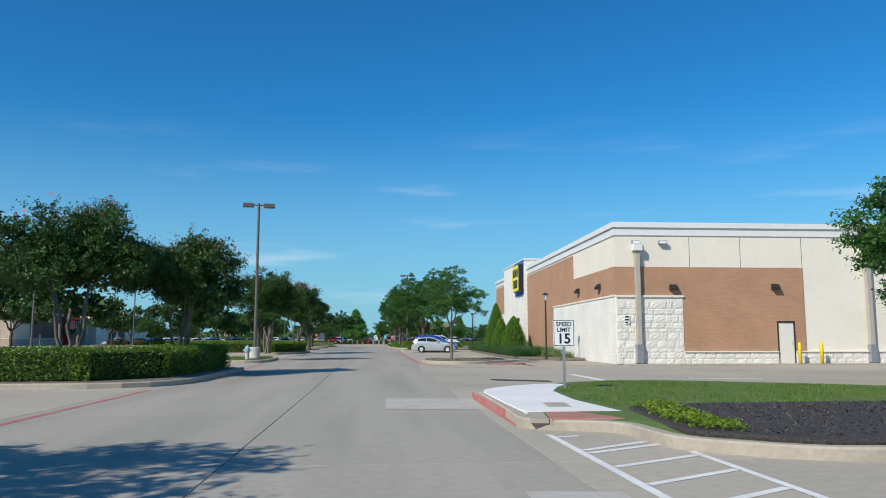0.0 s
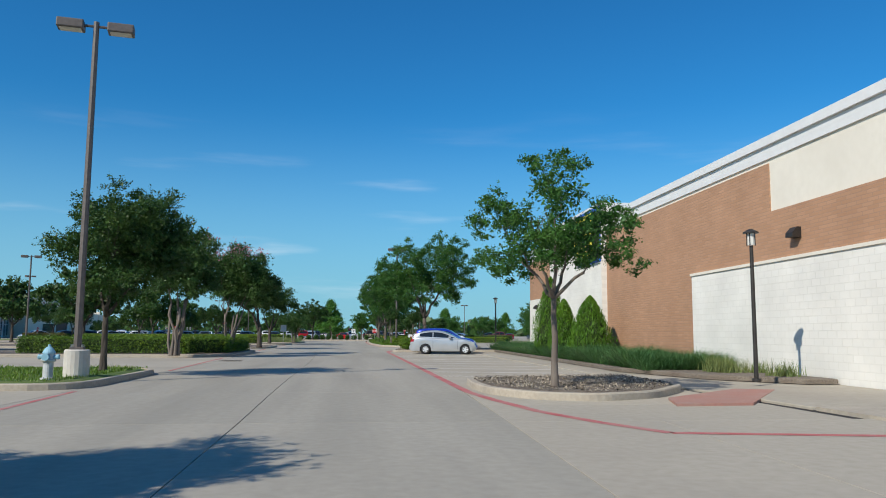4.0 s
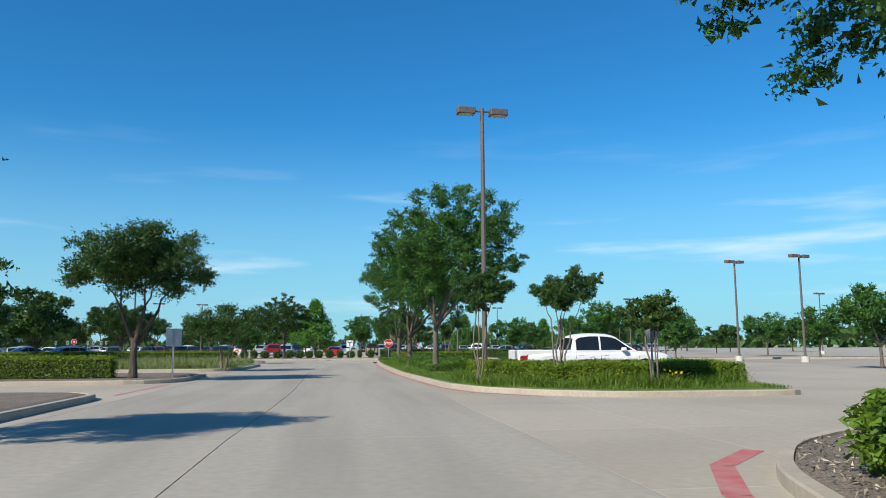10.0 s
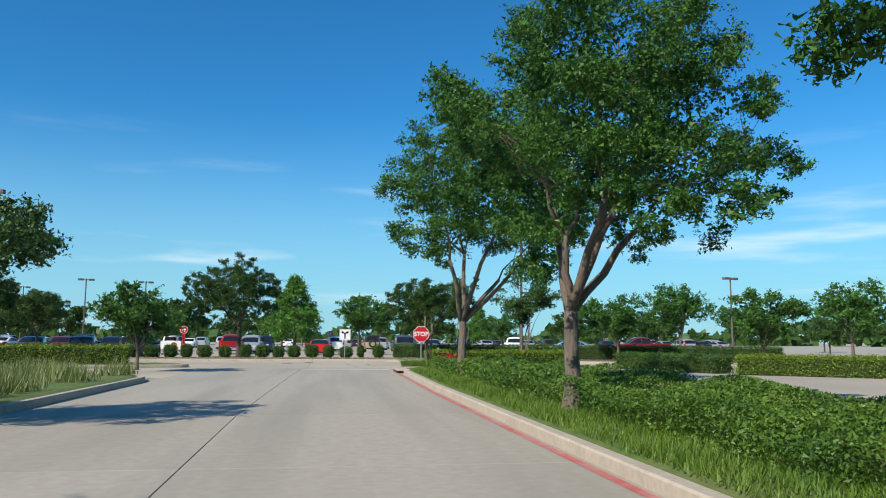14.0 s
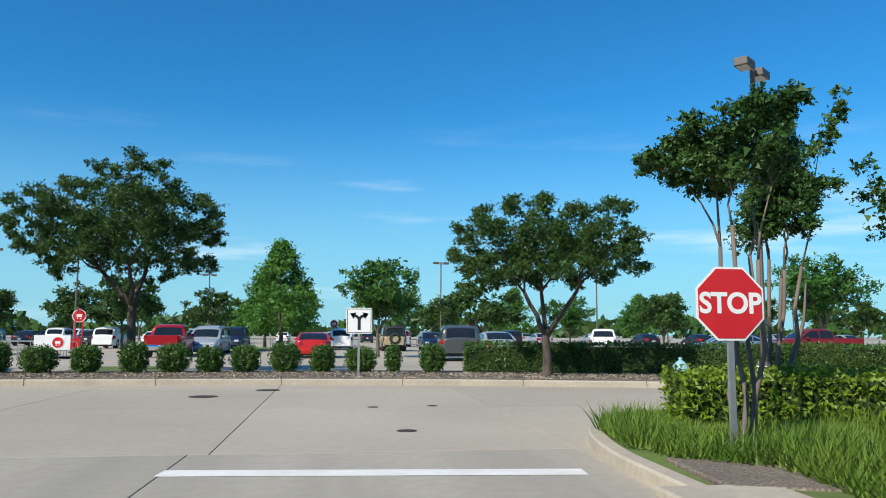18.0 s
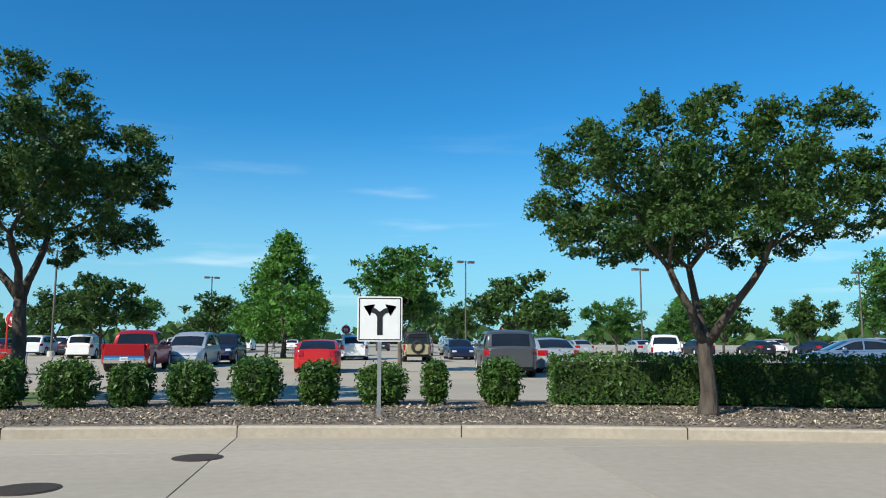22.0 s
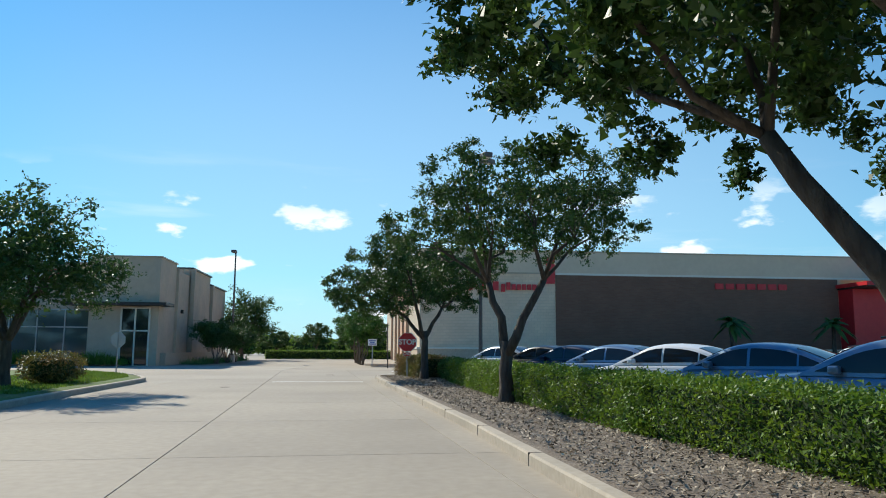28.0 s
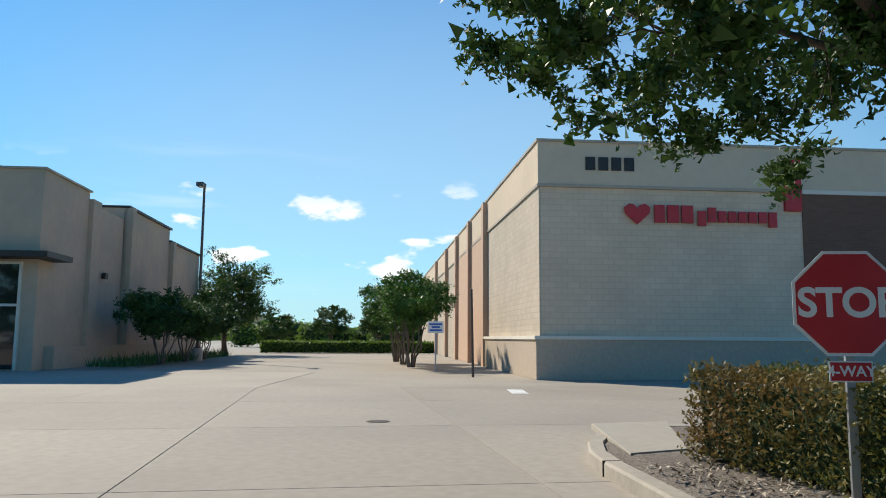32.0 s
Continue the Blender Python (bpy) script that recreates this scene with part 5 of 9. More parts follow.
def bush_mesh(r, n, size, rx, ry, h, mats, flat=0.75):
    """A clipped bush: leaves in a shell round a heart coloured dark as inner shade."""
    d = r.normal(size=(n, 3))
    d /= np.linalg.norm(d, axis=1, keepdims=True)
    d = np.sign(d) * np.abs(d) ** flat
    d /= np.maximum(1e-3, np.linalg.norm(d, axis=1, keepdims=True)) ** 0.6
    k = r.uniform(0.72, 1.06, (n, 1)) * (1 + 0.10 * np.sin(d[:, :1] * 7 + 3 * d[:, 1:2] * 5))
    p = d * k * np.array([rx, ry, h / 2]) + np.array([0, 0, h / 2])
    p[:, 2] = np.maximum(p[:, 2], 0.03)
    u, w = leaf_axes(r, n, size, 0.3)
    return leaflets("foliage", p, u, w, mats)


def bush(x, y, rx, ry, h, seed, leaf, label, n=1800, size=0.06, base=0.17, name="bush", group=""):
    r = np.random.default_rng(seed)
    t = thing(name, label, "bush", pose(x, y, base), group)
    core = Shape()
    m = 10
    vs = [(rx * 0.72 * math.cos(2 * math.pi * i / m) * k, ry * 0.72 * math.sin(2 * math.pi * i / m) * k, z * h) for z, k in ((0.06, 0.5), (0.3, 1), (0.7, 1), (0.88, 0.6)) for i in range(m)]
    core.add(vs, [(q * m + i, q * m + (i + 1) % m, (q + 1) * m + (i + 1) % m, (q + 1) * m + i) for q in range(3) for i in range(m)] + [tuple(range(3 * m, 4 * m))])
    # solid heart, its dark colour stands for the shade inside the bush
    part("heart", core, SHADE_CORE, t)
    stem = Shape()
    for k in range(4):
        a = 2 * math.pi * k / 4
        stem.tube([(0.03 * math.cos(a), 0.03 * math.sin(a), -0.03), (rx * 0.4 * math.cos(a), ry * 0.4 * math.sin(a), h * 0.5)], [0.018, 0.008], 5)
    part("stem", stem, BARK, t)
    part("foliage", bush_mesh(r, n, size, rx, ry, h, leaf), None, t)
    return t


def hedge(pts, width, h, seed, leaf, label, density=420, size=0.055, base=0.16, name="hedge"):
    """A clipped hedge along a line: leafy faces round a heart coloured dark for the shade inside."""
    r = np.random.default_rng(seed)
    t = thing(name, label, "hedge", pose(0, 0, base))
    core, P = Shape(), []
    for (ax, ay), (bx, by) in zip(pts, pts[1:]):
        a, b = np.array([ax, ay]), np.array([bx, by])
        ln = np.linalg.norm(b - a)
        d = (b - a) / ln
        nn = np.array([-d[1], d[0]])
        w = width / 2 * 0.8
        q = [a - nn * w, b - nn * w, b + nn * w, a + nn * w]
        core.prism([tuple(v) for v in q], 0.05, h * 0.9)
        for area, kind in ((ln * h, 1), (ln * h, -1), (ln * width, 0)):
            n = int(area * density * 1.5)
            s = r.uniform(-0.1 if (ax, ay) == tuple(pts[0]) else -0.4, ln + (0.1 if (bx, by) == tuple(pts[-1]) else 0.4), n)
            f = r.uniform(0.02, 1.0, n)
            if kind:
                o = kind * (width / 2 + r.normal(size=n) * 0.05 - 0.02 + 0.05 * np.sin(s * 2.1 + kind) * np.sin(f * 5))
                zz = f * h
            else:
                o = (f - 0.5) * width
                zz = h + r.normal(size=n) * 0.045 + 0.05 * np.sin(s * 1.7) * np.cos(o * 5)
            xy = a + d * s[:, None] + nn * o[:, None]
            P.append(np.column_stack([xy, zz]))
        for e, sg in ([(a, -1)] if (ax, ay) == tuple(pts[0]) else []) + ([(b, 1)] if (bx, by) == tuple(pts[-1]) else []):
            n = int(width * h * density * 1.5)
            o, f = r.uniform(-0.5, 0.5, n) * width, r.uniform(0.02, 1, n) * h
            xy = e + d * (sg * (0.02 + r.normal(size=(n, 1)) * 0.05)) + nn * o[:, None]
            P.append(np.column_stack([xy, f]))
    P = np.vstack(P)
    u, w = leaf_axes(r, len(P), size * 0.88, 0.3)
    part("heart", core, SHADE_CORE, t)
    part("foliage", leaflets("foliage", P, u, w, leaf), None, t)
    return t


def inside(poly, x, y):
    c = np.zeros(len(x), bool)
    n = len(poly)
    for i in range(n):
        (ax, ay), (bx, by) = poly[i - 1], poly[i]
        t = ((ay > y) != (by > y)) & (x < (bx - ax) * (y - ay) / ((by - ay) + 1e-9) + ax)
        c ^= t
    return c


def grass_field(poly, per_m2, h, seed, mats, label, z=0.17, droop=0.5, width=0.012, clump=0.0, name="grass"):
    """Blades over a plot of ground."""
    r = np.random.default_rng(seed)
    xs, ys = [p[0] for p in poly], [p[1] for p in poly]
    n = int((max(xs) - min(xs)) * (max(ys) - min(ys)) * per_m2)
    x, y = r.uniform(min(xs), max(xs), n), r.uniform(min(ys), max(ys), n)
    if clump:
        k = max(3, int(n / 220))
        cx, cy = r.uniform(min(xs), max(xs), k), r.uniform(min(ys), max(ys), k)
        i = r.integers(0, k, n)
        x, y = cx[i] + r.normal(size=n) * clump, cy[i] + r.normal(size=n) * clump
    ok = inside(poly, x, y)
    x, y = x[ok], y[ok]
    n = len(x)
    hh = h * r.uniform(0.5, 1.2, n) * (0.8 + 0.35 * np.sin(x * 1.9) * np.sin(y * 1.3))
    a = r.uniform(0, 2 * math.pi, n)
    lean = np.column_stack([np.cos(a), np.sin(a)]) * (droop * hh * r.uniform(0.2, 1.0, n))[:, None]
    tip = np.column_stack([lean, hh]) / 2
    p = np.column_stack([x, y, np.full(n, z)]) + tip
    side = np.column_stack([-np.sin(a), np.cos(a), np.zeros(n)]) * (width * r.uniform(0.7, 1.4, n))[:, None]
    return solid(name, leaflets("blades", p - tip * 0.15, tip * 1.15, side, mats[0] if isinstance(mats, list) else mats), None, label, "grass", kind="stuff")


# ---- trees and hedges, one by one ----
CM = "multi-stemmed crape myrtle with dark green crown and pink tips"
# crown masses of each tree: across, height, radius
tree(-8.1, 25.6, 5.7, 2.6, 2.2, 0.13, "myrtle", 28000, 0.062, 11, CM, 5, group="crape myrtles", blossom=160, turn=21, masses=[(-1.59, 4.12, 1.21), (-0.21, 4.94, 1.24), (1.06, 4.94, 1.23), (1.8, 4.02, 0.99), (0.32, 3.71, 1.21), (-1.17, 3.19, 0.94), (1.59, 3.19, 0.82), (-2.01, 3.6, 0.77)])
tree(-5.3, 28.6, 5.1, 2.3, 2.0, 0.12, "myrtle", 23000, 0.062, 12, CM, 4, group="crape myrtles", blossom=110, turn=14, masses=[(0.21, 4.43, 1.09), (1.27, 4.22, 1.04), (-0.85, 4.02, 1.0), (-1.48, 3.4, 0.84), (0.11, 3.3, 1.08), (1.59, 3.19, 0.87), (-0.53, 2.88, 0.67), (0.95, 2.68, 0.57)])
tree(-5.3, 47.4, 5.7, 2.4, 1.7, 0.09, "oak", 22000, 0.056, 13, "young live oak with rounded crown on the lamp island", 1, turn=20, masses=[(-0.6, 4.6, 0.93), (0.4, 4.9, 0.89), (1.2, 4.8, 0.86), (2.0, 4.2, 0.71), (-1.0, 3.6, 0.78), (0.1, 3.6, 1.01), (1.1, 3.5, 0.96), (1.8, 3.3, 0.63), (-0.5, 2.5, 0.72), (0.6, 2.4, 0.68)])
tree(-7.0, 63.8, 6.4, 2.3, 2.4, 0.14, "myrtle", 28000, 0.062, 14, CM, 6, group="crape myrtles", blossom=330, turn=20, masses=[(-0.8, 5.6, 0.91), (0.3, 5.7, 0.93), (1.2, 5.4, 0.86), (-1.1, 4.6, 0.9), (0.0, 4.5, 1.17), (1.3, 4.3, 0.94), (-0.6, 3.5, 0.82), (0.7, 3.4, 0.84), (1.7, 3.6, 0.6)])
tree(-5.35, 69.5, 6.2, 2.5, 2.2, 0.13, "myrtle", 27000, 0.062, 15, CM, 5, group="crape myrtles", blossom=420, turn=13, masses=[(0.5, 5.5, 0.9), (-0.5, 5.3, 0.88), (1.6, 5.1, 0.97), (-1.0, 4.4, 0.79), (0.4, 4.2, 1.1), (1.8, 4.0, 0.97), (2.5, 4.0, 0.61), (-0.4, 3.5, 0.73), (1.0, 3.3, 0.74)])
tree(-5.4, 85.2, 5.7, 2.6, 1.5, 0.17, "oak", 21000, 0.058, 16, "live oak with forked trunk beside the hedge", 2, group="live oaks", turn=13, masses=[(-2.3, 4.4, 0.79), (-1.3, 5.0, 0.85), (-0.3, 5.0, 0.86), (0.7, 4.6, 0.82), (1.4, 3.9, 0.52), (-2.6, 3.6, 0.55), (-1.6, 3.8, 0.84), (-0.4, 3.9, 0.97), (0.8, 3.7, 0.72), (-1.0, 3.3, 0.5), (0.2, 3.2, 0.45)])
tree(-6.7, 105.3, 6.4, 3.1, 1.5, 0.15, "oak", 21000, 0.064, 17, "low live oak on the hedge island", 1, group="live oaks", limbs_n=3, turn=11, masses=[(0.4, 5.6, 1.01), (-1.2, 5.0, 1.13), (0.1, 4.7, 1.29), (1.5, 5.0, 1.1), (2.4, 4.2, 0.82), (-2.1, 4.1, 0.79), (-0.7, 3.8, 0.99), (1.3, 3.7, 0.86)])
tree(-5.2, 117.9, 3.5, 2.0, 1.1, 0.09, "myrtle", 13000, 0.056, 18, "small multi-stemmed crape myrtle among ornamental grass", 4, group="crape myrtles", turn=18, masses=[(0.22, 3.35, 0.63), (1.23, 3.02, 0.72), (-0.9, 2.81, 0.64), (1.68, 2.7, 0.46), (-0.22, 2.59, 0.78), (0.78, 2.38, 0.71), (-1.34, 2.27, 0.64), (-0.45, 1.94, 0.54), (1.01, 1.84, 0.4), (-1.68, 2.7, 0.61)])
tree(5.87, 40.57, 5.3, 2.0, 2.0, 0.07, "young", 12500, 0.042, 19, "slender young elm with thin open crown in mulch", 1, knot=0.35, limbs_n=5, turn=-20, masses=[(-0.3, 4.9, 0.36), (0.2, 4.7, 0.42), (0.6, 4.8, 0.28), (0.1, 4.2, 0.42), (-1.2, 4.0, 0.4), (-1.7, 3.6, 0.31), (-0.8, 3.6, 0.43), (-0.2, 3.4, 0.47), (1.0, 3.7, 0.46), (1.6, 3.7, 0.38), (0.4, 3.3, 0.46), (-1.4, 2.7, 0.36), (-0.7, 2.7, 0.47), (0.0, 2.8, 0.46), (0.8, 2.8, 0.41), (1.5, 2.9, 0.38), (1.8, 2.6, 0.2), (-1.2, 2.4, 0.24)])
tree(6.83, 78.6, 8.7, 4.0, 2.5, 0.15, "elm", 40000, 0.056, 20, "tall vase-shaped elm with pale trunk", 1, knot=0.45, limbs_n=5, turn=-15, masses=[(1.1, 8.2, 0.64), (2.2, 7.6, 0.75), (2.8, 7.5, 0.5), (0.4, 7.4, 0.76), (1.4, 6.8, 0.84), (-1.1, 7.5, 0.65), (-2.0, 7.1, 0.6), (-0.6, 6.6, 0.81), (2.5, 6.3, 0.83), (-1.8, 5.9, 0.77), (-0.2, 5.5, 0.92), (1.3, 5.5, 0.91), (2.9, 5.1, 0.69), (3.6, 4.8, 0.46), (-2.2, 5.2, 0.65), (-1.2, 4.7, 0.81), (0.3, 4.5, 0.83), (1.8, 4.3, 0.79), (2.2, 3.6, 0.57), (-1.7, 3.8, 0.67), (0.4, 3.5, 0.5), (-0.7, 3.5, 0.5), (-3.1, 6.3, 0.7), (-3.0, 5.2, 0.75), (-2.9, 4.3, 0.6), (3.6, 6.2, 0.6)])
tree(5.48, 108.6, 8.7, 3.8, 2.3, 0.13, "elm", 43000, 0.055, 21, "large vase-shaped zelkova with pale trunk", 1, group="zelkovas along the island", limbs_n=5, turn=-13, masses=[(-0.8, 8.0, 0.64), (0.2, 8.1, 0.68), (1.3, 8.2, 0.67), (2.3, 7.8, 0.67), (3.2, 7.4, 0.62), (-1.8, 7.0, 0.68), (-0.5, 6.8, 0.84), (0.9, 6.8, 0.9), (2.2, 6.6, 0.83), (3.3, 6.4, 0.68), (-2.5, 6.0, 0.59), (-1.3, 5.7, 0.77), (0.0, 5.5, 0.83), (1.4, 5.4, 0.85), (2.7, 5.2, 0.75), (3.7, 5.0, 0.51), (-1.6, 4.7, 0.62), (-0.2, 4.3, 0.69), (1.2, 4.2, 0.61), (2.4, 4.1, 0.65), (3.4, 3.9, 0.43), (0.0, 3.6, 0.5), (-0.9, 3.6, 0.55)])
tree(5.1, 117.8, 8.0, 3.6, 1.9, 0.135, "elm", 52000, 0.042, 22, "large vase-shaped zelkova with forked trunk", 1, group="zelkovas along the island", limbs_n=5, turn=-20, masses=[(-2.0, 5.8, 0.54), (-2.2, 5.4, 0.45), (-1.3, 5.0, 0.67), (-0.4, 5.7, 0.75), (0.6, 5.7, 0.78), (1.6, 5.7, 0.73), (2.5, 5.7, 0.67), (3.1, 5.2, 0.5), (-0.4, 4.4, 0.7), (0.6, 4.4, 0.69), (1.5, 4.5, 0.72), (2.4, 4.3, 0.62), (3.2, 4.2, 0.49), (3.7, 4.0, 0.31), (-0.0, 3.6, 0.43), (1.0, 3.5, 0.51), (1.8, 3.3, 0.46), (2.7, 3.4, 0.45), (1.3, 2.9, 0.29), (-0.5, 2.9, 0.52), (-0.7, 2.3, 0.3), (0.4, 6.8, 0.79), (1.7, 6.7, 0.73), (-0.6, 6.5, 0.71), (0.3, 7.5, 0.7), (1.6, 7.5, 0.7)])
tree(5.38, 129.8, 9.9, 4.0, 2.0, 0.14, "elm", 42000, 0.06, 23, "vase-shaped zelkova near the stop sign", 1, group="zelkovas along the island", limbs_n=5, turn=-14, masses=[(-1.4, 8.0, 0.72), (-2.0, 6.9, 0.76), (-0.3, 7.7, 0.9), (-2.4, 6.2, 0.55), (-1.2, 6.3, 0.82), (0.2, 6.2, 0.95), (0.8, 7.9, 1.03), (2.0, 7.6, 1.02), (3.0, 7.0, 0.88), (1.7, 6.1, 0.94), (3.0, 5.8, 0.87), (4.2, 5.6, 0.73), (4.9, 5.6, 0.37), (-2.1, 4.6, 0.61), (-1.0, 4.7, 0.75), (0.2, 4.9, 0.81), (1.4, 4.7, 0.8), (2.6, 4.5, 0.73), (3.6, 4.4, 0.66), (3.1, 3.6, 0.4), (-0.9, 3.9, 0.4), (-0.0, 9.1, 0.97), (1.5, 9.0, 1.03), (2.7, 8.6, 0.96)])
tree(5.62, 140.15, 3.9, 1.0, 1.9, 0.055, "myrtle", 7000, 0.04, 31, "leaning crape myrtle with bare pale stems by the stop sign", 4, group="crape myrtles", turn=-23, masses=[(-0.9, 3.0, 0.22), (-0.5, 3.2, 0.28), (-0.1, 3.3, 0.28), (-0.2, 2.8, 0.27), (-0.5, 2.8, 0.2), (0.2, 3.5, 0.23), (0.5, 3.6, 0.27), (0.4, 3.1, 0.35)])
tree(7.45, 142.55, 4.6, 1.0, 1.9, 0.06, "myrtle", 8500, 0.042, 131, "dark crape myrtle with several bare stems behind the hedge", 5, group="crape myrtles", turn=-26, masses=[(-0.1, 3.9, 0.44), (0.3, 3.7, 0.39), (0.5, 3.2, 0.34), (0.0, 3.1, 0.44), (-0.2, 2.6, 0.39), (0.4, 2.7, 0.29), (0.9, 4.1, 0.17), (1.0, 4.5, 0.14)])
tree(10.6, 142.1, 4.4, 1.75, 1.6, 0.06, "myrtle", 9000, 0.05, 132, "dark crape myrtle with several bare stems behind the hedge", 5, group="crape myrtles", low=1.9, clumps=46)
tree(5.43, 97.8, 4.0, 1.2, 1.8, 0.05, "myrtle", 11000, 0.036, 32, "small crape myrtle with bare pale stems in low shrubs", 4, group="crape myrtles", turn=-31, masses=[(-0.5, 2.7, 0.22), (-0.2, 3.2, 0.24), (0.2, 3.3, 0.25), (0.4, 3.2, 0.25), (0.7, 3.0, 0.23), (0.8, 3.5, 0.14), (-0.1, 2.7, 0.25), (0.3, 2.7, 0.28), (0.7, 2.7, 0.19), (0.1, 2.4, 0.19), (-0.2, 2.3, 0.14)])
tree(7.6, 96.4, 3.6, 1.2, 1.8, 0.055, "myrtle", 9500, 0.038, 33, "small crape myrtle with bare pale stems in low shrubs", 5, group="crape myrtles", turn=-25, masses=[(-0.6, 2.8, 0.27), (-0.1, 3.0, 0.38), (0.5, 3.3, 0.34), (1.0, 3.1, 0.31), (-0.3, 2.5, 0.3), (0.3, 2.6, 0.4), (0.9, 2.7, 0.31), (0.1, 2.3, 0.23), (1.3, 3.2, 0.13)])
tree(9.7, 94.4, 2.8, 1.2, 1.3, 0.05, "myrtle", 8500, 0.038, 34, "small crape myrtle with bare pale stems in low shrubs", 4, group="crape myrtles", turn=-37, masses=[(-0.9, 2.1, 0.21), (-0.4, 2.3, 0.26), (-0.0, 2.3, 0.32), (0.4, 2.4, 0.27), (-0.5, 1.8, 0.28), (0.0, 1.8, 0.37), (0.5, 2.0, 0.32)])
tree(-4.8, 157.6, 6.9, 3.4, 2.2, 0.14, "oak", 42000, 0.05, 24, "live oak with dense rounded crown behind the bushes", 1, limbs_n=3, turn=23, masses=[(-1.2, 6.3, 0.47), (-0.3, 6.5, 0.52), (0.6, 6.3, 0.49), (-2.0, 5.6, 0.51), (-1.1, 5.4, 0.63), (-0.1, 5.7, 0.64), (1.0, 5.6, 0.6), (1.8, 5.4, 0.56), (-2.8, 5.3, 0.45), (-2.4, 4.7, 0.55), (-1.5, 4.5, 0.62), (-0.4, 4.5, 0.68), (0.7, 4.6, 0.7), (1.8, 4.5, 0.61), (2.4, 4.8, 0.43), (2.6, 4.3, 0.31), (-2.9, 4.2, 0.45), (-2.6, 3.6, 0.45), (-1.8, 3.6, 0.56), (-0.8, 3.5, 0.57), (0.3, 3.5, 0.58), (1.4, 3.4, 0.54), (2.2, 3.4, 0.44), (-2.2, 3.1, 0.35), (-3.5, 4.9, 0.44), (-3.7, 4.4, 0.29), (-3.3, 3.8, 0.39), (0.8, 2.9, 0.3)])
tree(7.26, 153.2, 5.3, 3.0, 1.35, 0.125, "oak", 34000, 0.045, 25, "live oak with forked trunk and flat crown behind the hedge", 1, limbs_n=3, turn=-22, masses=[(-1.7, 4.5, 0.45), (-0.8, 4.8, 0.46), (0.1, 4.8, 0.49), (1.0, 4.5, 0.45), (1.9, 4.7, 0.44), (2.3, 4.6, 0.23), (-2.2, 4.0, 0.47), (-1.3, 4.0, 0.55), (-0.3, 4.0, 0.54), (0.6, 3.9, 0.53), (1.5, 3.9, 0.5), (2.3, 3.8, 0.44), (2.7, 3.8, 0.23), (-2.6, 3.4, 0.36), (-1.7, 3.3, 0.53), (-0.8, 3.2, 0.54), (0.3, 3.2, 0.53), (1.3, 3.2, 0.5), (2.2, 3.3, 0.47), (2.6, 3.0, 0.29), (-2.2, 2.9, 0.39), (-1.3, 2.7, 0.42), (-0.4, 2.7, 0.41), (0.7, 2.7, 0.4), (1.6, 2.9, 0.4)])
tree(-20.27, 153.1, 6.3, 4.0, 1.6, 0.18, "oak", 50000, 0.05, 26, "broad live oak beside the lamp post", 1, limbs_n=3, turn=76, masses=[(-1.5, 5.22, 0.49), (-2.1, 4.91, 0.53), (-0.9, 5.26, 0.54), (-0.1, 5.17, 0.54), (-3.0, 4.74, 0.48), (-3.3, 4.39, 0.4), (-2.5, 4.3, 0.57), (-1.6, 4.48, 0.63), (-0.6, 4.39, 0.63), (0.3, 4.48, 0.59), (1.1, 4.65, 0.5), (1.8, 4.57, 0.5), (2.4, 4.39, 0.48), (-3.6, 3.96, 0.33), (-3.0, 3.7, 0.47), (-2.0, 3.7, 0.57), (-0.9, 3.7, 0.58), (0.2, 3.61, 0.58), (1.2, 3.7, 0.59), (2.3, 3.7, 0.55), (3.3, 4.22, 0.42), (3.6, 3.78, 0.4), (3.7, 3.26, 0.22), (2.8, 3.26, 0.45), (-2.7, 3.17, 0.42), (-1.8, 3.09, 0.43), (1.6, 3.09, 0.47), (0.8, 3.0, 0.39), (-0.7, 3.09, 0.38)])
tree(-31.98, 151.6, 6.1, 2.7, 1.3, 0.15, "oak", 19000, 0.046, 27, "live oak with open crown beside the hedge", 2, knot=0.35, turn=81, masses=[(-2.0, 3.1, 0.3), (-2.4, 3.5, 0.3), (-2.6, 4.0, 0.34), (-0.9, 5.6, 0.4), (-0.6, 5.1, 0.47), (-1.7, 5.3, 0.3), (0.2, 5.4, 0.46), (0.8, 5.2, 0.36), (1.4, 5.4, 0.3), (2.1, 5.3, 0.38), (2.6, 5.2, 0.3), (3.0, 5.1, 0.22), (-1.5, 4.6, 0.47), (-0.7, 4.4, 0.57), (0.3, 4.5, 0.61), (1.2, 4.4, 0.55), (2.0, 4.5, 0.55), (2.7, 4.7, 0.38), (3.0, 3.8, 0.24), (-1.9, 4.1, 0.29), (-1.3, 3.8, 0.46), (-0.4, 3.6, 0.56), (0.6, 3.6, 0.55), (1.5, 3.7, 0.5), (2.4, 3.8, 0.44), (2.2, 6.0, 0.14), (2.0, 3.4, 0.3)])
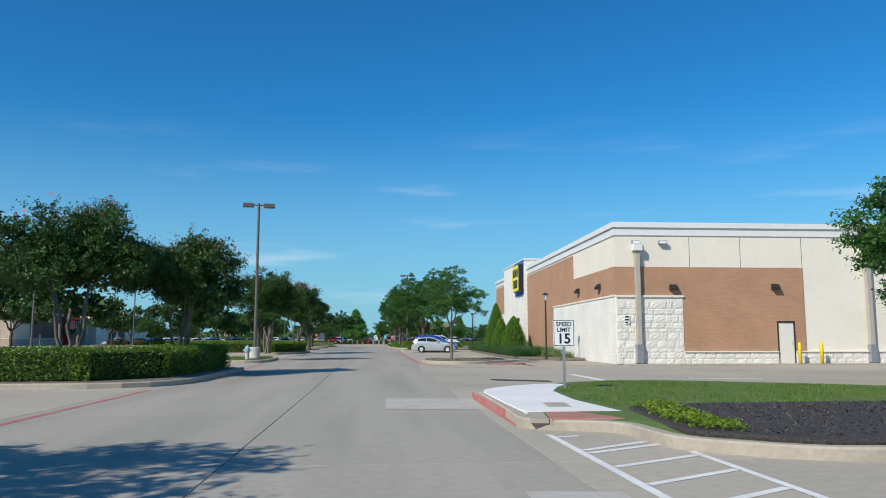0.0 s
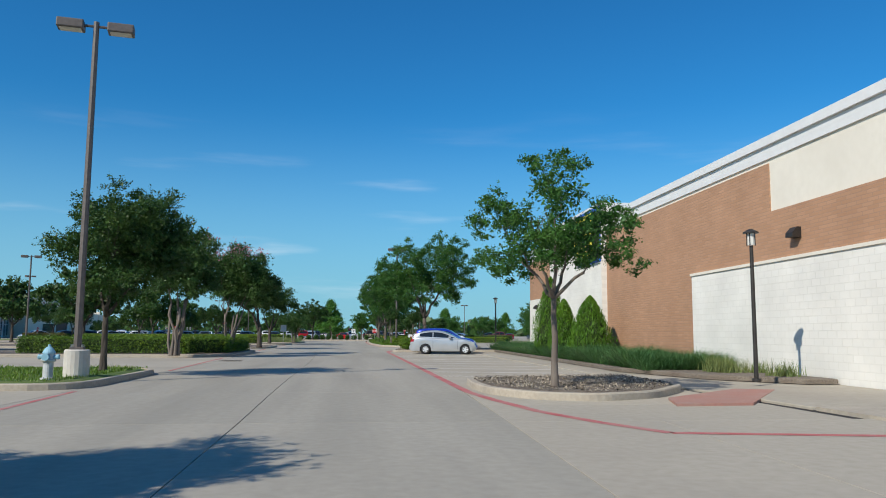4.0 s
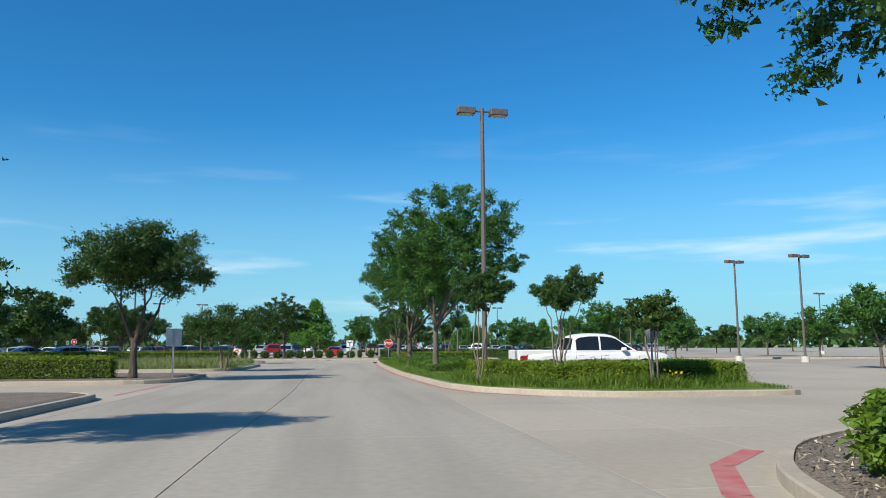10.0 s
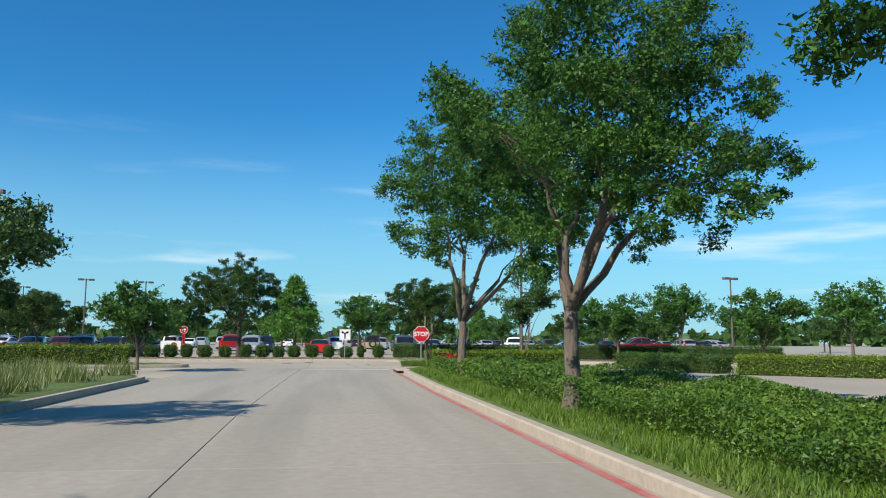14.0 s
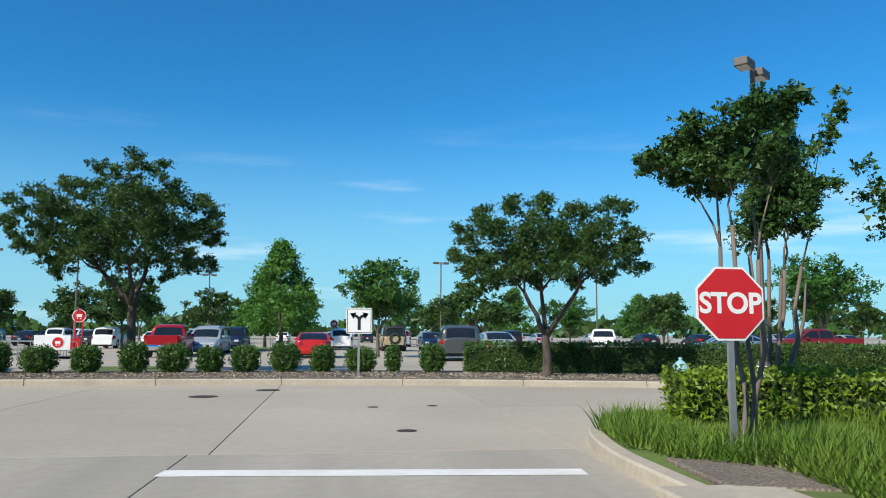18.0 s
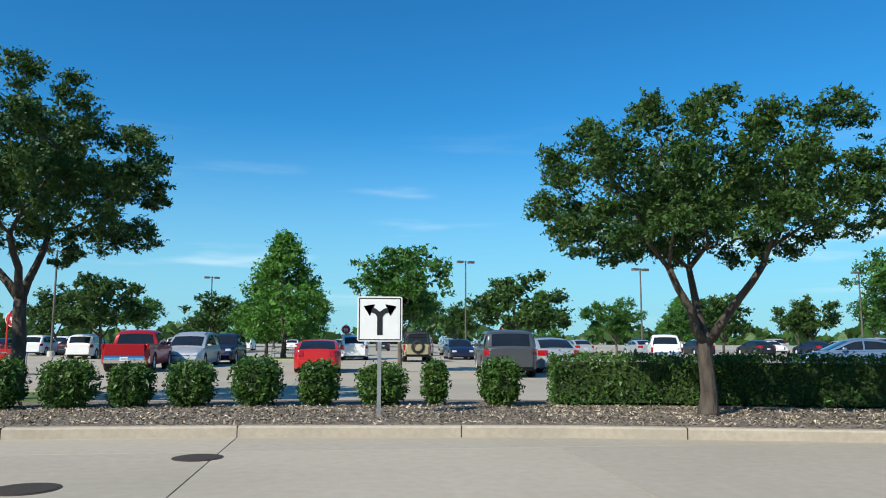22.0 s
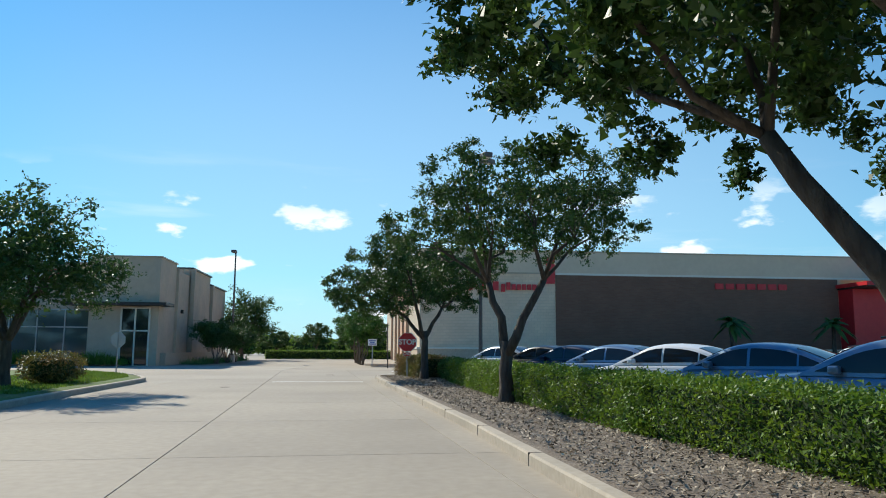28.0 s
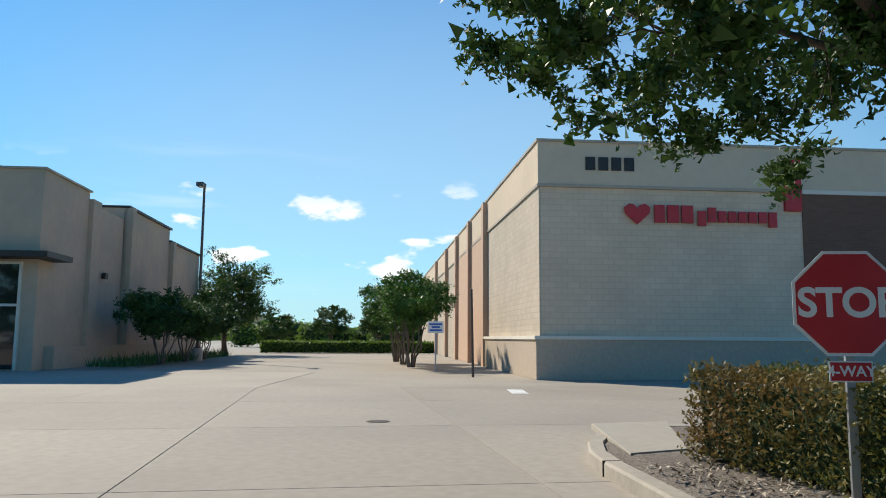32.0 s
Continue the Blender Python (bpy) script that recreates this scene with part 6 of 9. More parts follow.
tree(-44.34, 149.8, 6.2, 3.7, 1.8, 0.14, "oak", 44000, 0.047, 28, "spreading live oak beside the stop sign", 1, limbs_n=3, turn=82, masses=[(-3.0, 2.75, 0.4), (-2.2, 2.6, 0.42), (-1.2, 2.6, 0.38), (-3.6, 3.2, 0.42), (-1.2, 5.8, 0.36), (-0.0, 6.0, 0.26), (-0.1, 5.5, 0.48), (-1.6, 5.3, 0.51), (-0.8, 5.1, 0.6), (0.8, 5.1, 0.49), (1.8, 5.4, 0.44), (2.1, 5.6, 0.26), (-2.6, 4.8, 0.42), (-1.7, 4.6, 0.6), (-0.5, 4.4, 0.71), (0.6, 4.4, 0.7), (1.6, 4.4, 0.58), (2.5, 4.5, 0.52), (3.2, 4.6, 0.29), (-3.7, 3.8, 0.34), (-2.9, 4.0, 0.54), (-2.0, 3.7, 0.6), (-0.8, 3.6, 0.65), (0.4, 3.5, 0.64), (1.5, 3.5, 0.58), (2.4, 3.6, 0.4), (-3.3, 3.2, 0.36), (-2.5, 3.1, 0.48), (-1.6, 3.0, 0.47), (-0.3, 3.0, 0.41), (0.9, 3.1, 0.52), (1.8, 2.9, 0.4)])
tree(-37.4, 137.9, 6.0, 3.2, 1.6, 0.16, "oak", 13800, 0.0718, 29, "shaded live oak on the grass corner", 1, low=1.7)
bush(-39.6, 138.2, 1.3, 0.8, 1.0, 49, LEAF_RUSTY, "dark shrub with rusty leaves under the oak", 3500, 0.05)
tree(18.6, 20.6, 6.3, 2.9, 1.2, 0.15, "elm", 36000, 0.0658, 30, "dense bright green pear tree on the lawn", 1, low=1.0, clumps=150)
tree(-6.9, 3.6, 6.4, 2.9, 1.8, 0.15, "oak", 10300, 0.0838, 35, "live oak that shades the start of the drive", 1, low=2.2, base=0.0)
tree(-20.3, 165.8, 5.1, 2.6, 1.7, 0.12, "oak", 16000, 0.055, 44, "bright live oak among the parked cars", 1, base=0.0, limbs_n=3, turn=45, masses=[(-2.4, 3.4, 0.57), (-1.5, 4.3, 0.68), (-0.6, 4.6, 0.58), (0.3, 4.6, 0.59), (1.1, 4.1, 0.69), (2.0, 4.1, 0.3), (-2.0, 3.0, 0.48), (-1.0, 3.5, 0.77), (0.2, 3.6, 0.82), (1.1, 3.3, 0.69), (1.7, 3.1, 0.4), (-0.2, 2.9, 0.49)])
# beside the two shops at the far end of the street
tree(-76.5, 133.2, 3.6, 2.2, 1.0, 0.08, "myrtle", 9000, 0.0718, 36, "low crape myrtle against the shop wall", 5, low=1.0, base=0.1, group="crape myrtles by the shops")
tree(-80.5, 133.0, 3.8, 2.2, 1.0, 0.08, "myrtle", 9000, 0.0684, 37, "low crape myrtle against the shop wall", 5, low=1.0, base=0.1, group="crape myrtles by the shops")
tree(-84.5, 132.7, 3.4, 2.0, 1.0, 0.08, "myrtle", 9000, 0.07, 137, "low crape myrtle against the shop wall", 5, low=1.0, base=0.1, group="crape myrtles by the shops")
tree(-98, 130.0, 8.0, 4.2, 2.0, 0.2, "oak", 10300, 0.1077, 38, "dark green tree behind the shop", 1, low=1.6, base=0.0)
for k, (x, y) in enumerate(((-74.6, 144.9), (-78.2, 144.4), (-82.5, 143.8))):
    tree(x, y, 4.3, 2.1, 1.6, 0.09, "elm", 9000, 0.0684, 39 + k, "bright crape myrtle in the verge beside the supermarket", 6, low=1.5, base=0.1, group="crape myrtles by the shops")

hedge([(-16, 22.2), (-6.4, 22.2), (-4.9, 23.6), (-4.5, 30.8)], 1.0, 0.85, 41, LEAF_HEDGE, "long clipped green hedge round the island", 420, 0.052)
hedge([(-15, 66.0), (-7.0, 66.0), (-5.6, 67.6), (-5.3, 74.5)], 1.0, 0.8, 42, LEAF_HEDGE, "clipped green hedge round the island", 300, 0.06)
hedge([(-20, 88.4), (-7.0, 88.4)], 1.1, 0.85, 43, LEAF_BRIGHT, "clipped hedge with sunlit yellow-green top", 420, 0.05)
hedge([(-22, 105.7), (-7.6, 105.7)], 1.0, 0.8, 44, LEAF_BRIGHT, "bright clipped hedge by the oak", 420, 0.05)
hedge([(-28, 140.2), (-20, 141.6), (-8.2, 142.8)], 1.0, 0.8, 45, LEAF_BRIGHT, "bright clipped hedge on the corner island", 260)
hedge([(5.45, 155.6), (8.6, 155.1), (14, 152.9), (22, 149.8), (28, 147.8)], 0.9, 0.85, 46, LEAF_HOLLY, "clipped dark holly hedge behind the mulch", 520, 0.045)
hedge([(-13.7, 155.1), (-19.4, 154.5), (-26, 153.1), (-34, 151.95), (-41.6, 151.1)], 0.85, 0.74, 47, LEAF_HEDGE, "long clipped hedge beside the mulch strip", 1000, 0.036)
hedge([(-45.3, 150.1), (-48.5, 149.15)], 1.2, 0.82, 48, LEAF_RUSTY, "clipped hedge with rusty tips at the corner", 1100, 0.034)
hedge([(15.6, 141.6), (17.6, 135.6)], 1.1, 0.72, 51, LEAF_HOLLY, "clipped dark hedge across the side car park", 420, 0.05, base=0.0)
hedge([(17.9, 134.8), (23.5, 130.2)], 1.1, 0.75, 52, LEAF_BRIGHT, "bright clipped hedge across the side car park", 420, 0.05, base=0.0)
hedge([(-106, 131), (-107, 146)], 1.2, 1.0, 50, LEAF_HEDGE, "green hedge across the end of the street", 60, 0.12, base=0.0)
HB = "round clipped holly bush in the mulch strip"
for k, x in enumerate((-13.9, -12.5, -11.0, -9.85, -8.67, -7.7, -6.6, -5.35, -4.1, -3.05, -2.05, -1.08, 0.05, 1.13, 2.25, 3.2, 4.35)):
    g = 0.42 + 0.05 * math.sin(k * 2.3)
    small = k == 15
    bush(x, 155.6 - 0.02 * max(0, x) * x + max(-0.36, min(0.0, (x + 1) * 0.1)), g * (0.6 if small else 1), g * (0.6 if small else 1), 0.80 + 0.06 * math.sin(k * 1.7), 100 + k, LEAF_HOLLY, HB if not small else "thin straggly holly bush in the mulch strip", 1400 if small else 2900, 0.043, group="holly bushes in a row")

for k, (x, y) in enumerate(((-42.6, 150.95), (-43.6, 150.75), (-44.9, 150.9), (-45.8, 150.85))):
    bush(x, y, 0.5, 0.45, 0.82, 120 + k, LEAF_HOLLY, "dark clipped holly bush in the shade of the oak", 2800, 0.04, group="bushes by the stop sign")

# conifers and low planting along the store
for k, (x, y, rad, h) in enumerate(((12.8, 59.5, 0.95, 2.82), (12.1, 61.5, 0.76, 2.75), (12.1, 64.0, 0.85, 4.05))):
    r = np.random.default_rng(60 + k)
    t = thing("conifer", "bright green clipped cone-shaped juniper by the store wall", "conifer", pose(x, y, 0.18), "clipped junipers")
    n = 13000
    z = r.uniform(0, 1, n) ** 1.25
    a = r.uniform(0, 2 * math.pi, n)
    rr = rad * np.minimum(1.0, 1.2 * (1 - z) ** 0.62) * np.minimum(1, 0.55 + z * 4) * r.uniform(0.74, 1.12, n) * (1 + 0.09 * np.sin(a * 3 + z * 7 + k) + 0.09 * np.sin(a * 5 + z * 13) + 0.07 * np.sin(a * 11 - z * 23))
    p = np.column_stack([rr * np.cos(a), rr * np.sin(a), z * h + 0.05])
    u, w = leaf_axes(r, n, 0.046, 0.1, 0.4)
    part("foliage", cards("foliage", p, u + np.array([0, 0, 0.05]), w, LEAF_JUNIPER), None, t)
    m = 12
    core = Shape().add([(rad * q * math.cos(2 * math.pi * i / m), rad * q * math.sin(2 * math.pi * i / m), zz * h) for zz, q in ((0.02, 0.6), (0.2, 0.86), (0.5, 0.68), (0.85, 0.27)) for i in range(m)], [(q * m + i, q * m + (i + 1) % m, (q + 1) * m + (i + 1) % m, (q + 1) * m + i) for q in range(3) for i in range(m)])
    # dark cone behind the leaves, painted as the juniper's inner shade
    part("heart", core, SHADE_CORE, t)
    part("stem", Shape().tube([(0, 0, -0.05), (0, 0, h * 0.8)], [0.06, 0.02], 6), BARK, t)
grass_field([(10.6, 47.5), (13.6, 47.5), (14.1, 79), (11.7, 79)], 1100, 0.62, 71, BLADE_DARK, "dense arching liriope along the store wall", droop=1.9, width=0.010)
grass_field([(11.6, 44.2), (13.7, 43.2), (13.8, 49.5), (11.8, 49.5)], 120, 0.5, 72, [BLADE_PALE], "tufts of pale ornamental grass", droop=0.8, width=0.012, clump=0.22)
# long island: turf edge and ground cover
grass_field([(4.3, 135.7), (4.15, 126), (4.2, 110), (4.5, 103), (4.85, 98.9), (5.5, 96.4), (6.9, 94.8), (8.6, 93.7), (13.2, 93.6), (13.2, 95.2), (8.6, 95.4), (7.0, 99.3), (7.0, 106.6), (5.9, 107.4), (5.9, 112), (5.7, 135.6), (5.1, 136.0), (4.8, 135.9)], 640, 0.14, 73, BLADE, "rough green turf along the kerb", droop=1.1, width=0.007)


def cover(poly, per_m2, h, seed, leaf, label, size=0.06):
    """Low ground cover: leaves over a bumpy mound."""
    r = np.random.default_rng(seed)
    xs, ys = [p[0] for p in poly], [p[1] for p in poly]
    n = int((max(xs) - min(xs)) * (max(ys) - min(ys)) * per_m2 * 2)
    x, y = r.uniform(min(xs), max(xs), n), r.uniform(min(ys), max(ys), n)
    ok = inside(poly, x, y)
    x, y = x[ok], y[ok]
    z = 0.17 + h * (0.55 + 0.3 * np.sin(x * 2.1 + np.sin(y * 1.3)) * np.sin(y * 1.7) + 0.25 * r.uniform(size=len(x)) ** 0.6)
    z -= np.where(r.uniform(size=len(x)) < 0.35, r.uniform(0, 0.8, len(x)) * (z - 0.17), 0)
    u, w = leaf_axes(r, len(x), size * 0.72, 0.5)
    return solid("ground_cover", leaflets("foliage", np.column_stack([x, y, z]), u, w, leaf), None, label, "shrub", kind="stuff")


def clipped_bed(poly, h, seed, leaf, label, per_m2=2300, size=0.034, base=0.16):
    """A broad shrub bed clipped level, with leafy sides round a heart in painted shade."""
    r = np.random.default_rng(seed)
    t = thing("hedge", label, "hedge", pose(0, 0, base))
    xs, ys = [p[0] for p in poly], [p[1] for p in poly]
    n = int((max(xs) - min(xs)) * (max(ys) - min(ys)) * per_m2)
    x, y = r.uniform(min(xs), max(xs), n), r.uniform(min(ys), max(ys), n)
    ok = inside(poly, x, y)
    x, y = x[ok], y[ok]
    P = [np.column_stack([x, y, h + 0.05 * np.sin(x * 2.3 + np.sin(y * 1.9)) * np.sin(y * 2.7) + r.normal(size=len(x)) * 0.04])]
    for (ax, ay), (bx, by) in zip(poly, poly[1:] + poly[:1]):
        m = int(math.hypot(bx - ax, by - ay) * h * per_m2)
        f, g = r.uniform(0, 1, m), r.uniform(0.03, 1.0, m)
        out = np.array([by - ay, ax - bx]) / math.hypot(bx - ax, by - ay)
        o = r.normal(size=m) * 0.05 - 0.06 * g ** 4 + 0.05 * np.sin(f * 9) * np.sin(g * 5)
        P.append(np.column_stack([ax + (bx - ax) * f + out[0] * o, ay + (by - ay) * f + out[1] * o, g * h]))
    P = np.vstack(P)
    u, w = leaf_axes(r, len(P), size, 0.3)
    part("heart", Shape().prism(offset_poly(poly, 0.14), 0.03, h - 0.1), SHADE_CORE, t)
    part("foliage", leaflets("foliage", P, u, w, leaf), None, t)
    return t


cover([(4.9, 120), (4.9, 112), (5.0, 107.6), (6.0, 107.1), (7.3, 109), (8.1, 113), (8.5, 120)], 1000, 0.55, 74, LEAF_COVER, "low spreading jasmine ground cover", 0.042)
cover([(5.2, 136.2), (4.95, 126), (4.9, 120), (8.5, 120), (8.7, 136.6), (6.8, 136.4)], 420, 0.55, 86, LEAF_COVER, "low spreading jasmine ground cover", 0.06)
clipped_bed([(5.6, 100.9), (5.75, 98.4), (7.4, 96.0), (12.8, 95.2), (12.8, 98.6), (7.1, 98.8), (6.9, 101.2)], 0.6, 75, LEAF_BRIGHT, "broad bright green hedge clipped level at the island end")
grass_field([(5.3, 101.2), (4.85, 99.2), (5.5, 96.6), (6.9, 95.0), (8.6, 94.0), (13.0, 93.9), (13.0, 95.1), (7.4, 95.9), (5.7, 98.4)], 420, 0.46, 175, BLADE, "arching daylily leaves in front of the hedge", droop=1.5, width=0.010, clump=0.28)
cover([(5.7, 9.2), (6.2, 8.8), (6.5, 10.6), (6.4, 12.2), (5.9, 12.2), (5.75, 10.6)], 700, 0.16, 95, LEAF_BRIGHT, "yellow-green low shrub beside the dark mulch", 0.04)
hedge([(5.8, 142.05), (12.6, 140.7)], 1.1, 0.64, 53, LEAF_BRIGHT, "broad low yellow-green hedge beside the stop sign", 520, 0.048)
bush(6.15, 137.6, 0.5, 0.45, 0.5, 54, LEAF_RUSTY, "low rose bush with rusty leaves and red flowers", 1500, 0.045)
r = np.random.default_rng(55)
q = np.column_stack([6.15 + r.normal(size=46) * 0.22, 137.55 + r.normal(size=46) * 0.2, r.uniform(0.6, 0.78, 46)])
u, w = leaf_axes(r, 46, 0.05, 0.4, 0.8)
solid("rose_flowers", cards("blossom", q, u, w, leaf_material("red_rose", (0.6, 0.02, 0.02), (0.75, 0.05, 0.04), 0.25)), None, "bright red flowers on the rose bush", "flower", kind="stuff")
grass_field([(4.55, 139.5), (5.2, 138.9), (5.0, 137.0), (6.8, 136.4), (8.6, 139.6), (8.0, 141.4), (6.5, 142.4), (5.4, 142.9), (4.6, 141.8), (4.45, 140.5)], 640, 0.3, 77, BLADE, "daylily leaves round the stop sign", droop=1.5, width=0.009)
solid("mulch_patch", Shape().prism([(4.4, 138.3), (5.25, 138.0), (5.3, 139.1), (4.5, 139.6)], 0.1, 0.185, chamfer=0.02), MULCH, "bare patch of grey-brown mulch beside the drain", "ground", kind="structure")
grass_field([(-13, 118.6), (-5.2, 118.6), (-5.0, 131.8), (-13, 131.8)], 190, 0.55, 78, [BLADE_PALE], "feathery ornamental grass on the island", droop=0.7, width=0.014, clump=0.45)
grass_field([(-12.6, 42.6), (-4.8, 42.6), (-4.6, 49.6), (-12.6, 49.8)], 160, 0.1, 79, BLADE, "short turf on the lamp island", droop=0.8, width=0.012)
grass_field([(5.75, 12.8), (5.66, 14.3), (5.72, 16.2), (6.05, 17.7), (6.6, 18.9), (7.8, 20.2), (9.1, 20.7), (10.3, 19.9), (14, 17.8), (14, 13.6), (7.0, 13.2)], 360, 0.045, 80, BLADE, "clipped lawn on the corner", droop=0.8, width=0.007)
grass_field([(-34, 140.1), (-44.8, 138.6), (-48, 137.2), (-51, 134.8), (-53, 132), (-34, 136.6)], 220, 0.08, 81, BLADE, "mown turf on the corner", droop=0.8, width=0.02)
for k, (x, y, rad) in enumerate(((6.2, 80.6, 0.52), (5.75, 79.2, 0.62), (5.8, 77.95, 0.6), (7.15, 77.8, 0.62), (8.7, 77.8, 0.7))):
    bush(x, y, rad, rad, 0.74 - 0.04 * (k % 2), 140 + k, LEAF_HEDGE, "low leafy shrub in the mulch", 2300, 0.062, group="shrubs on the end island")

# trees of the car parks: a few grown once, then set out in the rows
far_oak = [tree(0, 0, 5.6, 2.9, 1.5, 0.11, "oak", 4500, 0.145, 200 + k, "live oak in a car park island", 1, base=0, group="car park oaks", low=1.4, clumps=46) for k in range(3)]
near_elm = [tree(0, 0, 5.6, 2.9, 1.5, 0.11, "elm", 7000, 0.11, 230 + k, "bright green elm in a car park island", 1, base=0, group="car park elms", low=1.5, clumps=60) for k in range(2)]
far_cyp = tree(0, 0, 9.6, 4.5, 1.5, 0.2, "cypress", 9000, 0.15, 210, "bright green bald cypress in a car park island", 1, base=0, group="car park cypresses", low=1.6)
far_elm = [tree(0, 0, 6.6, 2.9, 1.7, 0.12, "elm", 4500, 0.145, 220 + k, "leafy elm in a car park island", 1, base=0, group="car park elms", low=2.2) for k in range(2)]
SPOTS = []


def plant(src, x, y, s=1.0, turn=0.0):
    SPOTS.append((x, y))
    copy_thing(src, pose(x, y, 0.12, 0, 0, turn) @ Matrix.Diagonal((s, s, s, 1)))
frng = random.Random(5)
for x, y, k, s in ((-15.4, 196.8, 0, 1.05), (-25.7, 216.8, 1, 1.15), (-13.8, 232, 2, 1.3), (-48, 206, 0, 1.3), (-10, 262, 1, 1.5), (11.5, 184.8, 2, 1.0), (32.7, 202, 0, 0.95), (53, 221, 1, 1.15), (-34.9, 203.6, 1, 1.25), (-37.5, 224, 2, 1.2),
                   (-60.5, 222, 0, 0.72), (-61.5, 229, 1, 0.7), (-62, 237, 2, 0.72), (-62.5, 245, 0, 0.75), (60, 188, 2, 0.8), (72, 206, 0, 0.9), (62, 238, 1, 1.2), (-60, 262, 1, 1.5), (76, 232, 2, 1.25), (90, 215, 0, 1.2), (18, 258, 1, 1.3),
                   (-18, 33, 0, 1.6), (-118, 140, 1, 0.8), (-126, 134, 0, 0.87), (-124, 147, 2, 0.8), (-138, 141, 1, 1.0), (-112, 131, 2, 0.68), (-34, 48, 1, 1.6), (-26, 70, 2, 1.6), (-40, 92, 0, 1.6), (-22, 96, 1, 1.38), (-38, 120, 2, 1.45), (-24, 128, 0, 1.38), (-50, 70, 1, 1.74), (-55, 110, 2, 1.6), (-23, 139.4, 0, 1.09), (-48, 34, 0, 1.74)):
    plant(far_oak[k], x, y, s, frng.uniform(0, 360))
for x, y, k, s in ((23.4, 202, 0, 0.85), (41, 229, 1, 1.0), (18.3, 149.1, 0, 0.72), (35, 150.7, 1, 0.95), (21.9, 139.6, 0, 0.68), (44.6, 195, 1, 1.5), (30, 112, 1, 0.8), (42, 120, 0, 0.85), (24, 99, 1, 0.68), (31, 98, 0, 0.7), (58, 130, 1, 1.0), (52, 160, 0, 0.9), (28, 133, 1, 0.6), (46, 141, 0, 0.85), (-6.4, 137.3, 1, 0.62)):
    plant(near_elm[k], x, y, s, frng.uniform(0, 360))
for x, y, s in ((-2.7, 193.5, 0.88), (-4.4, 199, 0.7), (46, 240, 0.75), (30, 252, 0.9)):
    plant(far_cyp, x, y, s, frng.uniform(0, 360))
for x, y, k, s in ((3.8, 174.2, 0, 0.8), (-4, 258, 0, 1.2), (56, 252, 0, 1.2), (-30, 262, 1, 1.2), (84, 252, 0, 1.3), (9, 222, 1, 1.0)):
    plant(far_elm[k], x, y, s, frng.uniform(0, 360))
for src in (*far_oak, *near_elm, far_cyp, *far_elm):
    for ob in (*src.children, src):
        bpy.data.objects.remove(ob)
for k in range(14):
    bush(-150 - 3 * (k % 3), 118 + k * 3.4, 2.6, 2.6, 3.4 + 0.5 * math.sin(k), 160 + k, LEAF_HEDGE, "tall green shrub beyond the end of the street", 700, 0.28, base=0.0, group="shrubs beyond the street")
# a far belt of woodland closes the view
r = np.random.default_rng(90)
n = 18000
a = r.uniform(0, 2 * math.pi, n)
d = r.uniform(330, 420, n)
top = 7 + 3.5 * np.sin(a * 23) + 2.5 * np.sin(a * 61 + 1) + 2 * np.sin(a * 131)
p = np.column_stack([d * np.cos(a), 130 + d * np.sin(a), r.uniform(0.0, 1.0, n) ** 0.8 * np.maximum(3, top)])
u, w = leaf_axes(r, n, 2.6, 0.2, 0.7)
solid("far_woodland", cards("foliage", p, u, w, LEAF_OAK), None, "far belt of dark green trees along the horizon", "woodland", kind="stuff")
grass_field([(-69.4, 129.2), (-67.8, 129.0), (-66.6, 113), (-68.6, 113)], 160, 0.9, 82, BLADE, "bright leafy planting in front of the shop", z=0.1, droop=0.8, width=0.03)
grass_field([(-72, 131.6), (-72, 133.4), (-92, 132.2), (-92, 130.4)], 60, 0.5, 83, BLADE_DARK, "dark low planting along the shop wall", z=0.05, droop=0.8, width=0.03)
r = np.random.default_rng(84)
q = np.column_stack([r.uniform(8.0, 11.0, 12), r.uniform(94.2, 95.0, 12), r.uniform(0.5, 0.66, 12)])
u, w = leaf_axes(r, 12, 0.05, 0.2, 0.8)
solid("daylily_flowers", cards("blossom", q, u, w, FLOWER_YELLOW), None, "scattered yellow daylily flowers in the turf", "flower", kind="stuff")
# loose chips of bark on the mulch
r = np.random.default_rng(85)
q = []
edge = [(16, 148.85), (8.8, 151.3), (4.4, 152.32), (-4.7, 152.82), (-14.8, 152.4), (-28, 150.8), (-38, 149.35), (-48, 147.95)]
for (ax, ay), (bx, by) in zip(edge, edge[1:]):
    n = int(math.hypot(bx - ax, by - ay) * 3.0 * 290)
    f = r.uniform(0, 1, n)
    q.append(np.column_stack([ax + (bx - ax) * f, ay + (by - ay) * f + r.uniform(0.0, 3.0, n), np.full(n, 0.185) + r.uniform(-0.012, 0.012, n)]))
q = np.vstack(q)
for plot, lot in (([(4.75, 44.4), (4.6, 42.6), (4.7, 41.0), (5.3, 39.75), (6.3, 39.25), (7.7, 39.9), (9.0, 41.7), (9.0, 45.4)], 260), ([(4.7, 77.1), (9.5, 77.0), (9.5, 84.3), (6.7, 83.2), (5.6, 81.5), (5.0, 79.6)], 140)):
    xa, xb, ya, yb = min(v[0] for v in plot), max(v[0] for v in plot), min(v[1] for v in plot), max(v[1] for v in plot)
    n = int((xb - xa) * (yb - ya) * lot)
    c = np.column_stack([r.uniform(xa, xb, n), r.uniform(ya, yb, n), 0.188 + r.uniform(-0.01, 0.012, n)])
    q = np.vstack([q, c[inside(plot, c[:, 0], c[:, 1])]])
u, w = leaf_axes(r, len(q), 0.036, 1.2, 0.36)
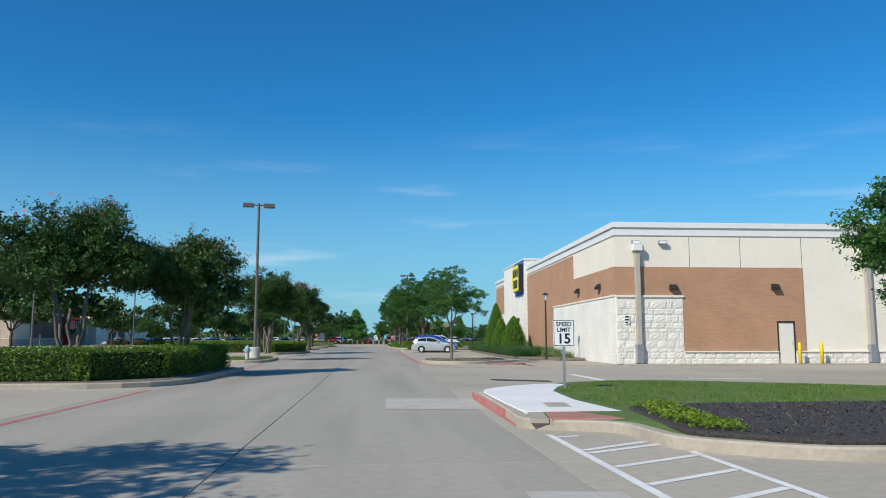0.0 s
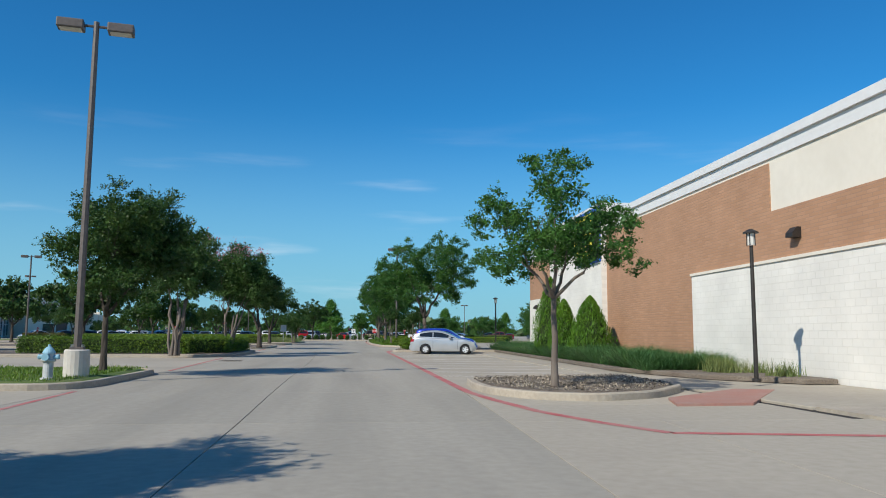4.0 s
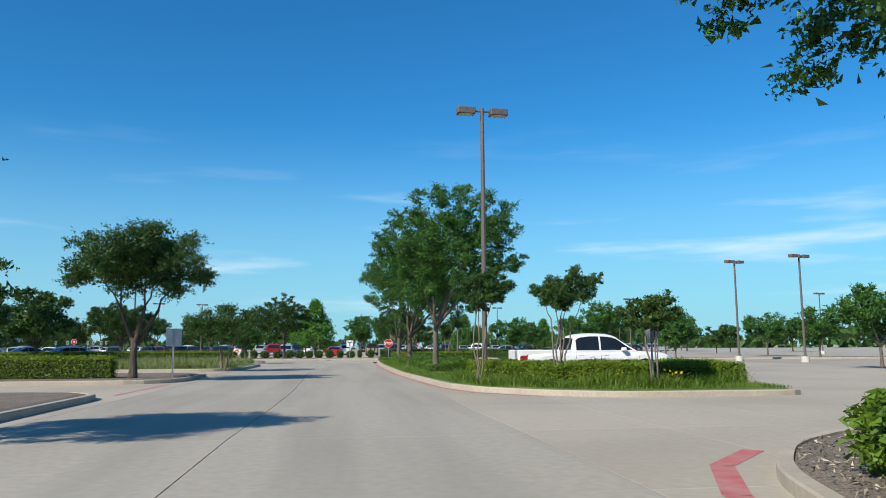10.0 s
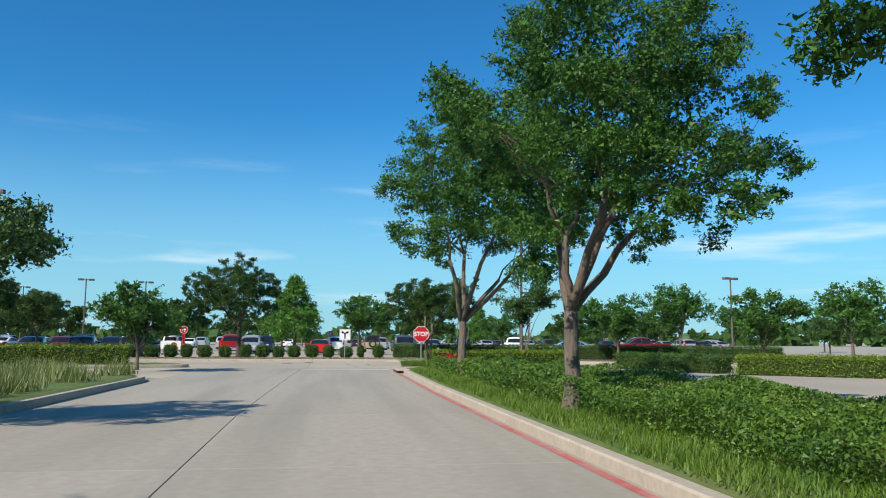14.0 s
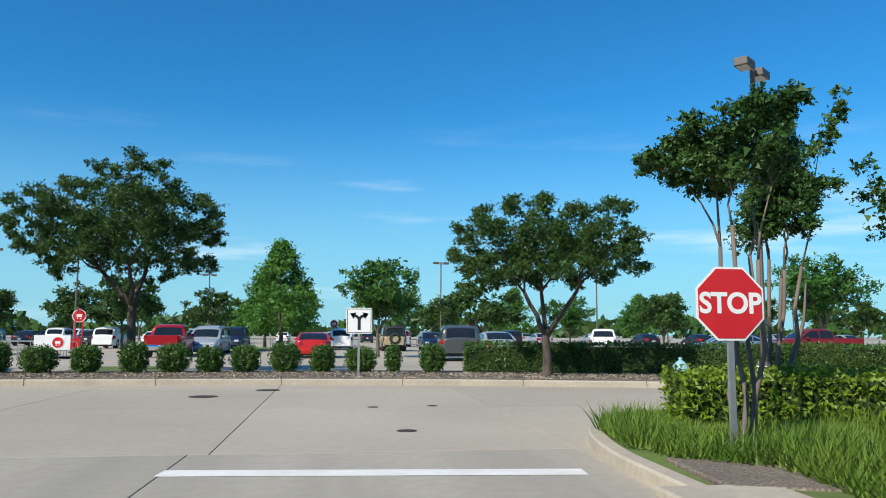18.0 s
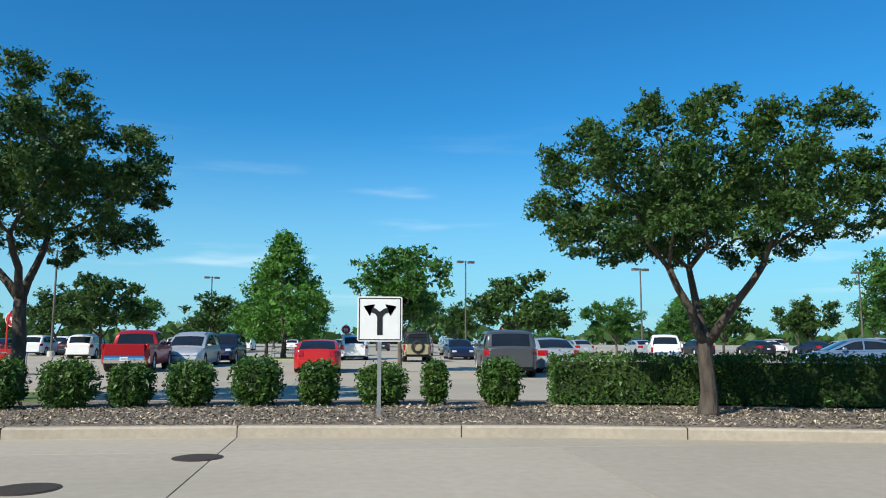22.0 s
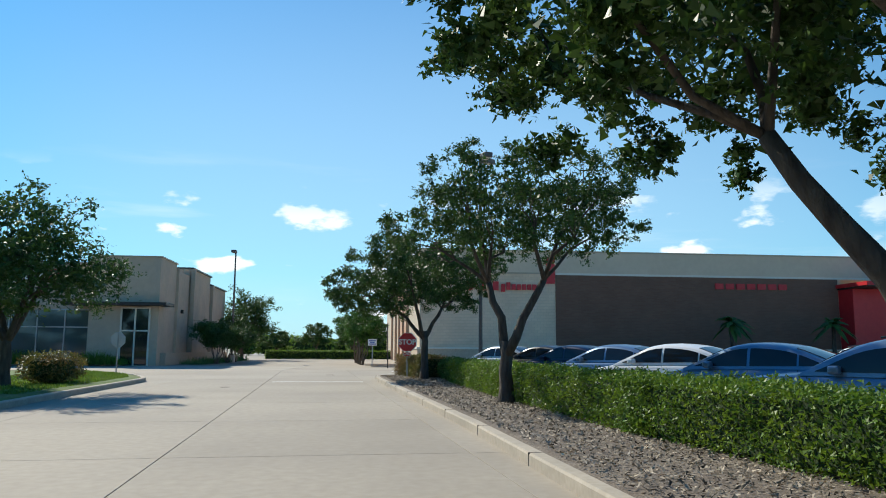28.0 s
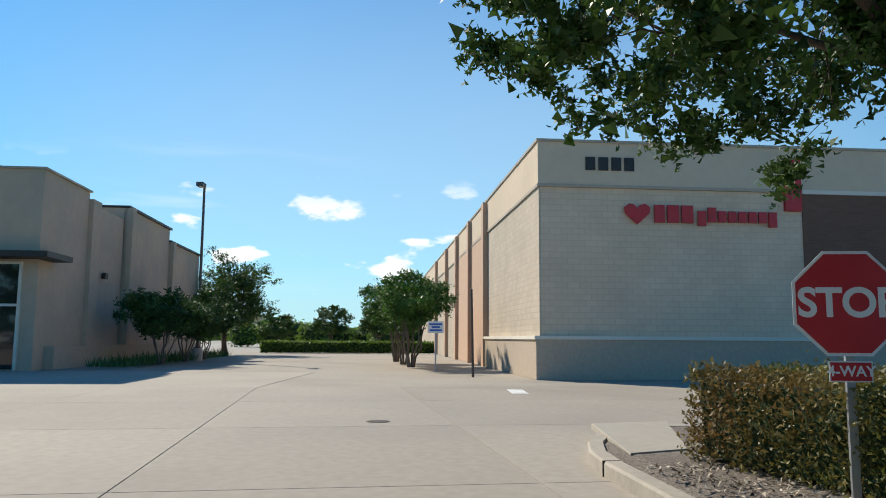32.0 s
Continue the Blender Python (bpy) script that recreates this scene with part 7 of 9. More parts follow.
solid("bark_chips", leaflets("chips", q, u, w, material("bark_chip", (0.11, 0.086, 0.06), (0.46, 0.39, 0.295), 3, 0.9, per_island=0.9)), None, "loose grey-brown bark chips on the mulch", "mulch", kind="stuff")
n = 9000
q = np.column_stack([r.uniform(5.7, 16, n), r.uniform(7.6, 12.9, n), np.full(n, 0.205) + r.uniform(-0.01, 0.02, n)])
q = q[inside([(5.75, 10.3), (5.75, 9.2), (6.8, 8.3), (16, 7.7), (16, 12.9), (7.0, 12.9), (6.0, 12.4)], q[:, 0], q[:, 1])]
u, w = leaf_axes(r, len(q), 0.03, 1.2, 0.32)
solid("mulch_chips", cards("chips", q, u, w, material("dark_chip", (0.03, 0.025, 0.022), (0.13, 0.115, 0.10), 3, 0.9, per_island=0.7)), None, "dark shredded chips on the corner bed", "mulch", kind="stuff")


# ---- cars ----
TYRE = material("tyre_rubber", (0.012, 0.012, 0.013), (0.02, 0.02, 0.02), 15, 0.85, bump=0.002)
RIM = material("alloy_rim", (0.66, 0.67, 0.68), (0.74, 0.75, 0.76), 8, 0.38, metal=0.25)
CHROME = material("chrome", (0.75, 0.75, 0.76), (0.8, 0.8, 0.8), 5, 0.12, metal=1.0)
BLACK_PLASTIC = material("black_plastic", (0.018, 0.018, 0.019), (0.028, 0.028, 0.028), 20, 0.6)
CAR_GLASS = material("car_glass", (0.010, 0.013, 0.016), (0.016, 0.02, 0.024), 2, 0.03, spec=0.45)
TAIL_RED = material("tail_lamp", (0.26, 0.006, 0.01), (0.36, 0.012, 0.016), 6, 0.15)
HEAD_CLEAR = material("head_lamp", (0.62, 0.64, 0.66), (0.72, 0.74, 0.76), 6, 0.1, metal=0.4)
PLATE = material("number_plate", (0.68, 0.70, 0.72), (0.72, 0.74, 0.76), 8, 0.5)
paints = {}


def paint(name, c, metal=0.25):
    """Car paint with a clear coat and a little dust."""
    if name not in paints:
        m = material(name + "_car_paint", c, tuple(v * 1.08 for v in c), 2, 0.32, metal=metal, stain=tuple(0.75 * v + 0.04 for v in c), stain_scale=1.2, stain_amount=0.18)
        m.node_tree.nodes["Principled BSDF"].inputs["Coat Weight"].default_value = 0.25
        m.node_tree.nodes["Principled BSDF"].inputs["Coat Roughness"].default_value = 0.04
        paints[name] = m
    return paints[name]


# kind: length, width, ground clearance, deck line [(x, z)], cabin [(x, roof z)], x of the axles, wheel radius
CARS = {
    "sedan": (4.75, 1.82, 0.2, [(0, .55), (.03, .80), (.12, .97), (.7, 1.0), (2.6, .97), (3.5, .94), (4.2, .82), (4.58, .68), (4.75, .48)], [(.55, 1.0), (1.0, 1.22), (1.5, 1.39), (2.1, 1.45), (2.6, 1.40), (3.1, 1.18), (3.55, .95)], (0.98, 3.75), .33),
    "hatch": (4.05, 1.69, 0.19, [(0, .5), (.02, .72), (.08, .95), (.3, 1.05), (1.2, 1.03), (2.4, .98), (3.0, .96), (3.4, .91), (3.75, .81), (3.98, .66), (4.05, .42)], [(.14, 1.06), (.38, 1.24), (.66, 1.36), (1.0, 1.43), (1.5, 1.46), (2.0, 1.41), (2.5, 1.24), (3.08, .94)], (0.98, 3.45), .31),
    "suv": (4.75, 1.92, 0.24, [(0, .58), (.03, .9), (.12, 1.06), (2.2, 1.06), (3.4, 1.06), (4.25, .98), (4.64, .82), (4.75, .55)], [(.12, 1.07), (.26, 1.36), (.5, 1.60), (1.1, 1.70), (1.9, 1.72), (2.5, 1.66), (3.0, 1.42), (3.5, 1.06)], (0.95, 3.8), .37),
    "big_suv": (5.3, 2.02, 0.3, [(0, .62), (.03, .95), (.12, 1.08), (2.2, 1.09), (3.8, 1.10), (4.85, 1.04), (5.22, .88), (5.3, .58)], [(.1, 1.09), (.2, 1.38), (.38, 1.63), (1.2, 1.71), (2.3, 1.72), (3.0, 1.66), (3.4, 1.42), (3.85, 1.10)], (1.1, 4.2), .4),
    "box": (4.15, 1.8, 0.2, [(0, .5), (.03, .82), (.1, 1.0), (.6, 1.05), (2.0, 1.0), (3.0, 1.0), (3.65, .94), (4.02, .78), (4.15, .5)], [(.1, 1.03), (.16, 1.28), (.28, 1.52), (.8, 1.60), (1.6, 1.61), (2.2, 1.56), (2.65, 1.34), (3.12, 1.0)], (0.8, 3.37), .34),
    "van": (5.1, 1.98, 0.19, [(0, .55), (.03, .88), (.12, 1.05), (2.0, 1.04), (3.9, 1.0), (4.6, .88), (4.98, .7), (5.1, .45)], [(.12, 1.05), (.28, 1.38), (.55, 1.64), (1.3, 1.74), (2.3, 1.73), (3.0, 1.62), (3.6, 1.32), (4.2, 1.0)], (1.0, 4.05), .35),
    "pickup": (5.8, 1.98, 0.32, [(0, .6), (.04, 1.06), (1.9, 1.08), (2.0, 1.12), (4.3, 1.12), (5.4, 1.06), (5.72, .9), (5.8, .6)], [(1.93, 1.10), (2.0, 1.40), (2.12, 1.64), (2.5, 1.74), (3.2, 1.74), (3.6, 1.66), (3.95, 1.42), (4.4, 1.10)], (1.15, 4.65), .4),
    "jeep": (4.4, 1.85, 0.38, [(0, .62), (.03, 1.0), (.08, 1.14), (2.9, 1.16), (4.1, 1.12), (4.36, .95), (4.4, .65)], [(.06, 1.14), (.09, 1.5), (.14, 1.82), (1.0, 1.88), (1.9, 1.88), (2.5, 1.84), (2.7, 1.55), (2.95, 1.16)], (0.85, 3.45), .42),
}
low = CARS["suv"]
CARS["crossover"] = (4.75, 1.88, 0.2, [(a, 0.9 * b) for a, b in low[3]], [(a, 0.85 * b + 0.04) for a, b in low[4]], low[5], 0.35)
low = CARS["sedan"]
CARS["coupe"] = (4.7, 1.88, 0.18, [(a, 0.95 * b) for a, b in low[3]], [(a, 0.91 * b + 0.03) for a, b in low[4]], low[5], 0.34)
# side panes of each kind, from the tail forward, and the stretches of the roof line that are glass
PANES = {"sedan": [(0.95, 1.3), (1.34, 2.2), (2.26, 3.3)], "coupe": [(0.95, 1.5), (1.56, 3.3)], "hatch": [(0.62, 1.42), (1.47, 2.86)], "suv": [(0.42, 1.1), (1.16, 2.05), (2.12, 3.24)], "crossover": [(0.42, 1.1), (1.16, 2.05), (2.12, 3.24)], "big_suv": [(0.32, 1.3), (1.36, 2.3), (2.38, 3.6)],
         "box": [(0.55, 1.15), (1.2, 1.98), (2.04, 2.95)], "van": [(0.45, 1.5), (1.56, 2.6), (2.68, 3.95)], "pickup": [(2.1, 2.95), (3.02, 4.18)], "jeep": [(0.2, 1.0), (1.08, 1.85), (1.93, 2.8)]}
REAR_GLASS = {"hatch": (0.03, 0.26), "sedan": (0.03, 0.3), "coupe": (0.03, 0.32), "suv": (0.03, 0.24), "crossover": (0.03, 0.24), "big_suv": (0.03, 0.24), "box": (0.02, 0.25), "van": (0.03, 0.24), "pickup": (0.02, 0.24), "jeep": (0.03, 0.24)}
FRONT_GLASS = {"hatch": (0.78, 0.98), "sedan": (0.72, 0.98), "coupe": (0.72, 0.98)}
wheel_cache = {}


def loft(sections, close=True):
    s = Shape()
    n = len(sections[0])
    vs = [v for sec in sections for v in sec]
    fs = [(i * n + k, i * n + k + 1, (i + 1) * n + k + 1, (i + 1) * n + k) for i in range(len(sections) - 1) for k in range(n - 1)]
    if close:
        fs += [tuple(range(n))[::-1], tuple(range((len(sections) - 1) * n, len(sections) * n))]
    return s.add(vs, fs)


def wheel_meshes(r):
    if r not in wheel_cache:
        t = Shape()
        n = 18
        prof = [(0.0, r * 0.62), (0.0, r * 0.9), (0.03, r), (0.19, r), (0.22, r * 0.9), (0.22, r * 0.62)]
        vs = [(a * 0 + rr * math.cos(2 * math.pi * k / n), a, rr * math.sin(2 * math.pi * k / n)) for a, rr in prof for k in range(n)]
        t.add(vs, [(q * n + k, (q + 1) * n + k, (q + 1) * n + (k + 1) % n, q * n + (k + 1) % n) for q in range(5) for k in range(n)])
        rim = Shape()
        ring = [(0.02, r * 0.64), (0.015, r * 0.58), (0.07, r * 0.54)]
        vs = [(rr * math.cos(2 * math.pi * k / n), a, rr * math.sin(2 * math.pi * k / n)) for a, rr in ring for k in range(n)]
        rim.add(vs, [(q * n + k, (q + 1) * n + k, (q + 1) * n + (k + 1) % n, q * n + (k + 1) % n) for q in range(2) for k in range(n)])
        for k in range(5):
            a = 2 * math.pi * k / 5
            ca, sa = math.cos(a), math.sin(a)
            q = [(r * 0.08, -r * 0.13), (r * 0.6, -r * 0.19), (r * 0.6, r * 0.19), (r * 0.08, r * 0.13)]
            pl = [(u * ca - v * sa, u * sa + v * ca) for u, v in q]
            rim.add([(u, 0.03, v) for u, v in pl] + [(u, 0.07, v) for u, v in pl], [(0, 1, 2, 3), (0, 4, 5, 1), (1, 5, 6, 2), (2, 6, 7, 3), (3, 7, 4, 0)])
        rim.tube([(0, 0.06, 0), (0, 0.02, 0)], [r * 0.15, r * 0.12], 10)
        back = Shape().tube([(0, 0.1, 0), (0, 0.12, 0)], r * 0.6, 16)
        wheel_cache[r] = (t.data("tyre", TYRE, True), rim.data("rim", RIM, False), back.data("hub", BLACK_PLASTIC))
    return wheel_cache[r]


def interp(pts, x):
    for (a, b), (c, d) in zip(pts, pts[1:]):
        if a <= x <= c:
            return b + (d - b) * (x - a) / max(1e-6, c - a)
    return pts[0][1] if x < pts[0][0] else pts[-1][1]


def flowing(pts, n):
    """Points on a smooth curve through the given ones."""
    out = []
    ext = [pts[0]] + list(pts) + [pts[-1]]
    for p0, p1, p2, p3 in zip(ext, ext[1:], ext[2:], ext[3:]):
        for k in range(n):
            t = k / n
            out.append(tuple(0.5 * (2 * b + (c - a) * t + (2 * a - 5 * b + 4 * c - d) * t * t + (3 * b - a - 3 * c + d) * t ** 3) for a, b, c, d in zip(p0, p1, p2, p3)))
    return out + [tuple(pts[-1])]


car_cache = {}


def rounded(shape, name, mat):
    """Smooth shading with the sharp creases kept."""
    me = shape.data(name, mat, True)
    me.set_sharp_from_angle(angle=radians(38))
    return me


def sheet(grid, thick=0.012):
    """A thin curved sheet over a grid of (outer, inner) points."""
    s = Shape()
    n, m = len(grid), len(grid[0])
    vs = [p for row in grid for p, q in row] + [q for row in grid for p, q in row]
    o = n * m
    fs = [(i * m + k, i * m + k + 1, (i + 1) * m + k + 1, (i + 1) * m + k) for i in range(n - 1) for k in range(m - 1)]
    rim = [i * m for i in range(n)] + [(n - 1) * m + k for k in range(1, m)] + [i * m + m - 1 for i in range(n - 2, -1, -1)] + [k for k in range(m - 2, 0, -1)]
    fs += [(a, b, b + o, a + o) for a, b in zip(rim, rim[1:] + rim[:1])]
    return s.add(vs, fs)


def car(kind, colour, x, y, heading, label, metal=0.25, category="car", group="parked cars"):
    """A parked car; heading in degrees, 0 with its nose along +x. Alike cars share their meshes."""
    at = pose(x, y, 0.0, 0, 0, heading)
    key = (kind, colour)
    if key in car_cache:
        ob = copy_thing(car_cache[key], at)
        return tagged(ob, label, category, group)
    L, W, clear, deck, cabin, axles, wr = CARS[kind]
    panes = PANES[kind]
    tall = kind in ("suv", "crossover", "big_suv", "box", "van", "jeep")
    body_paint = paint(colour, COLOURS[colour], metal)
    t = thing({"pickup": "pickup_truck", "van": "minivan", "suv": "suv", "crossover": "suv", "big_suv": "suv", "jeep": "off_road_car"}.get(kind, "car"), label, category, at, group)
    c0 = L / 2
    hw = W / 2
    deck = [p for p in flowing(deck, 4)] if kind != "pickup" else deck
    curve = flowing(cabin, 5)

    def plan(q):
        """Half width of the body in plan, drawn in towards both ends."""
        d = min(q, L - q)
        return hw * (1 - 0.2 * max(0.0, 1 - d / 0.6) ** 2.2)

    def end_in(y_):
        """How far the rounded end lies in, at a distance off the middle line."""
        f = abs(y_) / hw
        return 0.0 if f <= 0.8 else 0.6 * (1 - (max(0.0, 1 - f) / 0.2) ** (1 / 2.2))

    def end_z(z, rear):
        """How far the sloping end lies in, at a height."""
        pts = deck if rear else [(L - a, b) for a, b in deck[::-1]]
        if z <= pts[0][1]:
            return 0.0
        for (a, b), (c, d) in zip(pts, pts[1:]):
            if b <= z <= d:
                return a + (c - a) * (z - b) / max(1e-6, d - b)
        return pts[-1][0] * 0.1

    def half_section(q):
        zt, w = interp(deck, q), plan(q)
        arch = max([math.sqrt(max(0, (wr * 1.14) ** 2 - (q - a) ** 2)) for a in axles])
        zb = max(clear, wr + arch) if arch > 0 else clear + (0.1 if min(q, L - q) < 0.1 else 0)
        zb = min(zb, zt - 0.12)
        h = zt - zb
        return [(w * (0.95 if arch == 0 else 0.99), zb), (w * 0.985, zb + min(0.08, 0.2 * h)), (w, zb + 0.45 * h), (w * 0.995, zb + 0.62 * h), (w * 0.975, zt - min(0.11, 0.25 * h)), (w * 0.955, zt - min(0.05, 0.12 * h)), (w * 0.90, zt - 0.012), (w * 0.5, zt + 0.016), (0.0, zt + 0.024)]

    def side_y(q, z):
        pts = half_section(q)[:6]
        for (a, b), (c, d) in zip(pts, pts[1:]):
            if b <= z <= d:
                return a + (c - a) * (z - b) / max(1e-6, d - b)
        return pts[0][0] if z < pts[0][1] else pts[-1][0]

    xs = sorted({0.0, 0.03, 0.1, 0.2, 0.35, 0.6, L - 0.6, L - 0.35, L - 0.2, L - 0.1, L - 0.03, L, *[p[0] for p in deck[::3]], *[a + d * wr * 1.14 for a in axles for d in (-1.03, -1, -0.92, -0.75, -0.5, 0, 0.5, 0.75, 0.92, 1, 1.03)], L * 0.5})
    secs = []
    for q in xs:
        half = half_section(q)
        secs.append([(q - c0, -a, b) for a, b in half] + [(q - c0, a, b) for a, b in half[-2::-1]])
    part("body", rounded(loft(secs), "body", body_paint), None, t)
    part("underbody", Shape().box(-c0 + 0.15, c0 - 0.15, -hw * 0.8, hw * 0.8, clear * 0.85, clear + 0.25), BLACK_PLASTIC, t)

    # the cabin: one shell from the tail over the roof to the foot of the windscreen
    def cab(q, zr):
        zb = interp(deck, q) - 0.03
        k = min(1.0, max(0.0, (zr - zb) / 0.5))
        wb = plan(q) * 0.95
        return zb, wb, wb - hw * (0.1 if tall else 0.15) * k

    cs = []
    for q, zr in curve:
        zb, wb, wt = cab(q, zr)
        h = max(0.004, zr - zb)
        half = [(wb, zb), (wb + (wt - wb) * 0.25, zb + 0.32 * h), (wb + (wt - wb) * 0.62, zb + 0.66 * h), (wt, zb + 0.86 * h), (wt * 0.95, zr - 0.045 * min(1, h * 2)), (wt * 0.84, zr - 0.012), (wt * 0.45, zr + 0.012), (0, zr + 0.02)]
        cs.append([(q - c0, -a, b) for a, b in half] + [(q - c0, a, b) for a, b in half[-2::-1]])
    part("cabin", rounded(loft(cs), "cabin", body_paint if kind != "jeep" else BLACK_PLASTIC), None, t)

    def roof(q):
        return interp(curve, q)

    def cab_y(q, z):
        zb, wb, wt = cab(q, roof(q))
        h = max(0.05, roof(q) - zb)
        pts = [(0, wb), (0.32, wb + (wt - wb) * 0.25), (0.66, wb + (wt - wb) * 0.62), (0.86, wt), (1.0, wt * 0.93)]
        return interp(pts, (z - zb) / h)

    for lo, hi in panes:
        for sg in (-1, 1):
            grid = []
            for k in range(9):
                q = lo + (hi - lo) * k / 8
                zb = interp(deck, q) + 0.035
                zt = max(zb + 0.012, roof(q) - (0.13 if tall else 0.1))
                row = []
                for f in (0, 0.33, 0.66, 1):
                    z = zb + (zt - zb) * f
                    yy = cab_y(q, z)
                    row.append(((q - c0, sg * (yy + 0.009), z), (q - c0, sg * (yy - 0.012), z)))
                grid.append(row)
            part("side_window", rounded(sheet(grid), "side_window", CAR_GLASS), None, t)

    def end_glass(i0, i1, name):
        """Glass along the roof line between two fractions of the curve."""
        grid = []
        for k in range(7):
            f = (i0 + (i1 - i0) * k / 6) * (len(curve) - 1)
            a, b = curve[int(f)], curve[min(len(curve) - 1, int(f) + 1)]
            q, zr = a[0] + (b[0] - a[0]) * (f % 1), a[1] + (b[1] - a[1]) * (f % 1)
            e, g = curve[max(0, int(f) - 1)], curve[min(len(curve) - 1, int(f) + 2)]
            nrm = Vector((e[1] - g[1], 0, g[0] - e[0])).normalized()
            zb, wb, wt = cab(q, zr)
            row = []
            for u in (-0.84, -0.45, 0, 0.45, 0.84):
                p = Vector((q - c0, u * wt, zr + (0.02 if abs(u) < 0.1 else 0.012 if abs(u) < 0.5 else -0.012)))
                row.append((tuple(p + nrm * 0.012), tuple(p - nrm * 0.01)))
            grid.append(row)
        part(name, rounded(sheet(grid), name, CAR_GLASS), None, t)

    end_glass(*REAR_GLASS.get(kind, (0.05, 0.2)), "rear_window")
    end_glass(*FRONT_GLASS.get(kind, (0.78, 0.97)), "windscreen")

    def skin(y_, z, rear, off):
        """A point on the rounded front or back of the body."""
        d = end_in(y_) + end_z(z, rear)
        return (-c0 + d - off, y_, z) if rear else (c0 - d + off, y_, z)

    def patch(y0, y1, z0, z1, rear, off=0.014, ny=6, nz=4):
        grid = []
        for a in range(ny + 1):
            y_ = y0 + (y1 - y0) * a / ny
            sc = 1 + off / hw
            grid.append([(skin(y_ * sc, z0 + (z1 - z0) * b / nz, rear, off), skin(y_ * 0.99, z0 + (z1 - z0) * b / nz, rear, -0.02)) for b in range(nz + 1)])
        return sheet(grid)

    belt = interp(deck, 0.25)
    nose = interp(deck, L - 0.16)
    for sg in (-1, 1):
        if kind == "jeep" or kind == "pickup":
            s = patch(sg * hw * 0.82, sg * hw * 0.94, belt - 0.42, belt - 0.06, True)
        else:
            s = patch(sg * hw * {"sedan": 0.6, "coupe": 0.55, "hatch": 0.8, "box": 0.84}.get(kind, 0.78), sg * hw * {"sedan": 0.965, "coupe": 0.965, "hatch": 0.915, "box": 0.92}.get(kind, 0.94), belt - {"box": 0.16, "hatch": 0.28}.get(kind, 0.27), belt - {"hatch": 0.09}.get(kind, 0.05), True)
        part("tail_lamp", rounded(s, "tail_lamp", TAIL_RED), None, t, "red tail lamp")
        if kind in ("box", "van"):
            grid = []
            for k in range(7):
                zf = k / 6
                i = 1 + zf * (6.6 if kind == "box" else 6.0)
                q, zr = curve[int(i)]
                zb, wb, wt = cab(q, zr)
                z = min(zr, belt + 0.02 + (roof(1.0) - 0.12 - belt) * zf)
                yy = wb + (wt - wb) * zf
                grid.append([((q - c0 + dx - 0.016, sg * (yy * fy + dy), z), (q - c0 + dx + 0.02, sg * (yy * fy - 0.01), z)) for dx, fy, dy in ((0.0, 0.83, 0), (0.005, 0.93, 0.004), (0.04, 0.985, 0.012), (0.14 - 0.07 * zf, 0.99, 0.014))])
            part("upper_lamp", rounded(sheet(grid), "upper_lamp", TAIL_RED), None, t, "tall red lamp beside the rear window")
        part("head_lamp", rounded(patch(sg * hw * 0.5, sg * hw * 0.93, nose - 0.13, nose + 0.0, False, 0.012), "head_lamp", HEAD_CLEAR), None, t, "clear head lamp")
        mx = (cabin[-1][0] - 0.55) - c0
        zm = interp(deck, cabin[-1][0] - 0.5)
        m0, m1 = sorted((sg * (hw - 0.03), sg * (hw + 0.16)))
        part("wing_mirror", Shape().soft_box(mx - 0.1, mx + 0.06, m0, m1, zm + 0.0, zm + 0.13, 0.035), body_paint, t)
        for lo, hi in panes[(-1 if kind == "hatch" else -2):]:
            hx_ = lo + 0.16 if len(panes) > 1 else lo + 0.3
            zz = interp(deck, hx_) - 0.14
            yy = sg * side_y(hx_, zz)
            part("door_handle", Shape().soft_box(hx_ - c0 - 0.09, hx_ - c0 + 0.09, yy - 0.02, yy + 0.022, zz - 0.016, zz + 0.016, 0.008), body_paint, t)
    seams = Shape()
    edges = sorted({panes[-1][1] + 0.12, *[lo - 0.02 for lo, hi in panes[(1 if len(panes) > 2 or kind == "hatch" else 0):]]})
    for q in edges:
        if any(abs(q - a) < wr * 0.9 for a in axles):
            q += 0.12
        zs = [clear + 0.1 + (interp(deck, q) - clear - 0.14) * k / 5 for k in range(6)]
        for sg in (-1, 1):
            p = [(q - c0, sg * (side_y(q, z) + 0.0015), z) for z in zs]
            for a, b in zip(p, p[1:]):
                seams.quad((a[0] - 0.005, a[1], a[2]), (a[0] + 0.005, a[1], a[2]), (b[0] + 0.005, b[1], b[2]), (b[0] - 0.005, b[1], b[2]))
    part("door_seams", seams, BLACK_PLASTIC, t)
    bump_mat = BLACK_PLASTIC if kind in ("jeep", "big_suv") else CHROME if kind == "pickup" else body_paint
    for rear in (True, False):
        grid = []
        for a in range(11):
            y_ = hw * 0.965 * (a / 5 - 1)
            b0 = clear + 0.06
            grid.append([(skin(y_, z, rear, o), skin(y_, z, rear, o - 0.03)) for z, o in ((b0, 0.0), (b0 + 0.08, 0.035), (b0 + 0.2, 0.045), (b0 + 0.26, 0.03), (b0 + 0.29, 0.004))])
        part("rear_bumper" if rear else "front_bumper", rounded(sheet(grid), "bumper", bump_mat if rear or kind != "pickup" else CHROME), None, t)
    part("grille", rounded(patch(-hw * 0.45, hw * 0.45, clear + 0.36, nose - 0.12, False, 0.006), "grille", BLACK_PLASTIC), None, t)
    zc = clear + (0.52 if tall or kind == "hatch" else 0.46 if kind == "sedan" else 0.24)
    zc = min(zc, belt - 0.2)
    xp = skin(0, zc, True, 0.05 if kind == "pickup" else 0.02)[0]
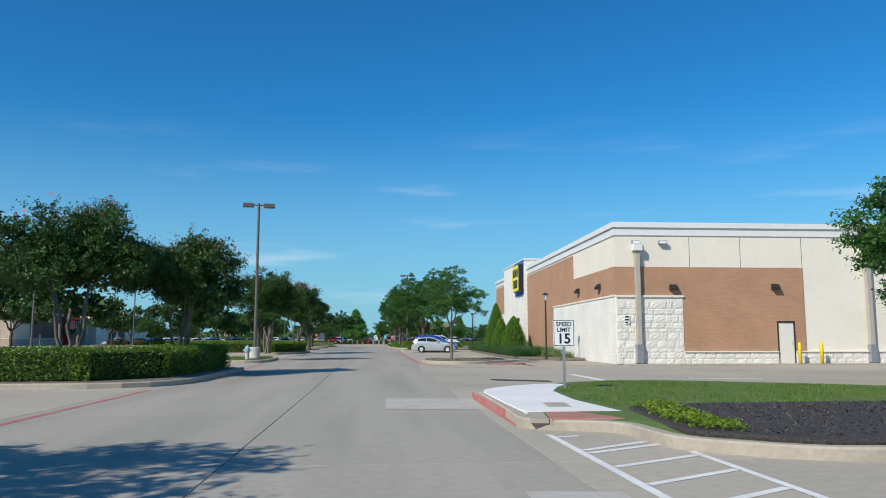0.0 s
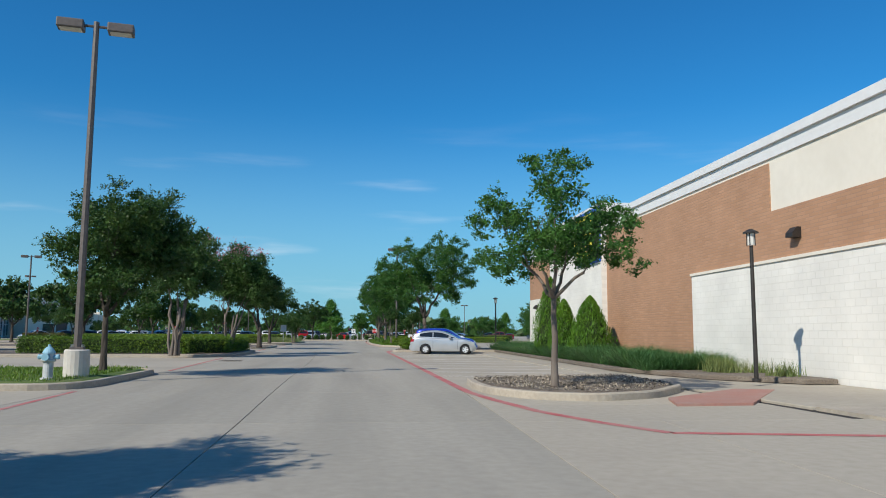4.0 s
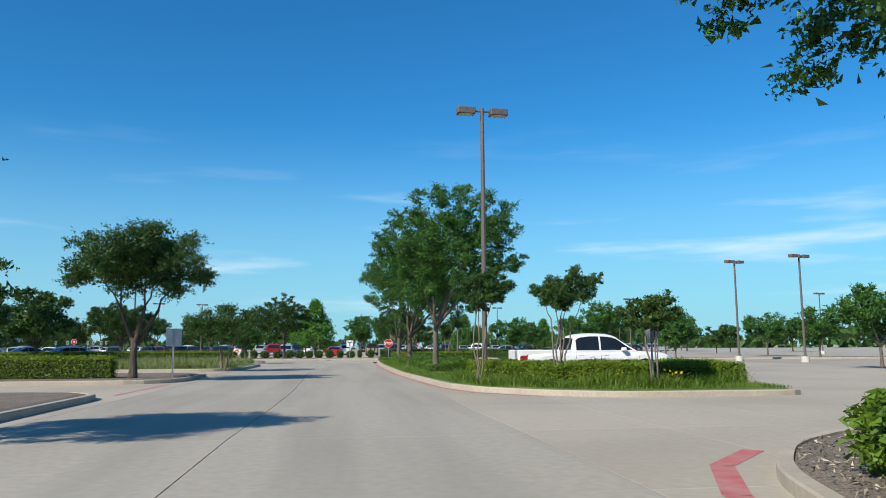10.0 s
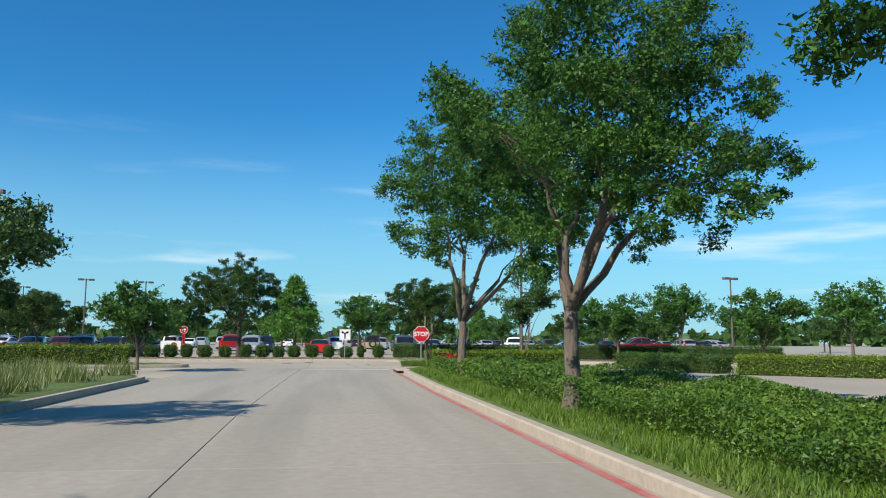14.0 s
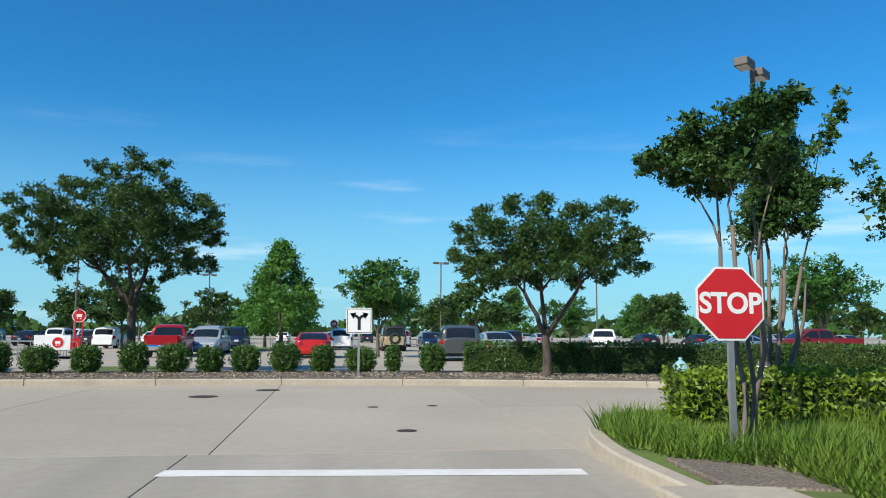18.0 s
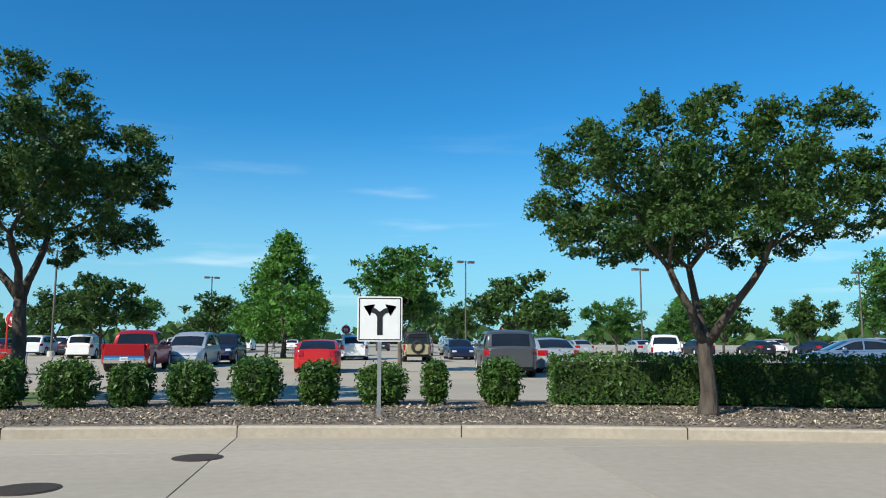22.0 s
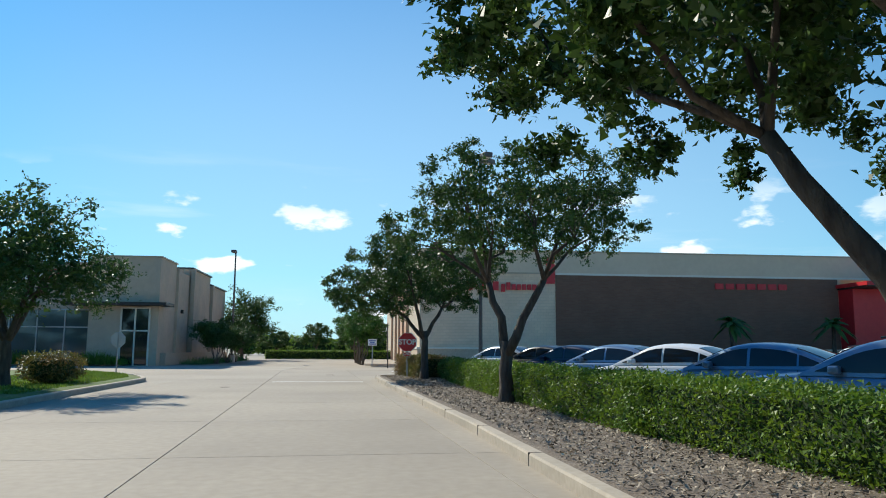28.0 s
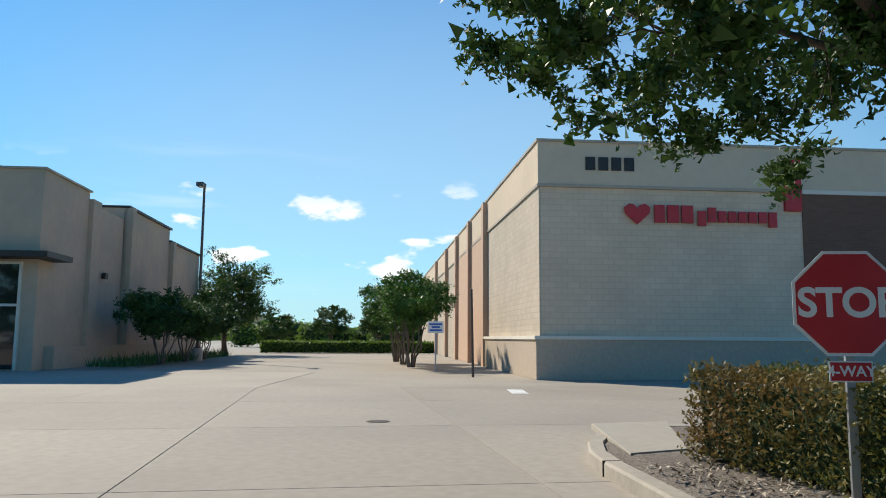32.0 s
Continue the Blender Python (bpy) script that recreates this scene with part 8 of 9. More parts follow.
    pl = part("number_plate", Shape().box(xp - 0.008, xp + 0.03, -0.15, 0.15, zc - 0.075, zc + 0.075), PLATE, t, "white number plate")
    part("plate_bar", Shape().box(xp - 0.012, xp - 0.008, -0.11, 0.11, zc - 0.028, zc + 0.022), GREY_METAL, pl)
    if kind in ("suv", "crossover", "big_suv", "van"):
        for sg in (-1, 1):
            rr = [(cabin[1][0] + 0.35 + 0.25 * k) for k in range(int((cabin[-2][0] - cabin[1][0] - 0.5) / 0.25))]
            part("roof_rail", Shape().tube([(q - c0, sg * hw * 0.7, roof(q) + 0.035) for q in rr], 0.018, 6), BLACK_PLASTIC, t)
    if kind == "pickup":
        part("truck_bed", Shape().box(-c0 + 0.12, -c0 + 1.85, -hw * 0.8, hw * 0.8, 1.1, 1.125), BLACK_PLASTIC, t, "dark open truck bed")
        for sg in (-1, 1):
            part("bed_side", Shape().soft_box(-c0 + 0.06, -c0 + 1.95, sg * hw * 0.88 - 0.06, sg * hw * 0.88 + 0.06, 0.95, 1.17, 0.03), body_paint, t)
        part("tailgate", Shape().soft_box(-c0 - 0.012, -c0 + 0.08, -hw * 0.78, hw * 0.78, 0.72, 1.16, 0.02), body_paint, t)
    if kind == "jeep":
        sp = part("spare_wheel", wheel_meshes(wr)[0], None, t)
        sp.matrix_basis = pose(-c0 - 0.2, 0, 0.95, 0, 0, -90)
    tm, rm, hm = wheel_meshes(wr)
    for a in axles:
        for sg in (-1, 1):
            w = part("wheel", tm, None, t)
            w.matrix_basis = pose(a - c0, sg * (hw - 0.012), wr, 0, 0, 0 if sg < 0 else 180)
            part("rim", rm, None, w, "alloy rim")
            part("hub", hm, None, w)
            part("wheel_arch", Shape().tube([(a - c0, sg * (hw - 0.24), wr), (a - c0, sg * (hw - 0.3), wr)], wr * 1.13, 18), BLACK_PLASTIC, t)
    car_cache[key] = t
    return t


COLOURS = {"silver": (0.46, 0.48, 0.49), "blue": (0.008, 0.036, 0.36), "white": (0.76, 0.76, 0.75), "red": (0.36, 0.006, 0.012), "dark_red": (0.20, 0.012, 0.018), "black": (0.012, 0.012, 0.014),
           "navy": (0.012, 0.018, 0.05), "grey": (0.10, 0.105, 0.11), "light_blue": (0.16, 0.24, 0.34), "tan": (0.42, 0.36, 0.22), "bright_red": (0.55, 0.018, 0.014)}


# ---- parked cars, place by place ----
car("hatch", "silver", 7.42, 72.4, -12, "silver three-door hatchback parked nose to the store", 0.45)
car("box", "blue", 7.9, 75.1, -11, "bright blue boxy hatchback with tall red tail lamps")
car("pickup", "white", 10.4, 101.9, 0, "white crew-cab pickup truck behind the low shrubs", 0.0)
car("pickup", "red", -7.55, 176.9, 93, "red pickup truck seen from its tailgate")
car("van", "silver", -6.3, 182.1, -92, "silver minivan facing the drive", 0.6)
car("suv", "navy", -5.6, 187.6, -92, "dark blue utility car beside the minivan")
car("coupe", "bright_red", 0.35, 175.3, 90, "bright red coupe seen from behind")
car("big_suv", "grey", 7.7, 171.2, 84, "dark grey full-size utility car seen from behind", 0.5)
car("sedan", "silver", 10.3, 174.6, 90, "silver sedan behind the utility car", 0.6)
car("jeep", "tan", 5.9, 191.4, 90, "tan and black off-road car with spare wheel")
car("sedan", "navy", 9.6, 197.0, -90, "dark blue sedan in the second row")
car("pickup", "white", 21.9, 188.9, 70, "white pickup truck across the open lanes", 0.0)
car("sedan", "light_blue", 22.2, 170.7, 160, "pale blue sedan beyond the hedge", 0.5)
car("pickup", "dark_red", 32.0, 178.0, 175, "dark red pickup truck beyond the hedge")
car("suv", "white", 2.0, 196.0, 90, "white utility car in the second row", 0.0)
car("sedan", "white", 1.2, 203.0, 90, "white sedan far down the row", 0.0)
car("crossover", "black", -11.4, 159.2, 90, "black utility car parked close behind the bushes", 0.0)
car("sedan", "white", -27.5, 187.4, 90, "white sedan in a far row", 0.0)
car("sedan", "white", -32.5, 191.7, 90, "white sedan in a far row", 0.0)
car("pickup", "black", -23.2, 186.7, 90, "black pickup truck in a far row")
car("suv", "white", -17.0, 199.6, 90, "white utility car in a far row", 0.0)
car("suv", "black", -36.5, 190.0, 90, "black utility car in a far row")
car("sedan", "navy", -40.0, 190.0, 90, "dark blue sedan in a far row")
# the slanted row behind the long hedge
WORDS = {"black": "black", "light_blue": "pale blue", "white": "white", "silver": "silver", "grey": "dark grey", "dark_red": "dark red", "navy": "dark blue", "sedan": "sedan", "suv": "utility car", "crossover": "utility car", "van": "minivan"}
for kind, col, x in (("crossover", "light_blue", -27.0), ("sedan", "light_blue", -30.6), ("sedan", "white", -34.2), ("sedan", "light_blue", -37.8), ("sedan", "navy", -41.4), ("sedan", "black", -44.6), ("sedan", "silver", -48.3)):
    car(kind, col, x, 156.6 + 0.147 * (x + 14) + (1.7 if x < -48 else 2.35), 225, f"{WORDS[col]} {WORDS[kind]} parked aslant behind the hedge", group="cars behind the hedge")
for kind, col, x, y, h in (("crossover", "white", -42.0, 166.8, 100), ("crossover", "white", -39.0, 167.2, 100), ("crossover", "grey", -24.6, 167.0, 100), ("crossover", "silver", -35.4, 167.6, 100), ("crossover", "navy", -17.6, 168.0, 100), ("sedan", "white", -36.0, 178.4, 280),
                           ("sedan", "grey", -21.0, 167.4, 100), ("crossover", "dark_red", -22.5, 178.0, 280), ("sedan", "navy", -47.5, 178.0, 280), ("crossover", "black", -18.5, 179.0, 280)):
    car(kind, col, x, y, h, f"{WORDS[col]} {WORDS[kind]} parked aslant in the supermarket car park", group="cars in the supermarket car park")
crng = random.Random(21)
for y0, xs_, h in ((212, range(-52, 60, 3), 90), (228, range(-50, 70, 3), -90), (246, range(-60, 80, 3), 90)):
    for x in xs_:
        if crng.random() < 0.42 and all((x - a) ** 2 + (y0 - b) ** 2 > 12 for a, b in SPOTS):
            k = crng.choice(("sedan", "suv", "sedan", "van"))
            col = {"sedan": crng.choice(("white", "silver", "navy", "black")), "suv": crng.choice(("white", "black", "silver")), "van": "silver"}[k]
            car(k, col, x + crng.uniform(-0.2, 0.2), y0 + crng.uniform(-0.4, 0.4), h, {"white": "white", "silver": "silver", "navy": "dark blue", "black": "black"}[col] + " car in a far car park row", 0.3, group="far parked cars")
# west lot, far off
for k in range(10):
    x, y = -58 + crng.uniform(-4, 4), 20 + k * 8
    car("sedan" if k % 3 else "suv", ("white", "silver", "black")[k % 3] if k % 3 else "white", x, y, 0, "car in the far car park to the west", group="far parked cars")
car("sedan", "bright_red", -41.0, 56.0, 0, "red sedan across the car park")
car("sedan", "navy", -30.0, 53.5, 0, "dark blue sedan across the car park")


# ---- lamps, signs and street furniture ----
POLE_PAINT = material("brown_pole_paint", (0.10, 0.082, 0.072), (0.135, 0.112, 0.098), 10, 0.55, bump=0.001)
LAMP_LENS = material("lamp_lens", (0.60, 0.58, 0.52), (0.66, 0.64, 0.58), 6, 0.3)
HYDRANT_GREY = material("hydrant_paint", (0.50, 0.52, 0.53), (0.58, 0.60, 0.60), 12, 0.5, stain=(0.25, 0.21, 0.17), stain_scale=5)
HYDRANT_BLUE = material("hydrant_blue", (0.22, 0.42, 0.52), (0.28, 0.48, 0.57), 12, 0.5)
GREEN_BACK = material("green_post", (0.05, 0.10, 0.07), (0.07, 0.13, 0.09), 12, 0.5, metal=0.3)


def light_pole(x, y, h, heads=2, turn=0.0, base=0.15, footing=0.65, dark=False):
    """A tall square car park lamp post on a concrete footing, with shoebox heads."""
    t = thing("lamp_post", "tall brown steel car park lamp post with shoebox heads", "lamp post", pose(x, y, base, 0, 0, turn), "car park lamp posts")
    part("footing", Shape().tube([(0, 0, -0.1), (0, 0, footing), (0, 0, footing + 0.03)], [0.3, 0.3, 0.27], 20), CONCRETE_PALE, t, "round concrete footing")
    part("base_plate", Shape().soft_box(-0.16, 0.16, -0.16, 0.16, footing + 0.03, footing + 0.09, 0.01), POLE_PAINT, t)
    for sx in (-1, 1):
        for sy in (-1, 1):
            part("bolt", Shape().tube([(sx * 0.12, sy * 0.12, footing + 0.09), (sx * 0.12, sy * 0.12, footing + 0.15)], 0.016, 6), GREY_METAL, t)
    part("pole", Shape().tube([(0, 0, footing + 0.05), (0, 0, h)], [0.095, 0.07], 8), POLE_PAINT, t)
    angles = {1: (0,), 2: (0, 180), 3: (0, 120, 240)}[heads]
    for a in angles:
        c, s = math.cos(radians(a)), math.sin(radians(a))
        arm = part("arm", Shape().tube([(0, 0, h - 0.12), (0.3 * c, 0.3 * s, h - 0.12)], 0.035, 6), POLE_PAINT, t)
        head = part("lamp_head", Shape().soft_box(0.28, 0.92, -0.2, 0.2, h - 0.26, h - 0.02, 0.03), POLE_PAINT, t, "shoebox lamp head")
        head.matrix_basis = pose(0, 0, 0, 0, 0, a)
        part("lens", Shape().box(0.34, 0.86, -0.15, 0.15, h - 0.268, h - 0.26), LAMP_LENS, head)
    return t


light_pole(-5.1, 44.7, 9.1, 2, 10)
light_pole(6.13, 100.27, 9.6, 2, 5, 0.15, 0.45)
light_pole(13.2, 152.4, 8.9, 2, 40, 0.15, 0.3)
light_pole(-19.2, 153.4, 10.0, 2, 0)
light_pole(-49.4, 152.3, 10.0, 3, 20)
light_pole(-83.6, 132.6, 10.0, 1, 0, 0.0)
for x, y, h in ((13.2, 217, 9.4), (-28.3, 203, 8.6), (-15.4, 238, 9.2), (30, 213, 8.5), (-22, 206, 8.6), (54, 214, 8.6), (-24, 60, 8.8), (-30, 104, 8.8), (42, 178, 8.0), (34, 134, 8.4), (70, 176, 8.8), (-44, 226, 9), (36, 128, 8.2)):
    light_pole(x, y, h, 2, 15, 0.0, 0.4)


def lantern_post(x, y, h=3.75):
    t = thing("lantern_post", "slim dark walkway lantern post", "lamp post", pose(x, y, 0.16), "walkway lanterns")
    part("pole", Shape().tube([(0, 0, -0.02), (0, 0, 0.06), (0, 0, 0.07), (0, 0, h - 0.42)], [0.11, 0.11, 0.055, 0.045], 10), DARK_METAL, t)
    part("lantern_glass", Shape().tube([(0, 0, h - 0.4), (0, 0, h - 0.1)], 0.09, 8), LAMP_LENS, t, "pale lantern glass")
    for k in range(4):
        a = math.pi / 4 + k * math.pi / 2
        part("lantern_rib", Shape().tube([(0.1 * math.cos(a), 0.1 * math.sin(a), h - 0.42), (0.1 * math.cos(a), 0.1 * math.sin(a), h - 0.08)], 0.012, 5), DARK_METAL, t)
    part("lantern_cap", Shape().tube([(0, 0, h - 0.1), (0, 0, h - 0.07), (0, 0, h)], [0.19, 0.19, 0.06], 12), DARK_METAL, t)


lantern_post(11.5, 42.6)
lantern_post(12.05, 79.05)


def sign_board(owner, w, h, r, mat, z, y=0.0, name="sign_board", label=""):
    """A flat metal plate with rounded corners, facing local -y."""
    poly = round_poly([(-w / 2, z - h / 2), (w / 2, z - h / 2), (w / 2, z + h / 2), (-w / 2, z + h / 2)], r, 4)
    n = len(poly)
    s = Shape().add([(a, y, b) for a, b in poly] + [(a, y + 0.004, b) for a, b in poly], [tuple(range(n)), tuple(range(n, 2 * n))[::-1]] + [(i + n, (i + 1) % n + n, (i + 1) % n, i) for i in range(n)])
    return part(name, s, mat, owner, label)


def lettering(owner, body, size, mat, x, z, y=-0.006, bold=0.01, spacing=1.0):
    ob = part("lettering", text_mesh("lettering", body, size, mat, 0.001, spacing, bold), None, owner)
    ob.matrix_basis = pose(x, y, z, 90, 0, 0)
    return ob


def octagon(owner, d, z, y, mat, name, label=""):
    k = d / 2 / math.cos(math.pi / 8)
    p = [(k * math.cos(math.pi / 8 + i * math.pi / 4), z + k * math.sin(math.pi / 8 + i * math.pi / 4)) for i in range(8)]
    s = Shape().add([(a, y, b) for a, b in p] + [(a, y + 0.004, b) for a, b in p], [tuple(range(8)), tuple(range(8, 16))[::-1]] + [(i + 8, (i + 1) % 8 + 8, (i + 1) % 8, i) for i in range(8)])
    return part(name, s, mat, owner, label)


def u_post(owner, h, mat=None):
    return part("post", Shape().box(-0.03, 0.03, 0.012, 0.022, -0.1, h).box(-0.03, -0.02, 0.022, 0.045, -0.1, h).box(0.02, 0.03, 0.022, 0.045, -0.1, h), mat or GREY_METAL, owner, "galvanised steel post")


def stop_sign(x, y, turn, low=1.28, base=0.17, way=False, d=0.76):
    t = thing("stop_sign", "red octagonal stop sign with white border on a steel post", "sign", pose(x, y, base, 0, 0, turn), "stop signs")
    zc = low + 0.38 - base
    u_post(t, zc + 0.2)
    plate = octagon(t, d, zc, 0.006, WHITE_SIGN, "sign_board", "white edged octagonal plate")
    octagon(plate, d * 0.94, zc, 0.001, RED_SIGN, "red_face")
    lettering(plate, "STOP", d * 0.388, WHITE_SIGN, 0, zc - 0.005, -0.002, 0.008, 0.98)
    if way:
        sup = sign_board(t, 0.3, 0.15, 0.01, WHITE_SIGN, zc - 0.49, 0.006, "plaque", "small red plaque")
        sign_board(sup, 0.28, 0.13, 0.008, RED_SIGN, zc - 0.49, 0.001, "red_face")
        lettering(sup, "4-WAY", 0.105, WHITE_SIGN, 0, zc - 0.49, -0.002, 0.002)
    return t


stop_sign(5.25, 139.7, 2, 1.22, d=0.71)
stop_sign(-46.4, 149.1, 84, 1.19, way=True)
sp = thing("speed_limit_sign", "white speed limit sign with black figures on a post", "sign", pose(6.1, 17.3, 0.14, 0, 0, -4))
u_post(sp, 1.62)
pl = sign_board(sp, 0.50, 0.62, 0.03, WHITE_SIGN, 1.31, 0.006)
for z0, w_, h_ in ((1.31, 0.47, 0.59),):
    fr_ = Shape()
    for a, b, c, d in ((-w_ / 2, w_ / 2, -h_ / 2, -h_ / 2 + 0.012), (-w_ / 2, w_ / 2, h_ / 2 - 0.012, h_ / 2), (-w_ / 2, -w_ / 2 + 0.012, -h_ / 2 + 0.012, h_ / 2 - 0.012), (w_ / 2 - 0.012, w_ / 2, -h_ / 2 + 0.012, h_ / 2 - 0.012)):
        fr_.box(a, b, 0.001, 0.005, z0 + c, z0 + d)
    part("border", fr_, BLACK_PAINT, pl)
lettering(pl, "SPEED", 0.135, BLACK_PAINT, 0, 1.505, 0.002, 0.003)
lettering(pl, "LIMIT", 0.135, BLACK_PAINT, 0, 1.375, 0.002, 0.003)
lettering(pl, "15", 0.32, BLACK_PAINT, 0, 1.165, 0.002, 0.008)

ys = thing("double_arrow_sign", "square white sign with a black two-way arrow on a post", "sign", pose(2.12, 153.4, 0.17, 0, 0, 0))
u_post(ys, 1.83)
yp = sign_board(ys, 0.62, 0.62, 0.04, WHITE_SIGN, 1.5, 0.006)
bd = Shape()
for a, b, c, d in ((-.29, .29, -.29, -.278), (-.29, .29, .278, .29), (-.29, -.278, -.278, .278), (.278, .29, -.278, .278)):
    bd.box(a, b, 0.001, 0.005, 1.5 + c, 1.5 + d)
part("border", bd, BLACK_PAINT, yp)
yp.matrix_basis = Matrix.Translation((0, 0, 1.47)) @ Matrix.Scale(1.11, 4) @ Matrix.Translation((0, 0, -1.5))
ar = Shape().box(-0.037, 0.037, 0.001, 0.005, 1.28, 1.51)
for sg in (-1, 1):
    mid = [(0.0, 1.48), (0.006, 1.535), (0.03, 1.58), (0.07, 1.61), (0.115, 1.622)]
    rim = []
    for k, (u, v) in enumerate(mid):
        (u0, v0), (u1, v1) = mid[max(0, k - 1)], mid[min(4, k + 1)]
        ln = math.hypot(u1 - u0, v1 - v0)
        rim.append(((u - (v1 - v0) / ln * 0.034, v + (u1 - u0) / ln * 0.034), (u + (v1 - v0) / ln * 0.034, v - (u1 - u0) / ln * 0.034)))
    for (p, q), (p2, q2) in zip(rim, rim[1:]):
        ar.quad(*[(sg * u, 0.0004 if sg > 0 else 0.0002, v) for u, v in (p, q, q2, p2)])
    tri = [(sg * 0.225, 1.676), (sg * 0.072, 1.702), (sg * 0.142, 1.542)]
    ar.add([(u, 0.0006, v) for u, v in tri], [(0, 1, 2), (2, 1, 0)])
part("arrow", ar, BLACK_PAINT, yp, "black forked arrow")

es = thing("staff_sign", "small white staff parking sign with blue lines", "sign", pose(-70.4, 146.0, 0.12, 0, 0, 88))
u_post(es, 1.9)
ep = sign_board(es, 0.62, 0.46, 0.02, WHITE_SIGN, 1.62, 0.006)
part("sign_lines", Shape().box(-0.25, 0.25, 0.001, 0.005, 1.70, 1.77).box(-0.16, 0.16, 0.001, 0.005, 1.59, 1.66).box(-0.24, 0.24, 0.001, 0.005, 1.47, 1.54), BLUE_PANEL, ep)
back = thing("stop_sign", "grey back of a stop sign on a post", "sign", pose(-54.5, 134.2, 0.12, 0, 0, -95), "stop signs")
u_post(back, 1.9)
octagon(back, 0.76, 1.55, 0.006, GREY_METAL, "sign_board")
back = thing("stop_sign", "grey back of a stop sign among the low shrubs", "sign", pose(10.1, 95.4, 0.17, 0, 0, 95), "stop signs")
u_post(back, 1.95)
octagon(back, 0.76, 1.6, 0.006, GREY_METAL, "sign_board")
back = thing("road_sign", "grey back of a square sign on the oak island", "sign", pose(-5.35, 105.9, 0.17, 0, 0, 180))
u_post(back, 1.9)
sign_board(back, 0.6, 0.7, 0.04, GREY_METAL, 1.55, 0.006)


def hydrant(x, y, turn=0, base=0.16):
    t = thing("fire_hydrant", "grey and pale blue cast iron fire hydrant", "hydrant", pose(x, y, base, 0, 0, turn), "fire hydrants")
    part("barrel", Shape().tube([(0, 0, -0.05), (0, 0, 0.04), (0, 0, 0.05), (0, 0, 0.4), (0, 0, 0.42), (0, 0, 0.46), (0, 0, 0.48), (0, 0, 0.6)], [0.16, 0.16, 0.11, 0.11, 0.16, 0.16, 0.12, 0.125], 18), HYDRANT_GREY, t, smooth=False)
    part("bonnet", Shape().tube([(0, 0, 0.6), (0, 0, 0.63), (0, 0, 0.7), (0, 0, 0.75), (0, 0, 0.76), (0, 0, 0.81)], [0.145, 0.14, 0.1, 0.05, 0.028, 0.026], 18), HYDRANT_BLUE, t, "pale blue bonnet")
    for a, r_ in ((0, 0.055), (90, 0.075), (180, 0.055)):
        c, s = math.cos(radians(a - 90 + 90)), math.sin(radians(a + 180))
        part("nozzle_cap", Shape().tube([(0.1 * c, 0.1 * s, 0.52), (0.19 * c, 0.19 * s, 0.52), (0.2 * c, 0.2 * s, 0.52), (0.23 * c, 0.23 * s, 0.52)], [r_, r_, r_ * 1.15, r_ * 1.1], 12), HYDRANT_BLUE, t, "pale blue outlet cap")


hydrant(-5.35, 43.6)
hydrant(6.6, 143.65, 200)

# covers let into the road
COVER = material("cast_iron_cover", (0.06, 0.045, 0.035), (0.10, 0.075, 0.055), 30, 0.7, metal=0.5, bump=0.003, bump_scale=50)
for x, y, r_ in ((-1.15, 149.0, 0.27), (0.0, 150.7, 0.25), (2.17, 146.5, 0.07), (3.25, 146.65, 0.07), (-3.7, 60.0, 0.5), (-53.0, 145.2, 0.16), (2.46, 143.16, 0.11), (-41.0, 143.2, 0.12)):
    t = thing("manhole_cover", "round rusty cast iron cover set in the concrete", "manhole cover", pose(x, y, 0), "manhole covers")
    part("rim", Shape().tube([(0, 0, -0.02), (0, 0, 0.005), (0, 0, 0.006)], [r_ + 0.03, r_ + 0.03, r_ + 0.024], 28), COVER, t)
    part("lid", Shape().tube([(0, 0, 0.0), (0, 0, 0.010), (0, 0, 0.011)], [r_, r_, r_ - 0.015], 28), COVER, t)
gr = thing("drain_grate", "long dark steel drain grate across the side drive", "drain", pose(0, 0, 0))
part("frame", Shape().add([(5.45, 24.0, 0.004), (5.55, 24.75, 0.004), (7.25, 23.6, 0.004), (7.15, 22.95, 0.004)], [(3, 2, 1, 0)]), DARK_METAL, gr)
for k in range(24):
    f = (k + 0.5) / 24
    a, b = Vector((5.47 + 1.68 * f, 24.0 - 1.04 * f)), Vector((5.56 + 1.68 * f, 24.72 - 1.12 * f))
    part("bar", Shape().box(a.x - 0.012, a.x + 0.012, a.y, b.y, 0.002, 0.014), COVER, gr)
storm = thing("storm_inlet", "dark storm drain opening under the kerb", "drain", pose(4.05, 137.2, 0.0))
part("slot", Shape().box(-0.18, 0.02, -0.7, 0.9, 0.01, 0.09), BLACK_PAINT, storm, "dark opening")
part("lintel", Shape().soft_box(-0.2, 0.75, -1.3, 1.15, 0.09, 0.18, 0.02), KERB, storm, "concrete slab over the drain")
part("lid", Shape().tube([(0.4, -0.75, 0.17), (0.4, -0.75, 0.186), (0.4, -0.75, 0.187)], [0.25, 0.25, 0.24], 24), COVER, storm, "round rusty lid")
box_g = thing("utility_box", "flat green plastic utility lid in the mulch", "utility box", pose(-16.9, 152.95, 0.17, 0, 0, 6))
part("lid", Shape().soft_box(-0.3, 0.3, -0.2, 0.2, -0.02, 0.05, 0.02), material("green_plastic", (0.18, 0.36, 0.22), (0.22, 0.42, 0.27), 8, 0.5), box_g)
part("rim", Shape().soft_box(-0.34, 0.34, -0.24, 0.24, -0.03, 0.03, 0.02), GREEN_BACK, box_g)
kn = solid("kerb_number", Shape().quad((0.25, 152.53, 0.04), (0.62, 152.484, 0.04), (0.62, 152.484, 0.11), (0.25, 152.53, 0.11)), WORN_PAINT, "pale painted patch with worn marks on the kerb face", "road marking", kind="structure")
